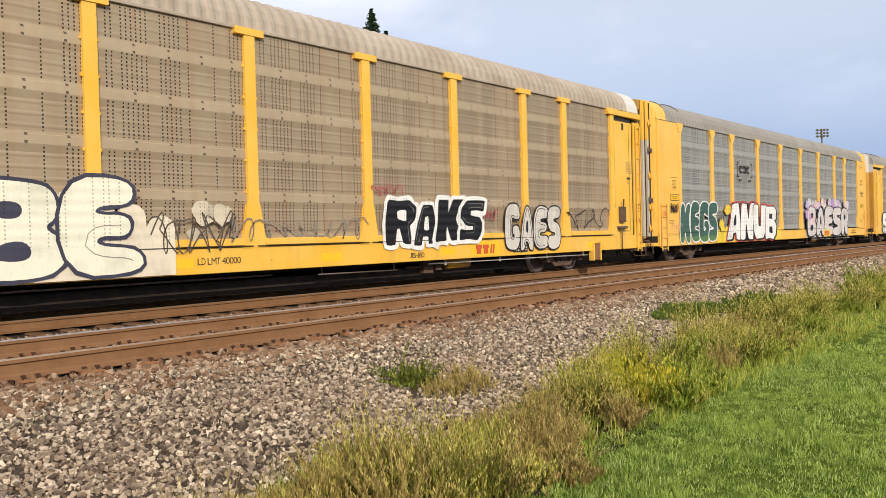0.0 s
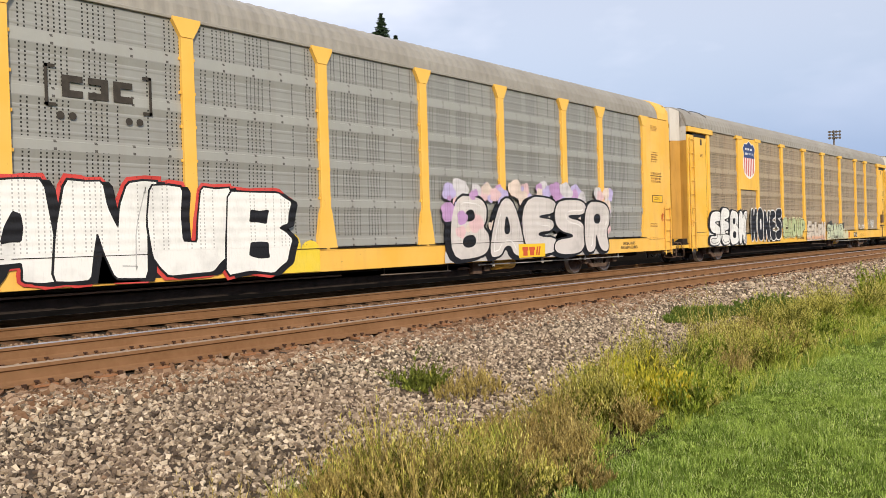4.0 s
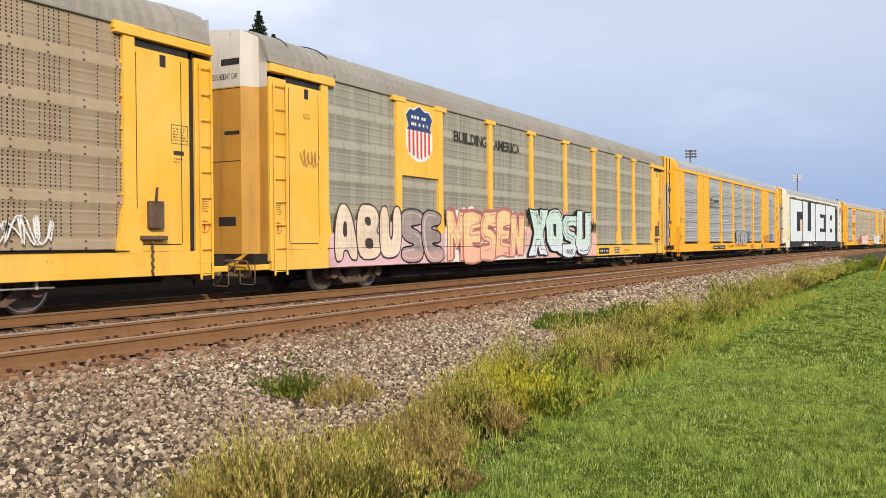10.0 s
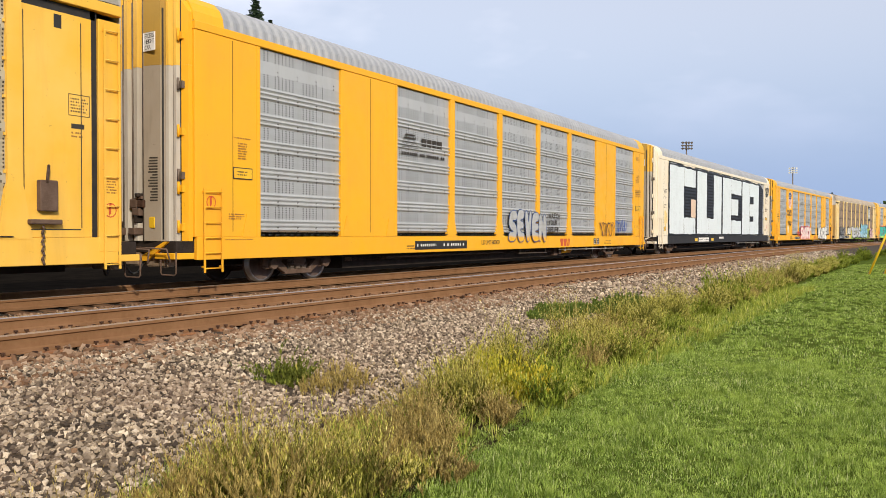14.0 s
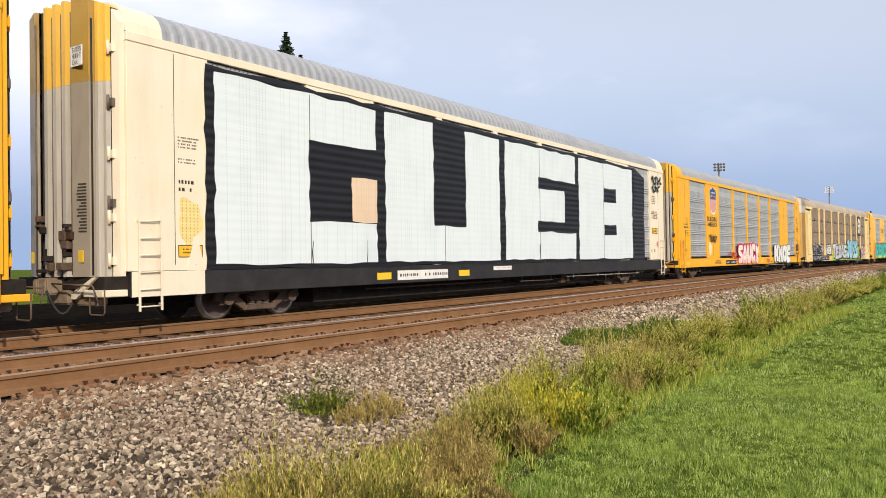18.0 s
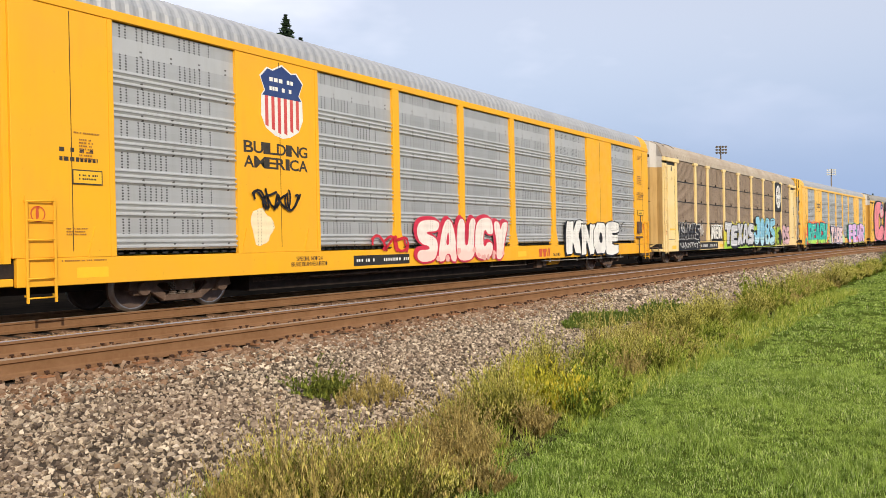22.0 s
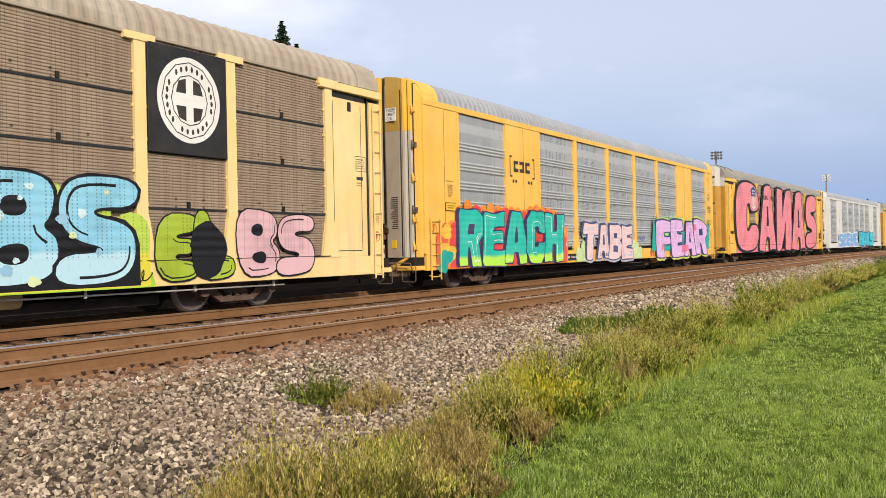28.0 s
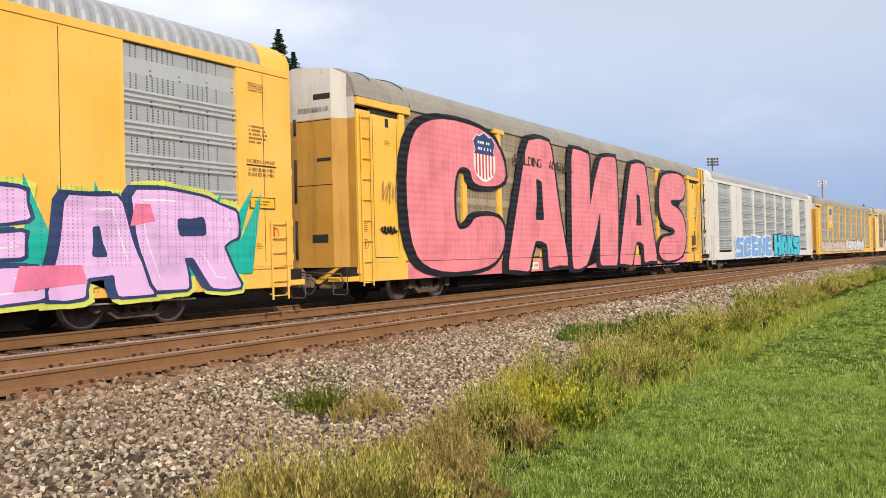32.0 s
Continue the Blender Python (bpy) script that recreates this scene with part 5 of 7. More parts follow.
def under_gear(car, mats):
    """Brake cylinder, valves, tank and levers hanging under the floor."""
    bm = bmesh.new()
    tube(bm, (18.6, -0.95, 0.48), (19.5, -0.95, 0.48), 0.16, 14)
    part("air_reservoir", bm, mats["sill"], car, "small air tank under the floor")
    bm = bmesh.new()
    box(bm, 17.7, 18.05, -1.1, -0.85, 0.26, 0.58)
    box(bm, 18.1, 18.3, -1.15, -0.9, 0.32, 0.52)
    tube(bm, (17.2, -1.0, 0.42), (18.6, -1.0, 0.42), 0.03, 8)
    part("brake_valve", bm, "truck", car)
    bm = bmesh.new()
    tube(bm, (14.3, -1.3, 0.42), (16.6, -1.3, 0.40), 0.016, 6)
    for x in (14.4, 16.5):
        tube(bm, (x, -1.3, 0.42), (x, -1.3, 0.62), 0.014, 6)
    part("release_rod", bm, "spring", car)
    bm = bmesh.new()
    tube(bm, (17.6, -1.36, 0.50), (24.9, -1.36, 0.46), 0.019, 6)
    for x in (18.2, 20.4, 22.6, 24.6):
        box(bm, x - 0.02, x + 0.02, -1.38, -1.34, 0.44, 0.60)
    part("brake_pipe", bm, "white_dirty", car)
    bm = bmesh.new()
    tube(bm, (6.6, -1.25, 0.47), (13.2, -1.25, 0.47), 0.022, 6)
    part("air_pipe", bm, "truck", car)


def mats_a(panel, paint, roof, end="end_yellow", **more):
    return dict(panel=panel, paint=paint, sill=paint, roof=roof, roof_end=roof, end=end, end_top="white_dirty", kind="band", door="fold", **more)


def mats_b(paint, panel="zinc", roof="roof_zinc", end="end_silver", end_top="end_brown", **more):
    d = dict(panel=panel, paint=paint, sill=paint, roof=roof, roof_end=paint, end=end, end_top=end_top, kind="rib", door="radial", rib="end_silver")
    d.update(more)
    return d


FRONT = dict(a=-4.2, b=25.3, c=54.88, d=84.5, e=114.18, f=143.65, g=173.38, h=202.72, i=232.65, j=262.2, k=291.75, l=321.3, m=350.85, n=380.4)
car_a = railcar(FRONT["a"], "tee", dict(mats_a("tan", "yellow_mid", "roof_tan"), roof_end="silver", strip=True), "car carrier with tan stained panels, yellow posts and graffiti")
car_b = railcar(FRONT["b"], "gusset", dict(mats_b("yellow_soft", "grey", "roof"), kind="band"), "car carrier with grey perforated panels, soft yellow ends and graffiti")
car_c = railcar(FRONT["c"], "tee", mats_a("tan", "yellow_mid", "roof"), "car carrier with tan panels, a shield board and black-and-white graffiti")
car_d = railcar(FRONT["d"], "tee", mats_a("olive", "yellow_mid", "roof"), "car carrier with olive grey panels, a shield board and pastel graffiti")
car_e = railcar(FRONT["e"], "rib", mats_b("yellow_bright"), "bright yellow car carrier with ribbed zinc panels", 27.4)
car_f = railcar(FRONT["f"], "rib", mats_b("cream", "white_panel", sill="black"), "cream car carrier overpainted white with giant black block letters", 27.75)
car_g = railcar(FRONT["g"], "rib", mats_b("yellow_bright"), "bright yellow car carrier with ribbed panels, a shield and red graffiti", 27.5)
car_h = railcar(FRONT["h"], "tee", dict(mats_a("brown", "yellow_pale", "roof_tan", "end_pale"), kind="slat"), "pale yellow car carrier with brown slatted panels and colourful graffiti")
car_i = railcar(FRONT["i"], "rib", mats_b("yellow_soft"), "soft yellow car carrier with ribbed panels and green and pink graffiti", 27.3)
car_j = railcar(FRONT["j"], "tee", mats_a("tan", "yellow_mid", "roof"), "car carrier covered by a giant pink and black painted word")
car_k = railcar(FRONT["k"], "rib", mats_b("silver", "zinc"), "silver grey car carrier with blue graffiti along its sill")
car_l = railcar(FRONT["l"], "tee", mats_a("olive", "yellow_mid", "roof"), "yellow-posted car carrier with olive panels far down the train")
car_m = railcar(FRONT["m"], "tee", dict(mats_a("brown", "yellow_pale", "roof_tan", "end_pale"), kind="slat"), "car carrier with brown slatted panels far down the train")
car_n = railcar(FRONT["n"], "tee", mats_a("olive", "yellow_mid", "roof"), "last seen car carrier with olive panels and yellow posts")


# ---- paint, lettering and signs on the cars ----
def bubbles(car, x0, x1, z0, z1, fill, line, n, seed, inner=True, edge=0.05, glow=None):
    """A throw-up whose letters cannot be read: fat overlapping forms with an outline and inner loops."""
    rng = random.Random(seed)
    step = (x1 - x0) / n
    spec = [(x0 + step * (k + 0.5), (z0 + z1) / 2 + rng.uniform(-0.06, 0.06) * (z1 - z0), step * rng.uniform(0.55, 0.7), (z1 - z0) * rng.uniform(0.42, 0.5)) for k in range(n)]
    if glow is not None:
        bm = bmesh.new()
        for k, (cx, cz, rx, rz) in enumerate(spec):
            blob(bm, cx, cz, rx + edge * 2.4, rz + edge * 2.4, -1.5790 - 0.0001 * k, seed + k, 0.07)
        part("graffiti_glow", bm, paint(glow), car)
    for k, (cx, cz, rx, rz) in enumerate(spec):
        a, b = bmesh.new(), bmesh.new()
        blob(a, cx, cz, rx, rz, -1.5805 - 0.0008 * k, seed + k, 0.07)
        blob(b, cx, cz, rx - edge, rz - edge, -1.5809 - 0.0008 * k, seed + k, 0.07)
        part("graffiti_outline", a, paint(line), car)
        part("graffiti_form", b, paint(fill), car)
        if inner:
            bm = bmesh.new()
            rr = random.Random(seed * 7 + k)
            for j in range(rr.randint(1, 3)):
                arc(bm, cx + rr.uniform(-0.4, 0.4) * rx, cz + rr.uniform(-0.55, 0.55) * rz, rx * rr.uniform(0.12, 0.5), rz * rr.uniform(0.15, 0.5), rr.uniform(0, 6), rr.uniform(1.5, 5.5), edge * 0.9, -1.5813 - 0.0008 * k)
            part("graffiti_line", bm, paint(line), car)


def arc(bm, cx, cz, rx, rz, a0, span, w, y):
    n = 12
    prev = None
    for i in range(n + 1):
        a = a0 + span * i / n
        c, s = math.cos(a), math.sin(a)
        cur = (bm.verts.new((cx + (rx - w / 2) * c, y, cz + (rz - w / 2) * s)), bm.verts.new((cx + (rx + w / 2) * c, y, cz + (rz + w / 2) * s)))
        if prev:
            bm.faces.new((prev[0], cur[0], cur[1], prev[1]))
        prev = cur


def wedges(car, x0, x1, z0, z1, c, n, seed, y=-1.5795):
    """Sharp sprayed spikes round a piece."""
    rng = random.Random(seed)
    for k in range(n):
        x = x0 + (x1 - x0) * k / (n - 1)
        up = z1 + rng.uniform(-0.15, 0.2)
        lean = rng.uniform(-0.5, 0.5) + (-0.5 if k < n / 4 else 0.5 if k > 3 * n / 4 else 0)
        bm = bmesh.new()
        bm.faces.new([bm.verts.new(p) for p in ((x - 0.35, y - 0.0001 * k, z0), (x + 0.35, y - 0.0001 * k, z0), (x + lean, y - 0.0001 * k, up))])
        part("painted_spike", bm, paint(c), car)


def tapes(car, xs, w=0.55, z=(0.69, 0.86), mat="label_yellow"):
    for x in xs:
        plate(car, "reflective_tape", mat, x, x + w, z[0], z[1], -1.5475, -1.5445, bevel=0)


def number_plate(car, x0, x1, seed, z0=0.655, z1=0.90, back="black", ink="white"):
    """A stencilled car number on a dark plate, as plain bars."""
    p = plate(car, "number_plate", back, x0, x1, z0, z1, -1.549, -1.5445, bevel=0)
    bars(p, x0 + 0.1, x0 + 0.42 * (x1 - x0), z0 + 0.05, z1 - 0.04, 1, ink, -1.5505, seed, fill=0.55)
    bars(p, x0 + 0.52 * (x1 - x0), x1 + 0.05, z0 + 0.05, z1 - 0.04, 1, ink, -1.5505, seed + 9, fill=0.55)


def end_placards(car, x0, x1, seed, front=True, ink="ink_brown", y=-1.5515):
    """Small stencils, a yellow placard and a red warning sign on an end panel."""
    w = x1 - x0
    if front:
        bars(car, x0 + 0.42 * w, x0 + 0.70 * w, 2.62, 2.98, 7, ink, y, seed)
        bars(car, x0 + 0.32 * w, x0 + 0.85 * w, 3.04, 3.09, 1, ink, y, seed + 1)
    p = plate(car, "placard", "ink", x0 + 0.28 * w, x0 + 0.86 * w, 2.22, 2.46, y - 0.002, y + 0.004, bevel=0)
    plate(p, "placard_face", "warn", x0 + 0.30 * w, x0 + 0.84 * w, 2.24, 2.44, y - 0.004, y + 0.002, bevel=0)
    bars(p, x0 + 0.40 * w, x0 + 0.76 * w, 2.28, 2.40, 2, "ink", y - 0.006, seed + 3)
    if not front:
        stencil(car, "MULTI-DECK CLEARANCE", x0 + 0.30, x0 + 1.05, 3.16, 3.23, ink, y)
        plate(car, "clearance_line", "ink", x0 + 0.28, x0 + 1.08, 3.10, 3.125, y, y + 0.006, bevel=0)
        stencil(car, "A 80 11 16 MIN", x0 + 0.32, x0 + 1.02, 2.99, 3.06, ink, y)
        stencil(car, "B 83 13 16 MIN", x0 + 0.32, x0 + 1.02, 2.89, 2.96, ink, y)
        bars(car, x0 + 0.35, x0 + 0.85, 3.55, 3.95, 5, ink, y, seed + 11)
        bars(car, x0 + 0.35, x0 + 0.85, 4.62, 4.82, 4, ink, y, seed + 12)
    red_ring(car, 0.38 if front else x1 - 0.2, 1.72, y - 0.004)
    bars(car, x0 + 0.15 * w, x0 + 0.6 * w, 1.38, 1.52, 3, ink, y, seed + 4)
    bars(car, x0 + 0.05 * w, x0 + 0.95 * w, 0.95, 1.0, 1, ink, y, seed + 5)


def red_ring(car, x, z, y):
    bm = bmesh.new()
    arc(bm, x, z, 0.11, 0.12, 0, 6.283, 0.018, y)
    arc(bm, x, z, 0.01, 0.10, 0.8, 3.2, 0.05, y)
    part("warning_sign", bm, "red_sign", car)


def door_stencils(car, seed, end, ink="ink_brown"):
    """What little is stencilled on a folding-door car: a note and a red sign on each ladder panel, a table by the rear door."""
    for x in (0.10, end - 0.33):
        bars(car, x, x + 0.24, 1.78, 2.02, 5, ink, -1.5535, seed)
        red_ring(car, x + 0.12, 1.5, -1.5555)
        seed += 1
    bars(car, 1.05, 1.3, 3.98, 4.12, 3, ink, -1.5395, seed)
    x0, x1, y = end - 0.96, end - 0.58, -1.5395
    bm = bmesh.new()
    for a, b, c, d in ((0, 1, 0, 0.03), (0, 1, 0.97, 1), (0, 0.03, 0.03, 0.97), (0.97, 1, 0.03, 0.97)):
        xa, xb, za, zb = x0 + (x1 - x0) * a, x0 + (x1 - x0) * b, 3.05 + 0.36 * c, 3.05 + 0.36 * d
        bm.faces.new([bm.verts.new(p) for p in ((xa, y, za), (xb, y, za), (xb, y, zb), (xa, y, zb))])
    part("stencil_table", bm, "ink", car)
    bars(car, x0 + 0.04, x1 - 0.04, 3.1, 3.36, 5, "ink", y, seed + 2, fill=0.6)
    plate(car, "label_plate", "ink", x0 + 0.05, x1 - 0.1, 2.84, 2.92, y, -1.53, bevel=0)
    bars(car, x0 + 0.05, x1 - 0.12, 2.68, 2.8, 2, ink, y, seed + 3)


def hand_brake(car, x):
    bm = bmesh.new()
    box(bm, x - 0.16, x + 0.14, -1.66, -1.54, 1.45, 1.95)
    box(bm, x - 0.32, x + 0.2, -1.68, -1.55, 1.24, 1.32)
    tube(bm, (x - 0.05, -1.66, 1.9), (x - 0.02, -1.66, 2.2), 0.025, 8)
    bmesh.ops.bevel(bm, geom=bm.edges[:], offset=0.015, segments=1, affect="EDGES")
    for k in range(9):
        z = 1.22 - 0.07 * k
        tube(bm, (x - 0.1, -1.62, z), (x - 0.1 + 0.02 * (-1) ** k, -1.62, z - 0.07), 0.02, 6)
    part("hand_brake", bm, "truck", car, "rusty hand brake with a hanging chain")


def initials(car, x0, x1, z0, z1, mat, y=-1.5515):
    """The owner's sign, as plain slabs of its size and colour."""
    w, h = (x1 - x0) / 3, z1 - z0
    for k in range(2):
        a = x0 + k * w
        polygon(car, "owner_mark", [(a, z1), (a, z1 - 0.42 * h), (a + 0.12 * w, z1 - 0.42 * h), (a + 0.12 * w, z0), (a + 0.76 * w, z0), (a + 0.76 * w, z1 - 0.42 * h), (a + 0.88 * w, z1 - 0.42 * h), (a + 0.88 * w, z1)], mat, y)
    a, d = x0 + 2 * w, 0.25 * w
    for k in (0, 1):
        xa, xb = a + 0.35 * w * k, a + 0.2 * w + 0.35 * w * k
        polygon(car, "owner_mark", [(xa, z0), (xa + d, z0), (xb + d, z1), (xb, z1)], mat, y - 0.0005 * k)


def bracket_mark(car, x0, x1, z0, z1, y):
    """Two square brackets round a short block mark, over four dots."""
    bm = bmesh.new()
    h, t = z1 - z0, 0.05
    def rect(a, b, c, d):
        bm.faces.new([bm.verts.new(p) for p in ((a, y, c), (b, y, c), (b, y, d), (a, y, d))])
    for s, x in ((1, x0), (-1, x1)):
        rect(*sorted((x, x + s * t)), z0, z1)
        rect(*sorted((x, x + s * 0.16)), z0, z0 + t)
        rect(*sorted((x, x + s * 0.16)), z1 - t, z1)
    w = (x1 - x0 - 0.5) / 3
    for k in range(3):
        a = x0 + 0.25 + k * w
        rect(a, a + 0.8 * w, z0 + 0.25 * h, z0 + 0.42 * h)
        rect(a, a + 0.8 * w, z0 + 0.62 * h, z0 + 0.78 * h)
        rect(a + (0.0 if k != 1 else 0.5 * w), a + (0.3 if k != 1 else 0.8) * w, z0 + 0.42 * h, z0 + 0.62 * h)
    for x in (x0 + 0.22, x0 + 0.4, x1 - 0.4, x1 - 0.22):
        blob(bm, x, z0 - 0.13, 0.06, 0.06, y, 1, 0.0, 12)
    part("owner_mark", bm, "ink", car)


# first car
halo(car_a, 5.4, 11.0, 0.60, 2.0, (0.74, 0.66, 0.52), 0.5, 3)
piece(car_a, "SNBE", 5.2, 10.4, 0.62, 2.2, (0.80, 0.79, 0.64), (0.05, 0.05, 0.08), 0.06, True, 0.04, 0.0, 0.10, 11, inner=((0.30, 0.28, 0.24), 0.02, 0.5))
spots(car_a, 9.0, 9.9, 1.2, 1.9, [(0.06, 0.06, 0.06)], 9, 0.02, 0.045, 12, -1.5925)
spots(car_a, 10.6, 12.0, 1.15, 1.75, [(0.62, 0.55, 0.42), (0.5, 0.44, 0.34)], 6, 0.10, 0.22, 13)
scribble(car_a, 10.6, 12.2, 0.95, 1.7, (0.10, 0.08, 0.06), 15, 0.025, 2, 6)
piece(car_a, "RAKS", 16.05, 19.4, 0.95, 1.98, BLACK, WHITE, 0.10, False, 0.04, 0.12, 0.10, 5, inner=((0.20, 0.20, 0.20), 0.02, 0.5), y=-1.579)
piece(car_a, "GAES", 20.35, 23.0, 0.68, 1.92, (0.60, 0.57, 0.52), BLACK, 0.04, True, 0.02, 0.02, 0.08, 21, inner=(BLACK, 0.025, 0.7))
scribble(car_a, 23.3, 25.7, 1.22, 1.9, BLACK, 4, 0.035, 1, 5)
scribble(car_a, 19.4, 20.0, 1.5, 1.8, (0.45, 0.04, 0.06), 8, 0.03, 1, 4)
scribble(car_a, 15.6, 16.5, 2.05, 2.3, (0.45, 0.04, 0.06), 9, 0.025, 1, 4)
scribble(car_a, 12.0, 15.4, 1.1, 1.6, (0.25, 0.22, 0.18), 14, 0.03, 1, 9)
stencil(car_a, "LD LMT 40000", 11.42, 12.3, 0.74, 0.86)
stencil(car_a, "JSH80", 16.75, 17.25, 0.66, 0.78)
plate(car_a, "owner_sign", "label_yellow", 19.0, 20.15, 0.62, 0.98, -1.549, -1.544, bevel=0)
initials(car_a, 19.15, 20.0, 0.67, 0.9, "red_sign")
tapes(car_a, (10.8, 14.2, 17.8, 24.6))
door_stencils(car_a, 31, 28.05)
hand_brake(car_a, 26.7)
# second car
piece(car_b, "KEGS", 1.66, 4.93, 0.66, 2.2, (0.045, 0.11, 0.085), WHITE, 0.055, True, 0.02, 0.0, 0.06, 15, low=(0.10, 0.20, 0.07), level=0.9)
halo(car_b, 4.9, 6.6, 0.60, 1.35, (0.78, 0.58, 0.05), 0.4, 6)
halo(car_b, 11.0, 12.4, 0.60, 1.5, (0.78, 0.58, 0.05), 0.4, 7)
spots(car_b, 5.0, 12.3, 1.0, 2.0, [(0.78, 0.58, 0.05), (0.75, 0.45, 0.05)], 16, 0.08, 0.22, 9)
scribble(car_b, 5.0, 5.7, 1.45, 1.75, BLACK, 18, 0.03, 1, 4)
piece(car_b, "ANUB", 6.05, 11.75, 0.64, 2.2, WHITE, BLACK, 0.035, False, 0.04, 0.10, 0.08, 17, depth=(0.13, -0.03), glow=(0.60, 0.06, 0.05), inner=((0.5, 0.5, 0.5), 0.025, 0.4))
number_plate(car_b, 7.6, 9.3, 71)
spots(car_b, 16.2, 23.8, 1.25, 2.5, [(0.70, 0.48, 0.50), (0.48, 0.42, 0.68), (0.50, 0.30, 0.55), (0.72, 0.60, 0.52), (0.60, 0.58, 0.60)], 120, 0.06, 0.24, 8)
halo(car_b, 16.1, 23.6, 0.60, 1.3, (0.52, 0.50, 0.48), 0.6, 8, -1.5775)
piece(car_b, "BAESR", 16.3, 23.75, 0.62, 2.2, (0.62, 0.58, 0.56), BLACK, 0.06, True, 0.03, 0.06, 0.08, 12, depth=(-0.16, -0.04), inner=((0.80, 0.78, 0.77), 0.035, 0.6))
plate(car_b, "owner_sign", "label_yellow", 19.0, 20.2, 0.62, 0.98, -1.595, -1.585, bevel=0)
initials(car_b, 19.15, 20.05, 0.67, 0.9, "red_sign", -1.5965)
bracket_mark(car_b, 7.33, 9.02, 3.34, 3.97, -1.515)
scribble(car_b, 0.85, 1.45, 1.75, 2.15, BLACK, 41, 0.03, 2, 4)
scribble(car_b, 0.95, 1.75, 1.0, 1.4, (0.6, 0.3, 0.35), 42, 0.02, 1, 4)
end_placards(car_b, 0.6, 1.75, 33, True)
end_placards(car_b, 26.3, 27.6, 34, False)
# third car
plate(car_c, "shield_board", "yellow_mid", 4.82, 6.62, 2.88, 5.0, -1.552, -1.47)
shield(car_c, 5.11, 6.39, 3.38, 4.9, -1.5545)
halo(car_c, 1.6, 5.2, 0.60, 1.9, (0.74, 0.72, 0.68), 0.55, 51)
piece(car_c, "SEBK", 1.72, 5.3, 0.62, 2.1, (0.78, 0.78, 0.76), BLACK, 0.05, True, 0.02, 0.04, 0.12, 52, depth=(-0.12, 0.0), inner=(BLACK, 0.03, 0.8))
scribble(car_c, 4.3, 5.1, 0.85, 1.25, BLACK, 53, 0.03, 2, 5)
scribble(car_c, 4.6, 5.1, 1.7, 2.1, (0.05, 0.05, 0.05), 54, 0.05, 1, 3)
piece(car_c, "KONES", 5.72, 9.25, 0.70, 2.12, BLACK, WHITE, 0.045, True, 0.02, 0.0, 0.08, 61)
halo(car_c, 8.85, 9.45, 1.25, 1.95, BLACK, 0.6, 62, -1.581)
number_plate(car_c, 7.6, 9.2, 72)
piece(car_c, "CADUP", 9.5, 12.4, 0.80, 1.68, (0.46, 0.52, 0.27), (0.10, 0.12, 0.05), 0.025, True, 0.02, 0.0, 0.10, 66, glow=(0.66, 0.62, 0.36), inner=((0.66, 0.68, 0.46), 0.03, 0.6))
halo(car_c, 12.75, 15.6, 0.60, 1.35, (0.64, 0.54, 0.42), 0.4, 69)
piece(car_c, "SOLEN", 12.8, 15.5, 0.62, 1.5, (0.62, 0.55, 0.46), (0.26, 0.22, 0.18), 0.022, False, 0.05, 0.1, 0.16, 67, low=(0.70, 0.40, 0.26), level=0.8)
halo(car_c, 15.8, 19.6, 0.60, 1.3, (0.62, 0.58, 0.38), 0.5, 70)
piece(car_c, "SKINR", 15.9, 18.6, 0.60, 1.42, (0.55, 0.60, 0.42), (0.12, 0.12, 0.10), 0.025, True, 0.05, -0.15, 0.2, 68, inner=((0.12, 0.12, 0.10), 0.03, 0.6))
polygon(car_c, "painted_patch", [(16.2, 1.5), (16.6, 1.62), (17.2, 1.1), (16.8, 1.05)], paint((0.07, 0.07, 0.06)), -1.579)
polygon(car_c, "painted_patch", [(17.4, 1.25), (18.9, 1.5), (18.8, 1.15), (17.6, 1.05)], paint((0.07, 0.07, 0.06)), -1.5792)
stencil(car_c, "GSH80", 17.0, 17.6, 0.66, 0.78, "ink", -1.598)
scribble(car_c, 21.6, 22.9, 1.1, 1.4, WHITE, 19, 0.03, 1, 5)
scribble(car_c, 23.6, 24.8, 1.15, 1.65, WHITE, 20, 0.03, 2, 5)
stencil(car_c, "LD LMT 80000", 11.4, 12.4, 0.70, 0.82)
initials(car_c, 18.9, 20.1, 0.66, 0.95, "red_sign")
tapes(car_c, (2.0, 9.6, 13.4, 16.6, 18.5))
door_stencils(car_c, 36, 28.05)
hand_brake(car_c, 26.7)
# fourth car
plate(car_d, "shield_board", "yellow_mid", 4.82, 6.62, 2.98, 5.0, -1.552, -1.47)
shield(car_d, 5.0, 6.28, 3.42, 4.92, -1.5545)
stencil(car_d, "BUILDING", 7.5, 9.45, 4.18, 4.50, "ink", -1.512, fat=0.02)
stencil(car_d, "AMERICA", 9.95, 11.75, 4.18, 4.50, "ink", -1.512, fat=0.02)
halo(car_d, 1.85, 6.9, 0.60, 1.85, (0.72, 0.46, 0.52), 0.45, 13)
piece(car_d, "ABU", 1.95, 4.72, 0.72, 2.12, (0.76, 0.62, 0.48), (0.06, 0.04, 0.04), 0.045, True, 0.03, 0.0, 0.08, 71, inner=((0.84, 0.78, 0.68), 0.03, 0.7))
piece(car_d, "SE", 4.72, 6.72, 0.62, 2.05, (0.34, 0.28, 0.27), BLACK, 0.045, True, 0.02, -0.08, 0.10, 73, low=(0.50, 0.32, 0.30), level=0.95, inner=((0.66, 0.58, 0.56), 0.03, 0.8))
halo(car_d, 6.85, 12.1, 0.60, 2.3, (0.80, 0.78, 0.70), 0.42, 14)
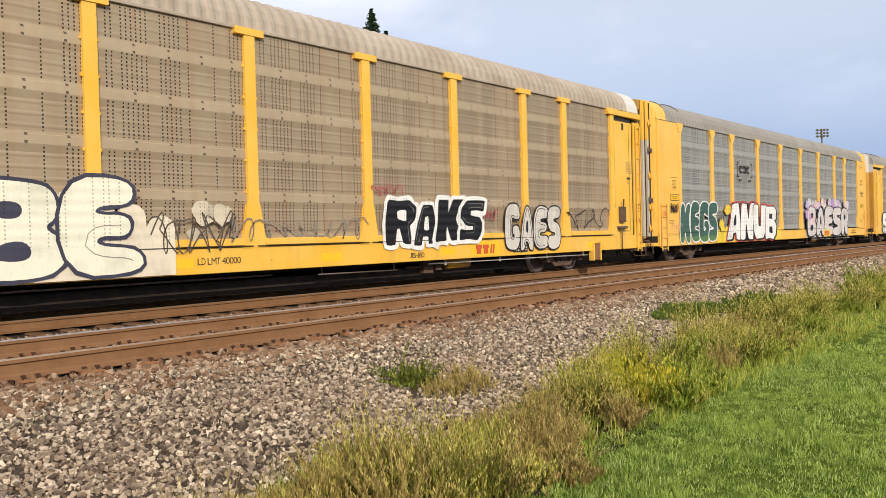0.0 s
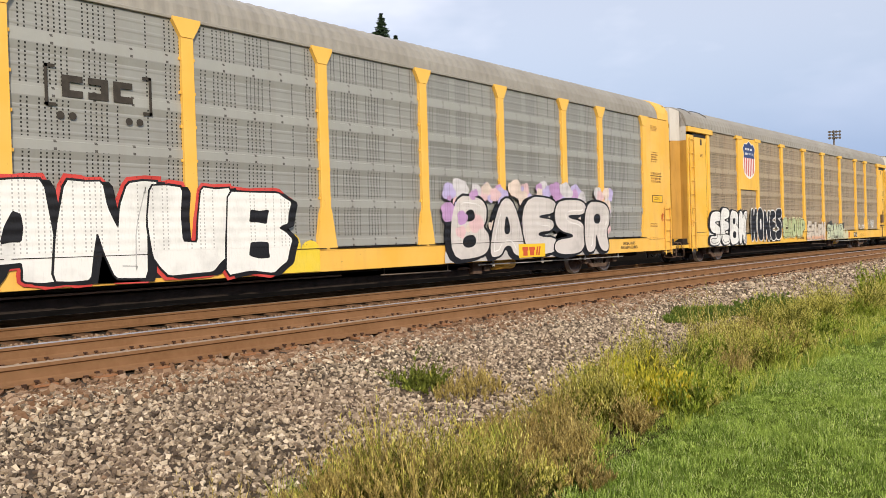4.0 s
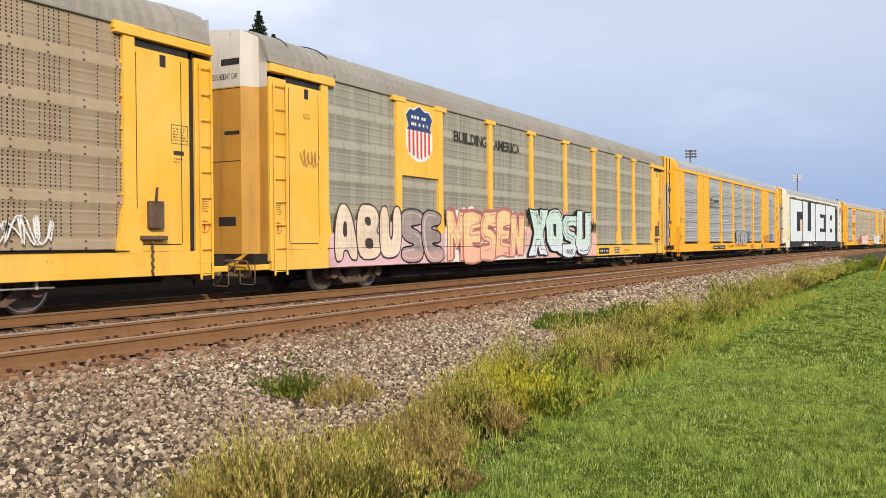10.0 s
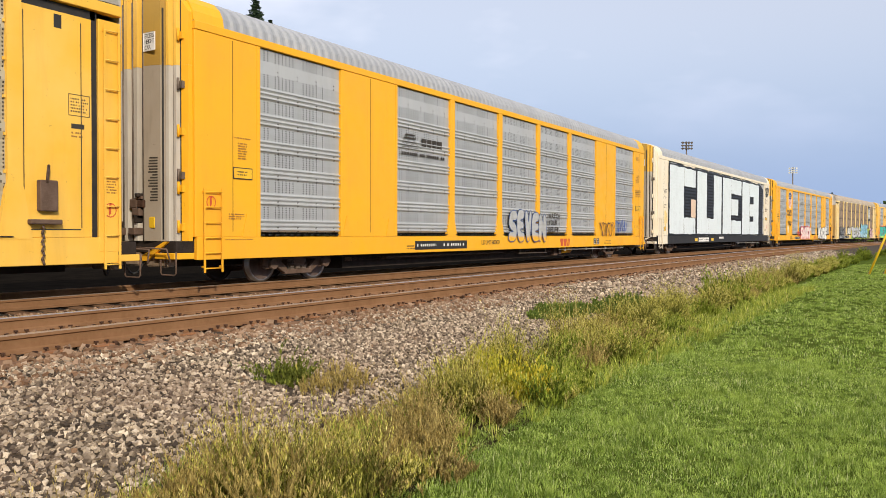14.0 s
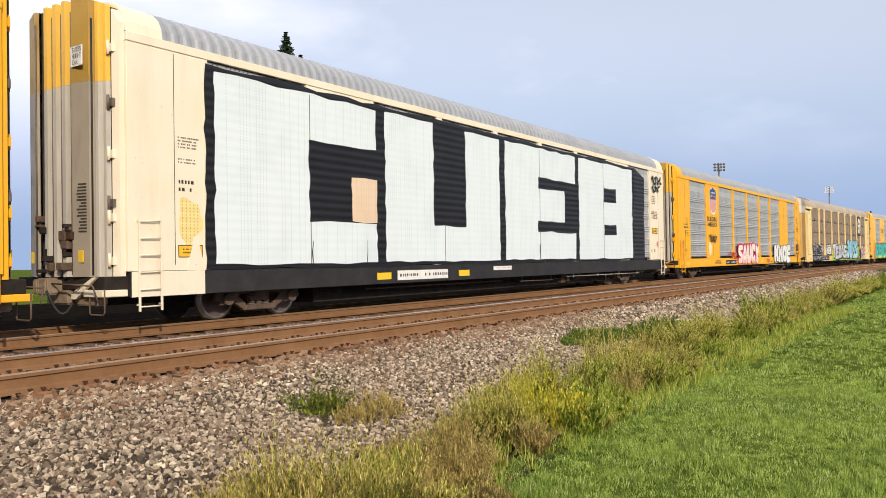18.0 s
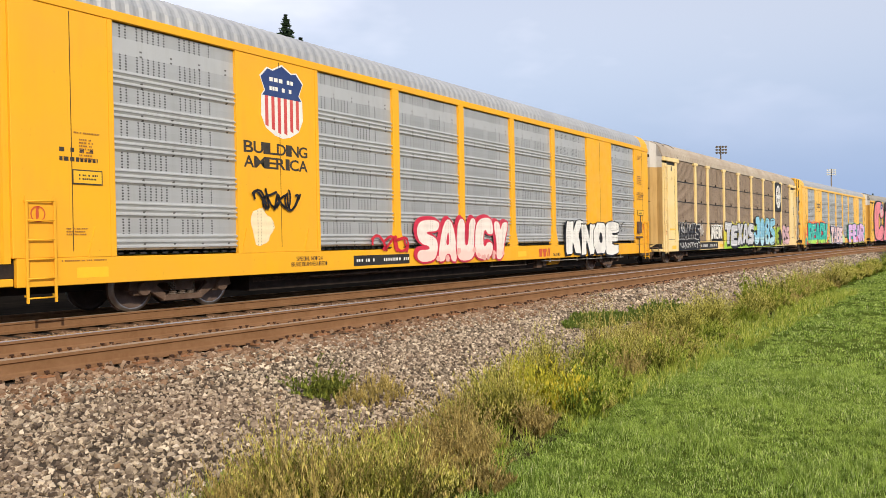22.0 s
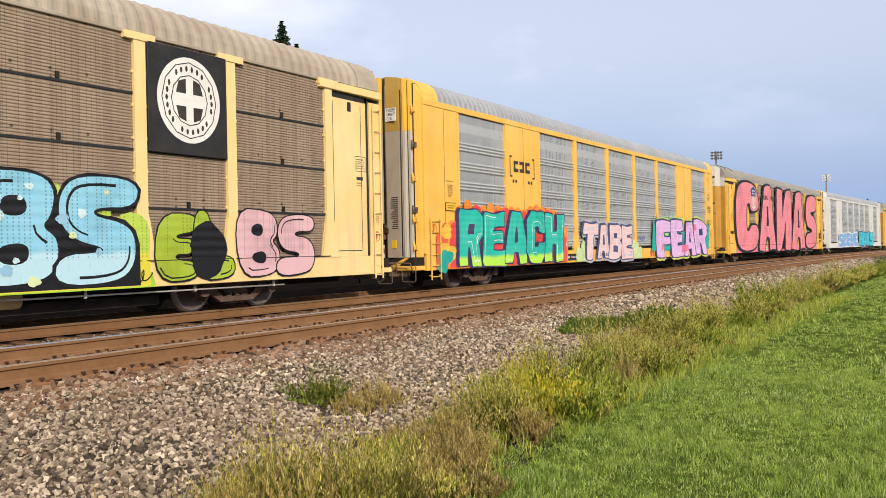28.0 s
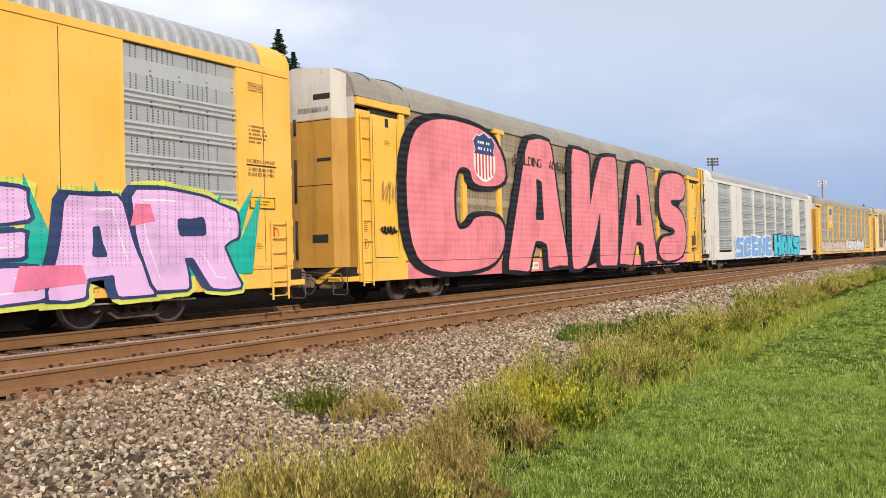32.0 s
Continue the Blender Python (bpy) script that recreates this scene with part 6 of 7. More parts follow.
piece(car_d, "MESEN", 7.0, 11.85, 0.60, 2.12, (0.82, 0.58, 0.30), (0.46, 0.16, 0.15), 0.06, False, 0.04, 0.05, 0.14, 75, depth=(0.07, 0.05), inner=((0.62, 0.24, 0.22), 0.05, 0.9), low=(0.78, 0.46, 0.34), level=1.0)
halo(car_d, 12.0, 18.5, 0.60, 2.15, (0.78, 0.47, 0.42), 0.45, 15)
spots(car_d, 12.4, 18.6, 1.9, 2.2, [(0.74, 0.34, 0.30), (0.80, 0.60, 0.54)], 14, 0.08, 0.2, 16)
scribble(car_d, 17.9, 18.5, 1.5, 2.0, BLACK, 77, 0.025, 3, 4)
piece(car_d, "XQSU", 12.35, 17.85, 0.62, 2.3, (0.58, 0.74, 0.70), BLACK, 0.055, False, 0.03, 0.02, 0.10, 25, depth=(-0.13, -0.02), inner=(BLACK, 0.035, 0.8), low=(0.64, 0.72, 0.76), level=1.1)
number_plate(car_d, 6.75, 8.9, 73)
number_plate(car_d, 18.9, 20.1, 74)
stencil(car_d, "WNS", 15.4, 16.1, 0.68, 0.88, "ink", -1.600)
tapes(car_d, (13.9, 17.1, 22.4))
scribble(car_d, 0.9, 1.5, 2.9, 3.3, (0.5, 0.25, 0.06), 44, 0.025, 1, 5)
door_stencils(car_d, 38, 28.05)
hand_brake(car_d, 26.7)
# fifth car
for k in range(5):
    z = 3.42 + 0.09 * k
    polygon(car_e, "owner_mark", [(6.8 + 0.06 * k, z), (7.7 - 0.05 * k, z), (7.75 - 0.05 * k, z + 0.05), (6.85 + 0.06 * k, z + 0.05)], "ink", -1.512)
bars(car_e, 7.85, 9.1, 3.42, 3.9, 1, "ink", -1.512, 81, "owner_mark", 0.85)
bars(car_e, 6.9, 9.15, 3.2, 3.38, 1, "ink", -1.512, 82)
piece(car_e, "SEVEN", 13.0, 15.9, 0.80, 1.9, (0.42, 0.43, 0.43), (0.03, 0.07, 0.22), 0.03, True, 0.02, 0.0, 0.12, 27, low=(0.80, 0.42, 0.025), level=1.02)
stencil(car_e, "WATCH", 16.2, 17.25, 1.68, 1.88, "ink", -1.56, fat=0.02)
stencil(car_e, "YOUR", 16.2, 17.0, 1.43, 1.63, "ink", -1.56, fat=0.02)
stencil(car_e, "SELF!", 16.2, 17.12, 1.16, 1.36, "ink", -1.56, fat=0.02)
initials(car_e, 17.3, 18.3, 0.64, 0.92, "red_sign")
scribble(car_e, 21.33, 23.1, 1.0, 1.75, (0.12, 0.05, 0.03), 28, 0.035, 2, 5)
scribble(car_e, 23.4, 24.8, 1.17, 1.74, BLUE, 29, 0.035, 2, 5)
stencil(car_e, "LD LMT 80000", 11.2, 12.4, 0.76, 0.9)
number_plate(car_e, 7.5, 10.3, 75)
end_placards(car_e, 0.7, 1.6, 39, True)
end_placards(car_e, 25.8, 27.0, 40, False)
# sixth car: white overpainting with black block letters
def block(x0, x1, z0, z1, c, y=-1.566, seed=1):
    rng = random.Random(seed + int(x0 * 100))
    n = max(2, int((z1 - z0) / 0.2))
    m = max(2, int((x1 - x0) / 0.5))
    j = lambda: rng.uniform(-0.03, 0.03)
    pts = [(x0 + (x1 - x0) * i / m, z0 + j()) for i in range(m)] + [(x1 + j(), z0 + (z1 - z0) * i / n) for i in range(n)]
    pts += [(x1 - (x1 - x0) * i / m, z1 + j()) for i in range(m)] + [(x0 + j(), z1 - (z1 - z0) * i / n) for i in range(n)]
    polygon(car_f, "painted_block", pts, paint(c, None, 1.0, 0.35 if c == BLACK else 0.2), y)


F_WHITE = (0.70, 0.77, 0.80)
block(1.62, 24.0, 1.03, 4.98, BLACK, -1.5605)
for k, (a, b, c, d) in enumerate(((1.85, 6.70, 1.12, 4.86), (7.05, 12.62, 1.12, 4.86), (12.95, 18.05, 1.12, 4.86), (18.35, 23.70, 1.12, 4.86))):
    block(a, b, c, d, F_WHITE, -1.5635, k)
block(4.4, 6.72, 2.05, 3.85, BLACK, -1.5665)
block(5.8, 6.72, 2.08, 3.12, (0.74, 0.56, 0.40), -1.5690)
block(9.12, 10.70, 2.08, 5.0, BLACK, -1.5665)
block(15.15, 18.1, 3.52, 3.88, BLACK, -1.5665)
block(17.15, 18.1, 2.4, 3.55, BLACK, -1.5675)
block(15.1, 18.1, 2.06, 2.42, BLACK, -1.5665)
block(20.66, 21.9, 3.36, 3.9, BLACK, -1.5665)
block(20.66, 21.9, 2.06, 2.45, BLACK, -1.5665)
polygon(car_f, "painted_block", [(23.72, 1.04), (25.08, 1.04), (25.10, 2.40), (25.02, 2.95), (25.12, 3.3), (25.16, 4.62), (23.9, 5.0), (23.86, 3.25), (23.60, 2.97), (23.84, 2.62)], paint((0.02, 0.02, 0.024), None, 1.0, 0.35), -1.5690)
for xx in (4.42, 9.62, 15.25, 20.62):
    plate(car_f, "panel_seam", "spring", xx, xx + 0.022, 1.12, 4.84, -1.5655, -1.5640, bevel=0)
for xx in (4.47, 6.3, 15.2):
    block(xx, xx + 0.04, 1.12, 1.62, BLACK, -1.5675)
number_plate(car_f, 7.5, 9.75, 76, back="white", ink="ink")
tapes(car_f, (6.7, 10.3))
number_plate(car_f, 12.2, 13.3, 77, 0.82, 0.94, back="white", ink="ink_brown")
scribble(car_f, 26.1, 27.4, 4.45, 4.85, BLACK, 31, 0.10, 1, 4)
scribble(car_f, 26.1, 27.1, 4.12, 4.4, BLACK, 32, 0.10, 1, 3)
plate(car_f, "sill_plate", "cream", 0.06, 1.60, SILL, DECK - 0.004, -1.5485, -1.5455, bevel=0)
tapes(car_f, (0.98,), 0.52, (0.66, 0.92))
bars(car_f, 1.03, 1.50, 3.28, 3.52, 4, "spring", -1.5375, 43)
bars(car_f, 1.03, 1.44, 3.0, 3.12, 2, "spring", -1.5375, 44)
bars(car_f, 1.04, 1.48, 2.46, 2.74, 2, "ink", -1.5375, 48, fill=0.6)
bm_f = bmesh.new()
blob(bm_f, 1.28, 1.95, 0.26, 0.42, -1.5372, 3, 0.14)
part("painted_patch", bm_f, paint((0.84, 0.64, 0.26)), car_f)
sign_f = plate(car_f, "placard", "ink", 1.02, 1.56, 1.27, 1.50, -1.5395, -1.536, bevel=0)
plate(sign_f, "placard_face", "warn", 1.035, 1.545, 1.285, 1.485, -1.5415, -1.538, bevel=0)
bars(sign_f, 1.12, 1.48, 1.33, 1.45, 2, "ink", -1.5435, 49)
end_placards(car_f, 25.8, 27.0, 45, False)
# seventh car
shield(car_g, 5.0, 6.18, 3.46, 4.95, -1.5375)
stencil(car_g, "BUILDING", 4.52, 6.3, 3.06, 3.30, "ink", -1.5385, fat=0.02)
stencil(car_g, "AMERICA", 4.52, 6.3, 2.76, 3.0, "ink", -1.5385, fat=0.02)
scribble(car_g, 4.78, 6.0, 1.9, 2.35, BLACK, 33, 0.05, 2, 4)
bm_g = bmesh.new()
blob(bm_g, 4.95, 1.55, 0.3, 0.38, -1.5385, 4, 0.12)
part("painted_patch", bm_g, paint((0.84, 0.70, 0.45)), car_g)
spots(car_g, 10.3, 14.8, 0.7, 1.0, [(0.80, 0.42, 0.38)], 12, 0.05, 0.10, 34, -1.606)
scribble(car_g, 8.5, 9.8, 0.95, 1.4, (0.55, 0.02, 0.04), 38, 0.07, 2, 3)
piece(car_g, "SAUCY", 10.2, 14.9, 0.62, 1.82, (0.84, 0.74, 0.68), (0.60, 0.03, 0.07), 0.05, True, 0.03, 0.06, 0.10, 35, depth=(-0.10, 0.05), low=(0.84, 0.60, 0.54), level=0.95)
piece(car_g, "KNOE", 19.1, 23.85, 0.64, 1.85, (0.82, 0.81, 0.77), BLACK, 0.04, False, 0.03, 0.06, 0.10, 36, depth=(-0.09, -0.03), inner=((0.4, 0.4, 0.38), 0.025, 0.5))
scribble(car_g, 23.3, 24.6, 1.5, 1.95, BLACK, 37, 0.03, 1, 4)
number_plate(car_g, 7.75, 9.9, 78)
stencil(car_g, "GLH18", 18.05, 18.6, 0.66, 0.76, "ink", -1.5515)
stencil(car_g, "SPECIAL NO. 24", 5.9, 6.7, 0.83, 0.92, "ink", -1.5515)
stencil(car_g, "BRAKE BEAM REQUIRED.", 5.75, 6.85, 0.71, 0.80, "ink", -1.5515)
initials(car_g, 17.0, 17.9, 0.65, 0.92, "red_sign")
bars(car_g, 0.75, 1.4, 2.55, 2.85, 2, "ink", -1.5385, 83)
tapes(car_g, (1.0, 15.6))
end_placards(car_g, 0.7, 1.6, 46, True)
end_placards(car_g, 25.8, 27.0, 47, False)
hand_brake(car_g, 26.2)
# eighth car
halo(car_h, 1.95, 5.2, 0.60, 2.0, BLACK, 0.9, 90, -1.5740)
piece(car_h, "HAWKS", 2.05, 5.05, 1.15, 1.95, BLACK, (0.70, 0.69, 0.66), 0.022, False, 0.03, 0.1, 0.12, 91)
scribble(car_h, 2.3, 5.2, 1.35, 1.95, (0.7, 0.7, 0.68), 92, 0.025, 2, 9)
scribble(car_h, 2.1, 5.0, 0.68, 1.02, WHITE, 47, 0.035, 1, 8)
scribble(car_h, 5.2, 5.7, 1.3, 1.95, (0.7, 0.68, 0.62), 49, 0.03, 1, 5)
piece(car_h, "NBK", 7.15, 9.0, 1.14, 1.84, (0.76, 0.74, 0.68), BLACK, 0.04, False, 0.03, 0.1, 0.08, 50, glow=WHITE, depth=(0.04, -0.08))
halo(car_h, 9.3, 15.9, 0.60, 2.2, (0.66, 0.58, 0.05), 0.5, 51)
halo(car_h, 9.4, 21.6, 0.58, 1.15, LIME, 0.7, 52, -1.5772)
piece(car_h, "TEXAS", 9.6, 15.6, 0.72, 2.1, (0.54, 0.55, 0.58), BLACK, 0.06, False, 0.05, 0.12, 0.16, 53, depth=(0.12, -0.08), inner=((0.78, 0.78, 0.80), 0.05, 0.7))
spots(car_h, 9.5, 15.6, 0.7, 2.2, [(0.76, 0.62, 0.05), (0.78, 0.70, 0.20)], 18, 0.06, 0.16, 58, -1.5790)
halo(car_h, 15.6, 21.5, 0.60, 2.5, (0.46, 0.62, 0.08), 0.7, 54, -1.5778, (0.70, 0.62, 0.06), 1.2)
halo(car_h, 15.75, 21.3, 0.62, 2.3, BLACK, 1.0, 57, -1.5783)
piece(car_h, "JIBS", 15.8, 21.2, 0.64, 2.45, (0.26, 0.58, 0.76), BLACK, 0.06, True, 0.02, 0.08, 0.10, 55, inner=(BLACK, 0.05, 0.9), low=(0.46, 0.70, 0.80), level=1.2)
spots(car_h, 16.1, 21.0, 0.75, 2.3, [(0.58, 0.75, 0.80), (0.66, 0.76, 0.42), (0.28, 0.52, 0.70)], 26, 0.03, 0.10, 59, -1.6020)
scribble(car_h, 18.1, 19.4, 0.68, 0.9, (0.03, 0.05, 0.12), 60, 0.025, 1, 6)
scribble(car_h, 20.5, 21.5, 0.66, 0.9, BLACK, 61, 0.025, 1, 6)
piece(car_h, "EL", 21.66, 23.3, 0.64, 1.95, (0.36, 0.48, 0.04), BLACK, 0.03, True, 0.02, 0.0, 0.06, 95, inner=(BLACK, 0.03, 0.8))
piece(car_h, "BS", 23.5, 25.6, 0.64, 2.0, (0.70, 0.44, 0.48), BLACK, 0.03, True, 0.02, 0.0, 0.06, 97, inner=(BLACK, 0.03, 0.8))
bm_h = bmesh.new()
blob(bm_h, 22.75, 1.22, 0.42, 0.55, -1.594, 4, 0.05)
part("painted_patch", bm_h, paint(BLACK), car_h)
scribble(car_h, 22.5, 23.05, 0.75, 1.3, WHITE, 56, 0.05, 1, 4)
plate(car_h, "emblem_board", "black", 21.52, 23.27, 3.0, 4.97, -1.575, -1.47)
bm_h = bmesh.new()
blob(bm_h, 22.40, 4.02, 0.70, 0.80, -1.577, 1, 0.0, 40)
disc = part("emblem_disc", bm_h, "white", car_h)
for rx, rz in ((0.60, 0.71), (0.40, 0.47)):
    bm_h = bmesh.new()
    arc(bm_h, 22.40, 4.02, rx, rz, 0, 6.2832, 0.02, -1.5785)
    part("emblem_ring", bm_h, "ink", disc)
bm_h = bmesh.new()
for k in range(26):
    a = 2 * math.pi * k / 26
    if k % 7 != 3:
        blob(bm_h, 22.40 + 0.5 * math.cos(a), 4.02 + 0.59 * math.sin(a), 0.03, 0.06, -1.5785, k, 0, 6)
for sx in (-1, 1):
    for sz in (-1, 1):
        bm_h.faces.new([bm_h.verts.new((22.40 + sx * p, -1.5785, 4.02 + sz * q)) for p, q in ((0.08, 0.12), (0.30, 0.12), (0.24, 0.34), (0.08, 0.40))])
part("emblem_mark", bm_h, "ink", disc)
number_plate(car_h, 5.3, 8.3, 79, 0.62, 0.98)
tapes(car_h, (1.1, 5.5, 8.7))
plate(car_h, "yellow_strip", "label_yellow", 0.85, 1.6, 1.60, 1.68, -1.5395, -1.53, bevel=0)
door_stencils(car_h, 49, 28.05)
# ninth car
halo(car_i, 1.0, 8.6, 0.60, 2.62, (0.85, 0.26, 0.03), 0.42, 61)
halo(car_i, 1.1, 8.5, 0.62, 2.45, (0.74, 0.07, 0.06), 0.55, 62, -1.5770)
piece(car_i, "REACH", 1.5, 8.2, 0.60, 2.3, (0.02, 0.50, 0.40), (0.05, 0.035, 0.11), 0.04, False, 0.03, 0.08, 0.08, 64, depth=(-0.14, 0.0), inner=((0.78, 0.85, 0.80), 0.025, 0.6), low=(0.45, 0.80, 0.08), level=0.92)
spots(car_i, 7.6, 8.5, 1.2, 1.8, [(0.82, 0.5, 0.5), (0.85, 0.3, 0.1)], 8, 0.05, 0.12, 69, -1.579)
halo(car_i, 0.45, 1.35, 0.60, 2.1, (0.74, 0.12, 0.06), 0.3, 65, -1.5755)
spots(car_i, 0.7, 1.15, 0.95, 1.7, [(0.80, 0.50, 0.06)], 3, 0.2, 0.26, 66, -1.579)
spots(car_i, 0.65, 1.2, 0.62, 0.95, [(0.02, 0.38, 0.32)], 3, 0.16, 0.26, 67, -1.580)
halo(car_i, 9.3, 10.6, 0.60, 1.45, (0.56, 0.70, 0.34), 0.35, 71)
halo(car_i, 14.2, 16.0, 0.60, 1.4, (0.58, 0.70, 0.36), 0.35, 72)
piece(car_i, "TABE", 9.95, 14.88, 0.62, 2.02, (0.82, 0.58, 0.58), (0.06, 0.08, 0.17), 0.045, False, 0.03, 0.08, 0.10, 67, depth=(-0.12, 0.04), inner=((0.42, 0.56, 0.72), 0.035, 0.8), glow=(0.50, 0.48, 0.56))
wedges(car_i, 17.6, 25.8, 0.9, 2.5, TEAL, 16, 68)
piece(car_i, "FEAR", 18.0, 25.7, 0.58, 2.35, (0.74, 0.46, 0.78), (0.03, 0.05, 0.14), 0.06, False, 0.03, -0.12, 0.08, 70, depth=(-0.14, 0.02), glow=(0.62, 0.66, 0.12), inner=((0.84, 0.76, 0.86), 0.03, 0.6))
stencil(car_i, "GLH18", 17.2, 17.9, 0.95, 1.06, "ink", -1.5515)
for a, b, c, d in ((21.4, 22.6, 0.75, 1.15), (23.4, 23.9, 1.8, 2.2), (18.5, 18.9, 0.9, 1.2)):
    polygon(car_i, "painted_patch", [(a, c), (b, c + 0.1), (b - 0.1, d), (a + 0.1, d)], paint((0.78, 0.20, 0.34)), -1.598)
bracket_mark(car_i, 4.6, 6.25, 3.42, 4.1, -1.5385)
number_plate(car_i, 8.35, 9.5, 80)
initials(car_i, 17.1, 17.9, 0.65, 0.92, "red_sign")
stencil(car_i, "LD LMT 80000", 11.3, 12.5, 0.76, 0.9, "ink", -1.59)
scribble(car_i, 15.7, 16.4, 1.35, 1.6, BLUE, 70, 0.025, 1, 5)
end_placards(car_i, 0.7, 1.6, 57, True)
end_placards(car_i, 25.8, 27.0, 58, False)
# tenth car: one huge pink word
piece(car_j, "C", 1.95, 6.9, 0.60, 4.95, PINK, BLACK, 0.13, True, 0.05, 0.0, 0.03, 1, depth=(-0.28, 0.0), y=-1.580)
piece(car_j, "A", 7.2, 11.5, 0.60, 4.95, PINK, BLACK, 0.13, False, 0.05, 0.0, 0.03, 1, depth=(-0.28, 0.0), y=-1.580)
piece(car_j, "И", 11.9, 16.1, 0.60, 4.95, PINK, BLACK, 0.13, False, 0.05, 0.0, 0.03, 1, depth=(-0.28, 0.0), y=-1.580)
piece(car_j, "A", 16.5, 21.0, 0.60, 4.95, PINK, BLACK, 0.13, False, 0.05, 0.0, 0.03, 1, depth=(-0.28, 0.0), y=-1.580)
piece(car_j, "S", 21.4, 25.4, 0.60, 4.95, PINK, BLACK, 0.13, True, 0.05, 0.0, 0.03, 1, depth=(-0.28, 0.0), y=-1.580)
plate(car_j, "painted_sill", paint(PINK), 1.9, 25.6, 0.585, 0.98, -1.5485, -1.5450, bevel=0)
shield(car_j, 5.15, 6.4, 3.4, 4.85, -1.5950)
stencil(car_j, "BUILDING", 7.6, 9.5, 4.1, 4.4, "ink", -1.597)
stencil(car_j, "AMERICA", 10.05, 11.95, 4.1, 4.4, "ink", -1.597)
number_plate(car_j, 7.3, 9.2, 85, back="cream", ink="ink")
scribble(car_j, 0.85, 1.5, 2.5, 3.1, (0.4, 0.2, 0.05), 72, 0.02, 1, 5)
scribble(car_j, 0.8, 1.4, 1.75, 1.95, BLACK, 73, 0.04, 2, 5)
door_stencils(car_j, 60, 28.05)
hand_brake(car_j, 26.7)
# far cars
piece(car_k, "SCENE", 4.9, 13.8, 0.66, 2.0, (0.20, 0.40, 0.72), (0.75, 0.78, 0.82), 0.10, False, 0.05, 0.0, 0.1, 101)
piece(car_k, "HAKS", 14.6, 22.8, 0.66, 2.1, (0.06, 0.55, 0.68), (0.04, 0.10, 0.25), 0.10, False, 0.05, 0.0, 0.1, 108)
plate(car_l, "shield_board", "yellow_mid", 4.70, 6.66, 2.98, 5.0, -1.552, -1.47)
shield(car_l, 5.1, 6.35, 3.4, 4.85, -1.5545)
bubbles(car_l, 1.5, 12.0, 0.62, 1.8, (0.62, 0.52, 0.42), (0.25, 0.15, 0.10), 8, 115, edge=0.05)
bubbles(car_l, 12.5, 22.0, 0.62, 2.0, (0.75, 0.74, 0.72), BLACK, 7, 125, edge=0.07)
bubbles(car_m, 5.0, 16.0, 0.62, 1.9, (0.74, 0.72, 0.70), (0.3, 0.1, 0.2), 8, 135, edge=0.06)

for sill_car, sill_seed in ((car_a, 201), (car_c, 202), (car_d, 203), (car_e, 204), (car_i, 205)):
    for sx in (20.75, 21.1):
        test = plate(sill_car, "test_stencil", "ink", sx, sx + 0.30, 0.66, 0.92, -1.549, -1.5445, bevel=0)
        bars(test, sx + 0.03, sx + 0.30, 0.68, 0.90, 3, "white", -1.5505, sill_seed)
    bars(sill_car, 22.0, 22.9, 0.66, 0.84, 3, "ink_brown", -1.5475, sill_seed + 20)
    bars(sill_car, 7.1, 7.5, 0.66, 0.8, 2, "ink", -1.5475, sill_seed + 30)
stencil(car_b, "SPECIAL HOLES", 24.6, 25.4, 0.83, 0.92, "ink", -1.5515)
stencil(car_b, "BRAKE BEAM REQUIRED", 24.45, 25.55, 0.70, 0.79, "ink", -1.5515)


# ---- plants ----
def leaf_material(name, stops, patch, through=0.22, mottle=None):
    """Leaves and stalks: each takes its own shade, and lets some light through."""
    m = Nodes(name, 0.75)
    c = m.ramp(m.island(), stops)
    c = m.mix(m.ramp(m.noise(1.3, 5, 0.65), [(0.42, 0.0), (0.66, 0.75)]), c, patch)
    if mottle is not None:
        c = m.mix(m.ramp(m.noise(7.0, 4, 0.75), [(0.45, 0.0), (0.64, 0.8)]), c, mottle)
    m.color(c)
    t = m.tree.nodes.new("ShaderNodeBsdfTranslucent")
    m.tree.links.new(c, t.inputs["Color"])
    mix = m.tree.nodes.new("ShaderNodeMixShader")
    mix.inputs["Fac"].default_value = through
    out = m.tree.nodes["Material Output"]
    m.tree.links.new(m.bsdf.outputs["BSDF"], mix.inputs[1])
    m.tree.links.new(t.outputs["BSDF"], mix.inputs[2])
    m.tree.links.new(mix.outputs["Shader"], out.inputs["Surface"])
    return m.mat


LAWN = leaf_material("lawn grass blades", [(0.0, (0.03, 0.06, 0.012)), (0.3, (0.17, 0.265, 0.042)), (0.65, (0.42, 0.56, 0.10)), (0.9, (0.74, 0.84, 0.27)), (1.0, (0.82, 0.80, 0.46))], (0.44, 0.56, 0.11), 0.40, (0.12, 0.19, 0.03))
WEED_GREEN = leaf_material("green weed leaves", [(0.0, (0.035, 0.06, 0.010)), (0.5, (0.17, 0.24, 0.025)), (1.0, (0.50, 0.56, 0.08))], (0.30, 0.36, 0.04), 0.25, (0.04, 0.06, 0.012))
WEED_GOLD = leaf_material("yellow-green weed spikes", [(0.0, (0.05, 0.045, 0.012)), (0.35, (0.25, 0.22, 0.04)), (0.68, (0.62, 0.55, 0.14)), (0.92, (0.90, 0.80, 0.33)), (1.0, (0.30, 0.20, 0.07))], (0.40, 0.37, 0.08))
WEED_DRY = leaf_material("dry brown weed stalks", [(0.0, (0.09, 0.06, 0.025)), (0.5, (0.50, 0.38, 0.13)), (1.0, (0.80, 0.64, 0.25))], (0.52, 0.41, 0.13), 0.3, (0.13, 0.095, 0.03))
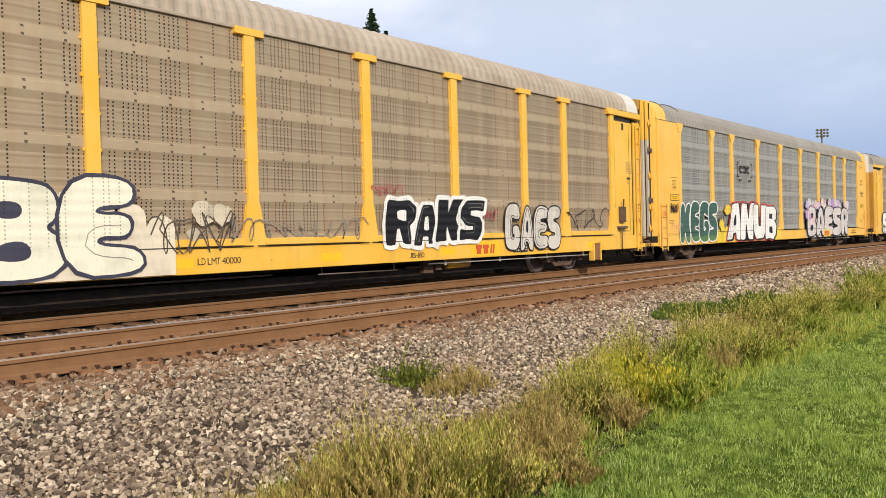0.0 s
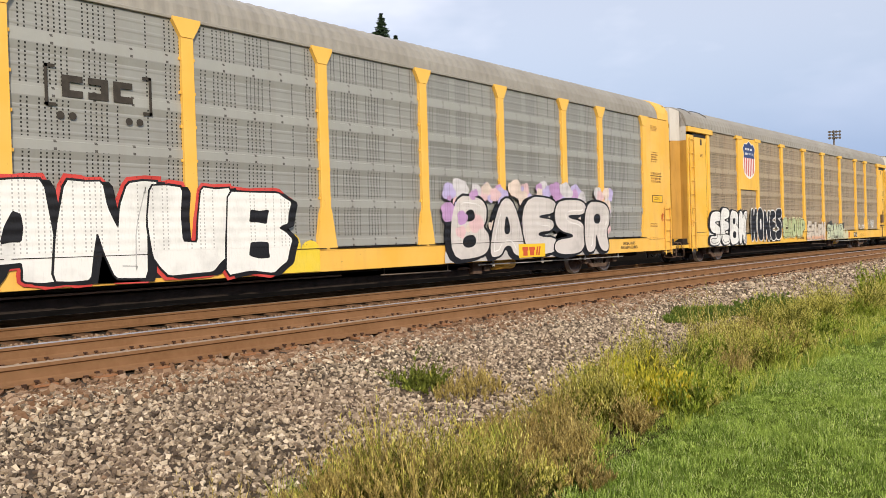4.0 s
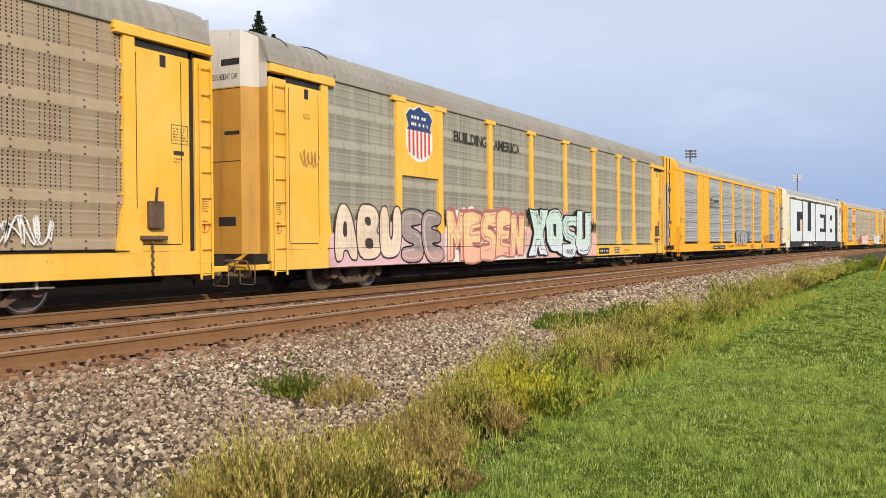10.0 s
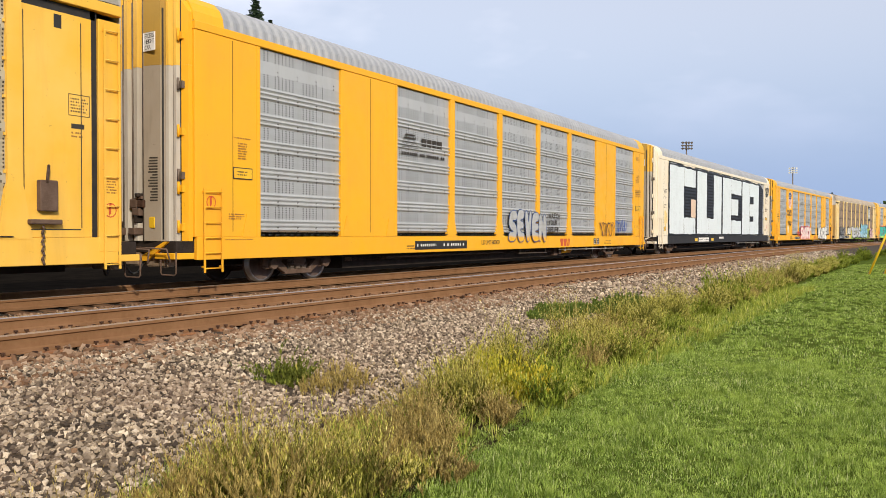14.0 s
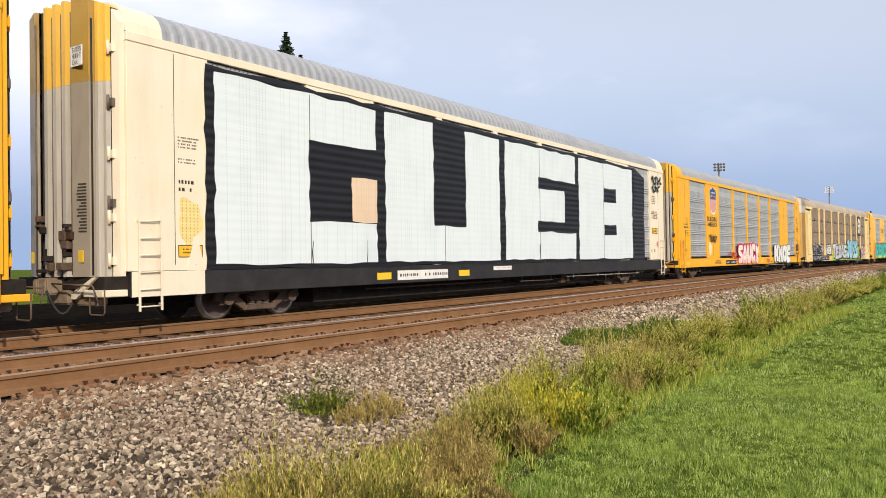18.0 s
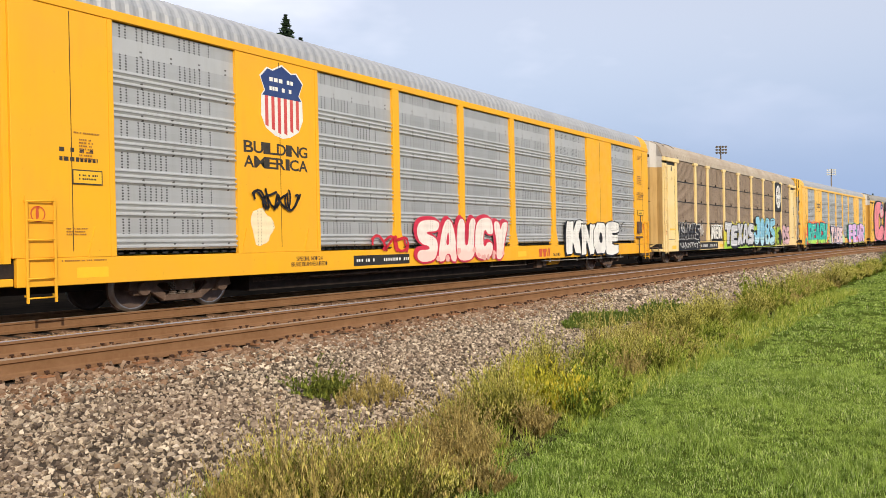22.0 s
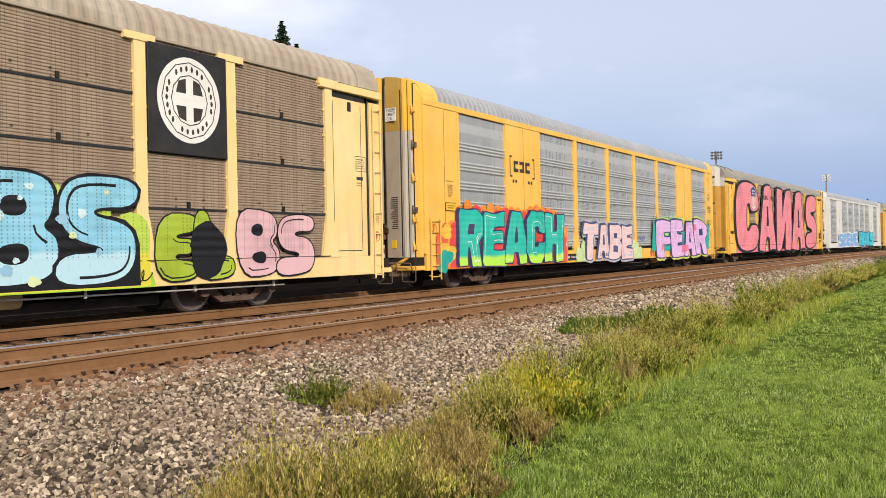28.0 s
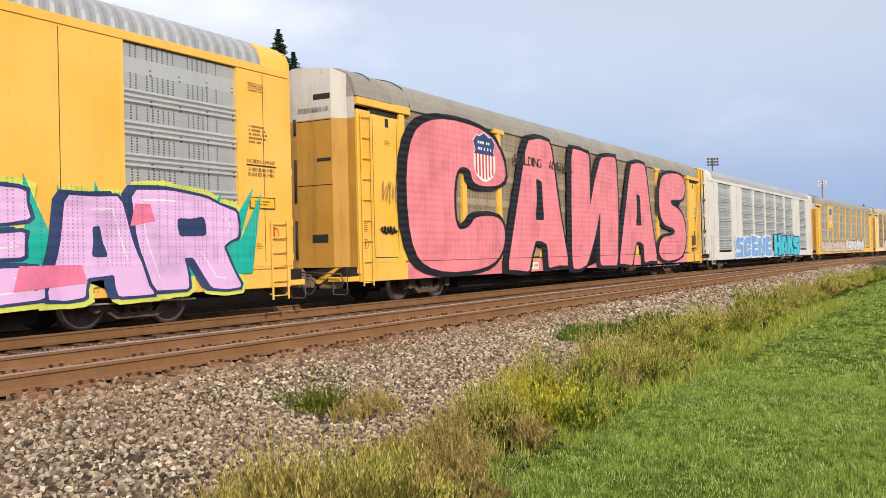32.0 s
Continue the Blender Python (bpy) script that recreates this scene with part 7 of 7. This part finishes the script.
FERN = leaf_material("yellowing fern leaves", [(0.0, (0.20, 0.24, 0.02)), (0.5, (0.56, 0.50, 0.05)), (1.0, (0.78, 0.60, 0.07))], (0.30, 0.32, 0.04))


def blade_arrays(rng, base, height, width, lean, turn):
    """Bent, tapering blades: five points and three triangles each."""
    n = len(base)
    side = np.stack([np.cos(turn), np.sin(turn), np.zeros(n)], 1) * width[:, None] / 2
    bend = np.stack([-np.sin(turn), np.cos(turn), np.zeros(n)], 1) * (lean * height)[:, None]
    up = np.zeros((n, 3))
    up[:, 2] = height
    mid = base + up * 0.55 + bend * 0.3
    tip = base + up + bend
    v = np.stack([base - side, base + side, mid + side * 0.75, mid - side * 0.75, tip], 1).reshape(-1, 3)
    f = (np.array([(0, 1, 2), (0, 2, 3), (3, 2, 4)])[None] + 5 * np.arange(n)[:, None, None]).reshape(-1, 3)
    return v, f


def grass(name, label, count, s_range, o_range, height, width, seed, mat, thin=1.0, lumpy=0.4):
    rng = np.random.default_rng(seed)
    tufts = max(1, count // 16)
    lead = rng.integers(0, tufts, count)
    grow = 1 + 0.05 * np.maximum(s_range[0] - 3, 0)
    ds, do = rng.normal(0, 0.022 * grow, count), rng.normal(0, 0.022 * grow, count)
    s = (s_range[0] + (s_range[1] - s_range[0]) * rng.random(tufts) ** thin)[lead] + ds
    o = rng.uniform(*o_range, tufts)[lead] + do
    vigour = rng.uniform(0.55, 1.5, tufts)[lead]
    x, y, _ = along(s, o)
    base = np.stack([x, y, ground_z(s, o) + 0.006], 1)
    lump = 1 + lumpy * (np.sin(s * 2.3 + 1.7 * o) * np.sin(o * 3.1 - s * 1.3) + 0.5 * np.sin(s * 5.1) * np.cos(o * 6.3))
    h = rng.uniform(*height, count) * np.clip(lump, 0.65, 1.9) * vigour
    v, f = blade_arrays(rng, base, h, rng.uniform(*width, count) * (1 + 0.05 * np.maximum(s - 6, 0)), rng.uniform(0.1, 1.1, count), np.arctan2(-ds, do) + rng.normal(0, 0.8, count))
    tagged(new(name, raw_mesh(name, v, f, [mat])), label, "grass", kind="stuff")


WEED_DARK = leaf_material("dark green leaves", [(0.0, (0.04, 0.07, 0.012)), (0.5, (0.11, 0.17, 0.03)), (1.0, (0.26, 0.32, 0.07))], (0.10, 0.14, 0.03))


WEED_STEM = leaf_material("olive weed stems", [(0.0, (0.03, 0.03, 0.010)), (0.4, (0.13, 0.13, 0.026)), (0.8, (0.38, 0.36, 0.08)), (1.0, (0.60, 0.52, 0.14))], (0.26, 0.27, 0.04), 0.3, (0.05, 0.055, 0.014))
SEED_HEAD = leaf_material("pale yellow seed heads", [(0.0, (0.30, 0.29, 0.04)), (0.5, (0.72, 0.63, 0.15)), (1.0, (0.96, 0.86, 0.36))], (0.66, 0.61, 0.12), 0.4, (0.26, 0.24, 0.05))


def edge_o(s):
    """How far the lawn reaches towards the weeds."""
    return np.interp(s, [2, 4.5, 8, 10, 16, 24], [2.35, 2.65, 3.0, 3.12, 3.5, 3.65]) + 0.08 * np.sin(s * 0.9) + 0.07 * np.sin(s * 2.3 + 1)


def weed_top(s):
    """Height of the weed belt along the line, in clumps."""
    return 0.34 + 0.10 * np.sin(s * 0.9 + 0.4) + 0.09 * np.sin(s * 2.1 + 2.0) + 0.05 * np.sin(s * 4.3)


def weeds(name, label, count, s_range, mat, seed, spike=0.6, tall=1.0, where=None, thin=1.5, size=1.0, spread=1.0, tip=None, leafy=1.0):
    """Stalks with small leaves or seed clusters along their upper part."""
    rng = np.random.default_rng(seed)
    per = 110
    bushes = max(1, count // per)
    lead = rng.integers(0, bushes, count)
    cs = s_range[0] + (s_range[1] - s_range[0]) * rng.random(bushes) ** thin
    ct = rng.random(bushes)
    wide = rng.uniform(0.05, 0.13, bushes)[lead] * size
    ds, do = rng.normal(0, 1, count), rng.normal(0, 1, count)
    s = cs[lead] + ds * wide
    reach = np.interp(s, [1, 2, 3.3, 5, 6.5, 8, 9, 10, 12, 16, 26], [3.0, 3.35, 3.85, 4.15, 4.2, 4.1, 3.95, 4.3, 4.5, 4.2, 4.3]) + 0.08 * np.sin(s * 2.9)
    t = ct[lead]
    o = np.maximum(edge_o(s) + (reach - edge_o(s)) * t + do * wide, edge_o(s))
    apart = np.minimum(np.hypot(ds, do), 2.2)
    tallness = (rng.uniform(0.5, 1.6, bushes)[lead]) * (1.12 - 0.2 * apart)
    turn = np.arctan2(-ds, do) + rng.normal(0, 0.5, count)
    lean = (0.05 + 0.30 * apart + 0.25 * rng.random(count)) * spread
    if where is not None:
        s, o, t = where(rng, count)
        tallness = np.ones(count)
        turn = rng.uniform(0, 6.28, count)
        lean = (0.06 + 0.8 * rng.random(count) ** 1.3) * spread
    x, y, _ = along(s, o)
    z = np.maximum(ground_z(s, o), np.where(o > 4.05, bed_z(o), -9)) - 0.01
    clump = np.sin(s * 6.0 + 2 * o) * np.sin(o * 7.0 - 1.5 * s) * 0.25 + 1
    h = weed_top(s) * np.interp(s, [2.0, 4.5], [0.72, 1.0]) * tall * tallness * rng.uniform(0.6, 1.15, count) * (0.55 + 0.75 * np.sin(np.pi * np.clip(t * 0.9 + 0.08, 0, 1))) * clump
    base = np.stack([x, y, z], 1)
    h = h * (1.12 - 0.5 * np.minimum(lean, 1.2))
    grow = 1 + 0.03 * np.maximum(s - 8, 0)
    v1, f1 = blade_arrays(rng, base, h, rng.uniform(0.004, 0.008, count) * grow * size, lean, turn)
    k = 34
    frac = np.sort(rng.uniform(spike * 0.45, 1.0, (count, k)), 1)
    bend = np.stack([-np.sin(turn), np.cos(turn), np.zeros(count)], 1)
    at = base[:, None] + np.stack([np.zeros((count, k)), np.zeros((count, k)), frac * h[:, None]], -1) + bend[:, None] * (lean * h)[:, None, None] * (frac ** 1.8)[..., None]
    a = rng.uniform(0, 6.28, (count, k))
    ln = (rng.uniform(0.014, 0.036, (count, k)) * (1.35 - frac * 0.7)) * grow[:, None] * size
    out = np.stack([np.cos(a), np.sin(a), rng.uniform(0.9, 3.0, (count, k))], -1) * (0.62 * ln)[..., None]
    sd = np.stack([-np.sin(a), np.cos(a), np.zeros((count, k))], -1) * (ln * rng.uniform(0.09, 0.19, (count, k)) * leafy)[..., None]
    v2 = np.stack([at, at + out * 0.5 + sd, at + out, at + out * 0.5 - sd], 2).reshape(-1, 3)
    q = np.array([(0, 1, 2), (0, 2, 3)])
    f2 = (q[None] + 4 * np.arange(count * k)[:, None, None]).reshape(-1, 3) + len(v1)
    me = raw_mesh(name, np.concatenate([v1, v2]), np.concatenate([f1, f2]), [mat, tip or mat])
    if tip is not None:
        heads = np.repeat((frac > 0.73).ravel(), 2)
        me.polygons.foreach_set("material_index", np.concatenate([np.zeros(len(f1)), heads]).astype(np.int32))
    tagged(new(name, me), label, "weeds", kind="stuff")


EDGE_GRASS = leaf_material("long yellow-green grass", [(0.0, (0.10, 0.15, 0.02)), (0.5, (0.36, 0.42, 0.06)), (0.85, (0.60, 0.60, 0.12)), (1.0, (0.72, 0.62, 0.26))], (0.28, 0.34, 0.05))
BUSH = leaf_material("dark bush leaves", [(0.0, (0.03, 0.055, 0.010)), (0.5, (0.14, 0.18, 0.028)), (1.0, (0.42, 0.46, 0.09))], (0.10, 0.11, 0.02))
def weed_soil():
    """Litter and soil under the weeds, darkened for the shade between stalks."""
    m = Nodes("weed litter darkened as shade", 0.95)
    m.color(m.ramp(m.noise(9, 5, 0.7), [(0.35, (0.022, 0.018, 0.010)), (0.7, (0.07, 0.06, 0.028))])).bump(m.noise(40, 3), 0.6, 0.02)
    ss = np.arange(0.5, 30, 0.25)
    tt = np.linspace(0, 1, 7)
    lo, hi = edge_o(ss) + 0.06 + 0.05 * np.sin(ss * 5.3), np.full(len(ss), 4.06) + 0.04 * np.sin(ss * 3.7)
    O = lo[:, None] + (hi - lo)[:, None] * tt
    S = np.broadcast_to(ss[:, None], O.shape)
    x, y, _ = along(S, O)
    v = np.stack([x, y, ground_z(S, O) + 0.012], -1).reshape(-1, 3)
    i = (np.arange(len(ss) - 1)[:, None] * 7 + np.arange(6)).ravel()
    f = np.stack([i, i + 7, i + 8, i + 1], 1)
    tagged(new("weed_soil", raw_mesh("weed_soil", v, f, [m.mat], True)), "soil and plant litter under the weeds, darkened as shade", "soil", kind="structure")


weed_soil()
grass("lawn_grass", "short mown green grass of the lawn", 300000, (2.2, 10), (-1.2, 3.0), (0.014, 0.042), (0.0028, 0.006), 21, LAWN, lumpy=0.7)
grass("lawn_grass", "short mown green grass farther along the lawn", 120000, (10, 45), (-0.8, 3.5), (0.016, 0.046), (0.005, 0.010), 22, LAWN, 1.5, 0.6)
grass("rough_grass", "longer bright green grass at the lawn's edge", 17000, (2.0, 24), (2.7, 3.9), (0.05, 0.17), (0.004, 0.008), 23, EDGE_GRASS, 1.3)
weeds("weeds", "yellow-green flowering weeds between lawn and ballast", 14000, (1.0, 40), WEED_STEM, 31, 0.5, 1.12, tip=SEED_HEAD)
weeds("weeds", "green leafy weeds between lawn and ballast", 6000, (1.0, 45), WEED_GREEN, 32, 0.2, 0.8, size=1.2, tip=EDGE_GRASS, leafy=1.3)
weeds("weeds", "dry brown weed stalks between lawn and ballast", 4200, (1.0, 30), WEED_DRY, 33, 0.5, 1.0)
weeds("dry_weeds", "dry brown weeds thick at the ballast's foot", 2200, (1.4, 5.0), WEED_DRY, 35, 0.4, 0.95, thin=1.0)
weeds("weeds", "weeds far along the railway's edge", 3000, (30, 110), WEED_GREEN, 34, 0.4, 1.1, thin=1.2, size=1.2)


def round_spot(s0, o0, rs, ro):
    def pick(rng, n):
        r, a = np.sqrt(rng.random(n)), rng.uniform(0, 6.28, n)
        return s0 + rs * r * np.cos(a), o0 + ro * r * np.sin(a), 0.5 * np.ones(n)
    return pick


weeds("leafy_bush", "small leafy green bush on the ballast", 50, (0, 1), BUSH, 41, 0.0, 0.9, round_spot(5.35, 5.15, 0.26, 0.22), size=1.4, spread=3.0, leafy=1.7)
weeds("leafy_bush", "low green plants spreading on the ballast", 260, (0, 1), WEED_DARK, 42, 0.1, 0.32, round_spot(12.3, 5.35, 1.2, 0.35), size=1.5, spread=4.0, leafy=2.2)
weeds("dead_stalks", "dead brown stalks lying by the bush", 120, (0, 1), WEED_DRY, 49, 0.3, 0.5, round_spot(5.6, 4.75, 0.45, 0.28), size=1.0)
weeds("leafy_bush", "low green plants beside the ballast slope", 260, (0, 1), WEED_DARK, 43, 0.1, 0.4, round_spot(14.3, 5.0, 1.4, 0.35), size=1.5, spread=4.0, leafy=2.2)
weeds("fern_patch", "yellowing ferns among the weeds", 170, (0, 1), FERN, 44, 0.0, 0.85, round_spot(6.5, 3.25, 0.45, 0.35), size=1.6, leafy=1.6)
weeds("tall_weeds", "taller clump of yellow-green weeds", 420, (0, 1), WEED_STEM, 45, 0.6, 1.3, round_spot(7.3, 4.0, 0.5, 0.2), tip=SEED_HEAD)
weeds("tall_weeds", "taller clump of dry weeds", 380, (0, 1), WEED_GOLD, 46, 0.5, 1.35, round_spot(9.9, 4.05, 0.8, 0.3))
weeds("tall_weeds", "tall olive clump of weeds", 520, (0, 1), WEED_STEM, 47, 0.4, 1.35, round_spot(12.8, 4.1, 1.4, 0.35), tip=SEED_HEAD)
weeds("tall_weeds", "dark green clump of weeds", 320, (0, 1), WEED_GREEN, 48, 0.2, 1.3, round_spot(18.5, 4.0, 1.6, 0.35), size=1.6, leafy=2.2)

# ---- distance ----
NEEDLES = leaf_material("dark spruce needles", [(0.0, (0.018, 0.035, 0.018)), (0.6, (0.035, 0.06, 0.03)), (1.0, (0.06, 0.085, 0.04))], (0.03, 0.05, 0.03), 0.1)
BARK = plain("grey-brown bark", (0.10, 0.07, 0.05), (0.17, 0.13, 0.10), 3, 0.9, 0, 0.6, 0.02)
LEAVES = leaf_material("far deciduous leaves", [(0.0, (0.03, 0.055, 0.02)), (0.6, (0.06, 0.09, 0.03)), (1.0, (0.10, 0.13, 0.05))], (0.05, 0.08, 0.03), 0.1)


def spruce(x, y, z, height, seed):
    tree = tagged(new("spruce_tree"), "tall dark green spruce behind the train", "tree")
    tree.matrix_basis = pose(x, y, z)
    bm = bmesh.new()
    tube(bm, (0, 0, 0), (0, 0, height * 0.98), height * 0.018, 8, 0.01)
    part("trunk", bm, BARK, tree)
    rng = np.random.default_rng(seed)
    v, f = [], []
    k = 0
    for zz in np.concatenate([np.arange(height * 0.12, height * 0.8, 0.55), np.arange(height * 0.8, height * 0.995, 0.16)]):
        reach = (height - zz) * 0.42 + 0.04
        n = 13 if zz > height * 0.8 else 12
        for a in rng.uniform(0, 6.28, n):
            ln = reach * rng.uniform(0.6, 1.15)
            d = np.array([math.cos(a), math.sin(a), 0.0])
            sd = np.array([-math.sin(a), math.cos(a), 0.0])
            m = max(3, int(ln / 0.10))
            for j in range(m):
                p = np.array([0, 0, zz]) + d * ln * (j + 0.4) / m + np.array([0, 0, -0.25 * ln * (j / m) + 0.12 * ln * (j / m) ** 2])
                w = (0.16 * (1.15 - j / m) + 0.06) * (1.0 if zz < height * 0.8 else 0.42)
                e = rng.uniform(-0.08, 0.08, 3)
                v += [p - sd * w + e, p + d * 0.14 + np.array([0, 0, 0.05]), p + sd * w - e, p - np.array([0, 0, 0.11])]
                f.append((k, k + 1, k + 2, k + 3))
                k += 4
    part("crown", raw_mesh("crown", np.array(v), np.array(f), [NEEDLES]), None, tree)


spruce(41.6, 43.25, -1.0, 19.9, 3)
spruce(42.5, 42.6, -1.0, 18.2, 4)
spruce(232.0, 22.6, -1.0, 13.4, 5)


def light_tower(x, y, z, top, face, bright):
    """A sports-field mast with rows of floodlights."""
    mast = tagged(new("floodlight_mast"), "tall steel floodlight mast beyond the train", "light mast", "floodlight masts")
    mast.matrix_basis = pose(x, y, z, 0, 0, face)
    h = top - z
    bm = bmesh.new()
    tube(bm, (0, 0, 0), (0, 0, h), 0.28, 10, 0.14)
    part("pole", bm, "spring", mast)
    for r in range(3):
        zz = h - 0.25 - r * 0.62
        bm = bmesh.new()
        box(bm, -1.15, 1.15, -0.08, 0.08, zz - 0.05, zz + 0.05)
        part("crossarm", bm, "spring", mast)
        for k in range(4):
            bm = bmesh.new()
            cx = -0.95 + k * 0.63
            tube(bm, (cx, -0.15, zz + 0.05), (cx, -0.55, zz - 0.1), 0.12, 12, 0.26)
            # Heads white on the sun-facing mast, dark on the other: light put into colour.
            part("floodlight", bm, "white" if bright else "spring", mast)


light_tower(168.0, 44.6, -1.0, 20.9, -60, False)
light_tower(236.0, 33.0, -1.0, 19.9, -75, True)


def far_woods():
    rng = np.random.default_rng(9)
    v, f = [], []
    k = 0
    for i in range(70):
        cx, cy = rng.uniform(380, 520), rng.uniform(4, 75)
        hh = rng.uniform(18, 26) * (0.75 + 0.25 * math.sin(cy * 0.12 + 1))
        for j in range(130):
            d = rng.normal(size=3)
            d /= np.linalg.norm(d)
            p = np.array([cx, cy, hh * 0.62]) + d * np.array([4.5, 4.5, hh * 0.36]) * rng.uniform(0.7, 1.05)
            a, b = rng.normal(size=3), rng.normal(size=3)
            a, b = a / np.linalg.norm(a) * 0.8, b / np.linalg.norm(b) * 0.8
            v += [p - a, p - b, p + a, p + b]
            f.append((k, k + 1, k + 2, k + 3))
            k += 4
    tagged(new("far_woods", raw_mesh("far_woods", np.array(v), np.array(f), [LEAVES])), "wooded hill in the far distance", "woods", kind="stuff")


far_woods()


def guy_guard(x, y):
    """A yellow guard sleeve on an anchor wire beside the lawn."""
    guard = tagged(new("guy_wire_guard"), "slanted yellow guard on an anchor wire in the grass", "wire guard", "guy wire guards")
    guard.matrix_basis = pose(x, y, GROUND_Z)
    bm = bmesh.new()
    tube(bm, (0, 0.02, -0.1), (0.02, -0.92, 2.5), 0.04, 8)
    part("sleeve", bm, "label_yellow", guard)
    bm = bmesh.new()
    tube(bm, (0, 0.07, -0.25), (0, 0.0, 0.1), 0.02, 6)
    part("anchor_rod", bm, "spring", guard)


guy_guard(33.9, 2.0)
guy_guard(34.3, 1.5)


# ---- motion of the train ----
STEPS = [0, 3.39, 6.76, 10.45, 13.88, 17.13, 20.72, 24.45, 28.03, 31.6, 35.17, 38.74, 42.62, 46.35, 50.05, 53.55, 57.36, 61.33, 65.15, 68.78, 72.63, 76.53,
         80.67, 84.6, 88.28, 92.21, 96.4, 100.23, 104.18, 108.12, 112.07, 116.01, 119.94, 123.92, 127.67, 131.61, 135.85, 139.88, 143.6, 147.59, 151.54,
         155.78, 159.8, 163.5, 167.54, 171.58, 175.84, 179.81, 183.6, 187.63, 191.88, 195.86, 199.88, 203.89, 207.91, 211.92, 215.96, 219.7, 223.72, 227.78,
         232.15, 236.28, 239.97, 244.05, 248.12]


def progress(t):
    """Metres the train has moved by t seconds."""
    return float(np.interp(t, np.arange(len(STEPS)) * 0.5, STEPS))


def car_pose(s):
    """A car whose front end is at s stands on the line with its two trucks."""
    xa, ya, _ = along(s + TRUCKS[0], TRAIN_MID)
    xb, yb, _ = along(s + TRUCKS[1], TRAIN_MID)
    d = Vector((xb - xa, yb - ya, 0)).normalized()
    a = Vector((xa, ya, TRAIN_RAIL_Z)) - d * TRUCKS[0]
    return pose(a.x, a.y, a.z, 0, 0, math.degrees(math.atan2(d.y, d.x)))


def motions():
    for car, front in CARS:
        walk(car, [(i * 0.5, car_pose(front - u)) for i, u in enumerate(STEPS)])
    turns = [(2 * k / FPS, -math.degrees(progress(2 * k / FPS)) / WHEEL_R) for k in range(481)]
    for wheelset, x, z in WHEELSETS:
        walk(wheelset, [(t, pose(x, 0, z, 0, a % 360, 0)) for t, a in turns])


motions()
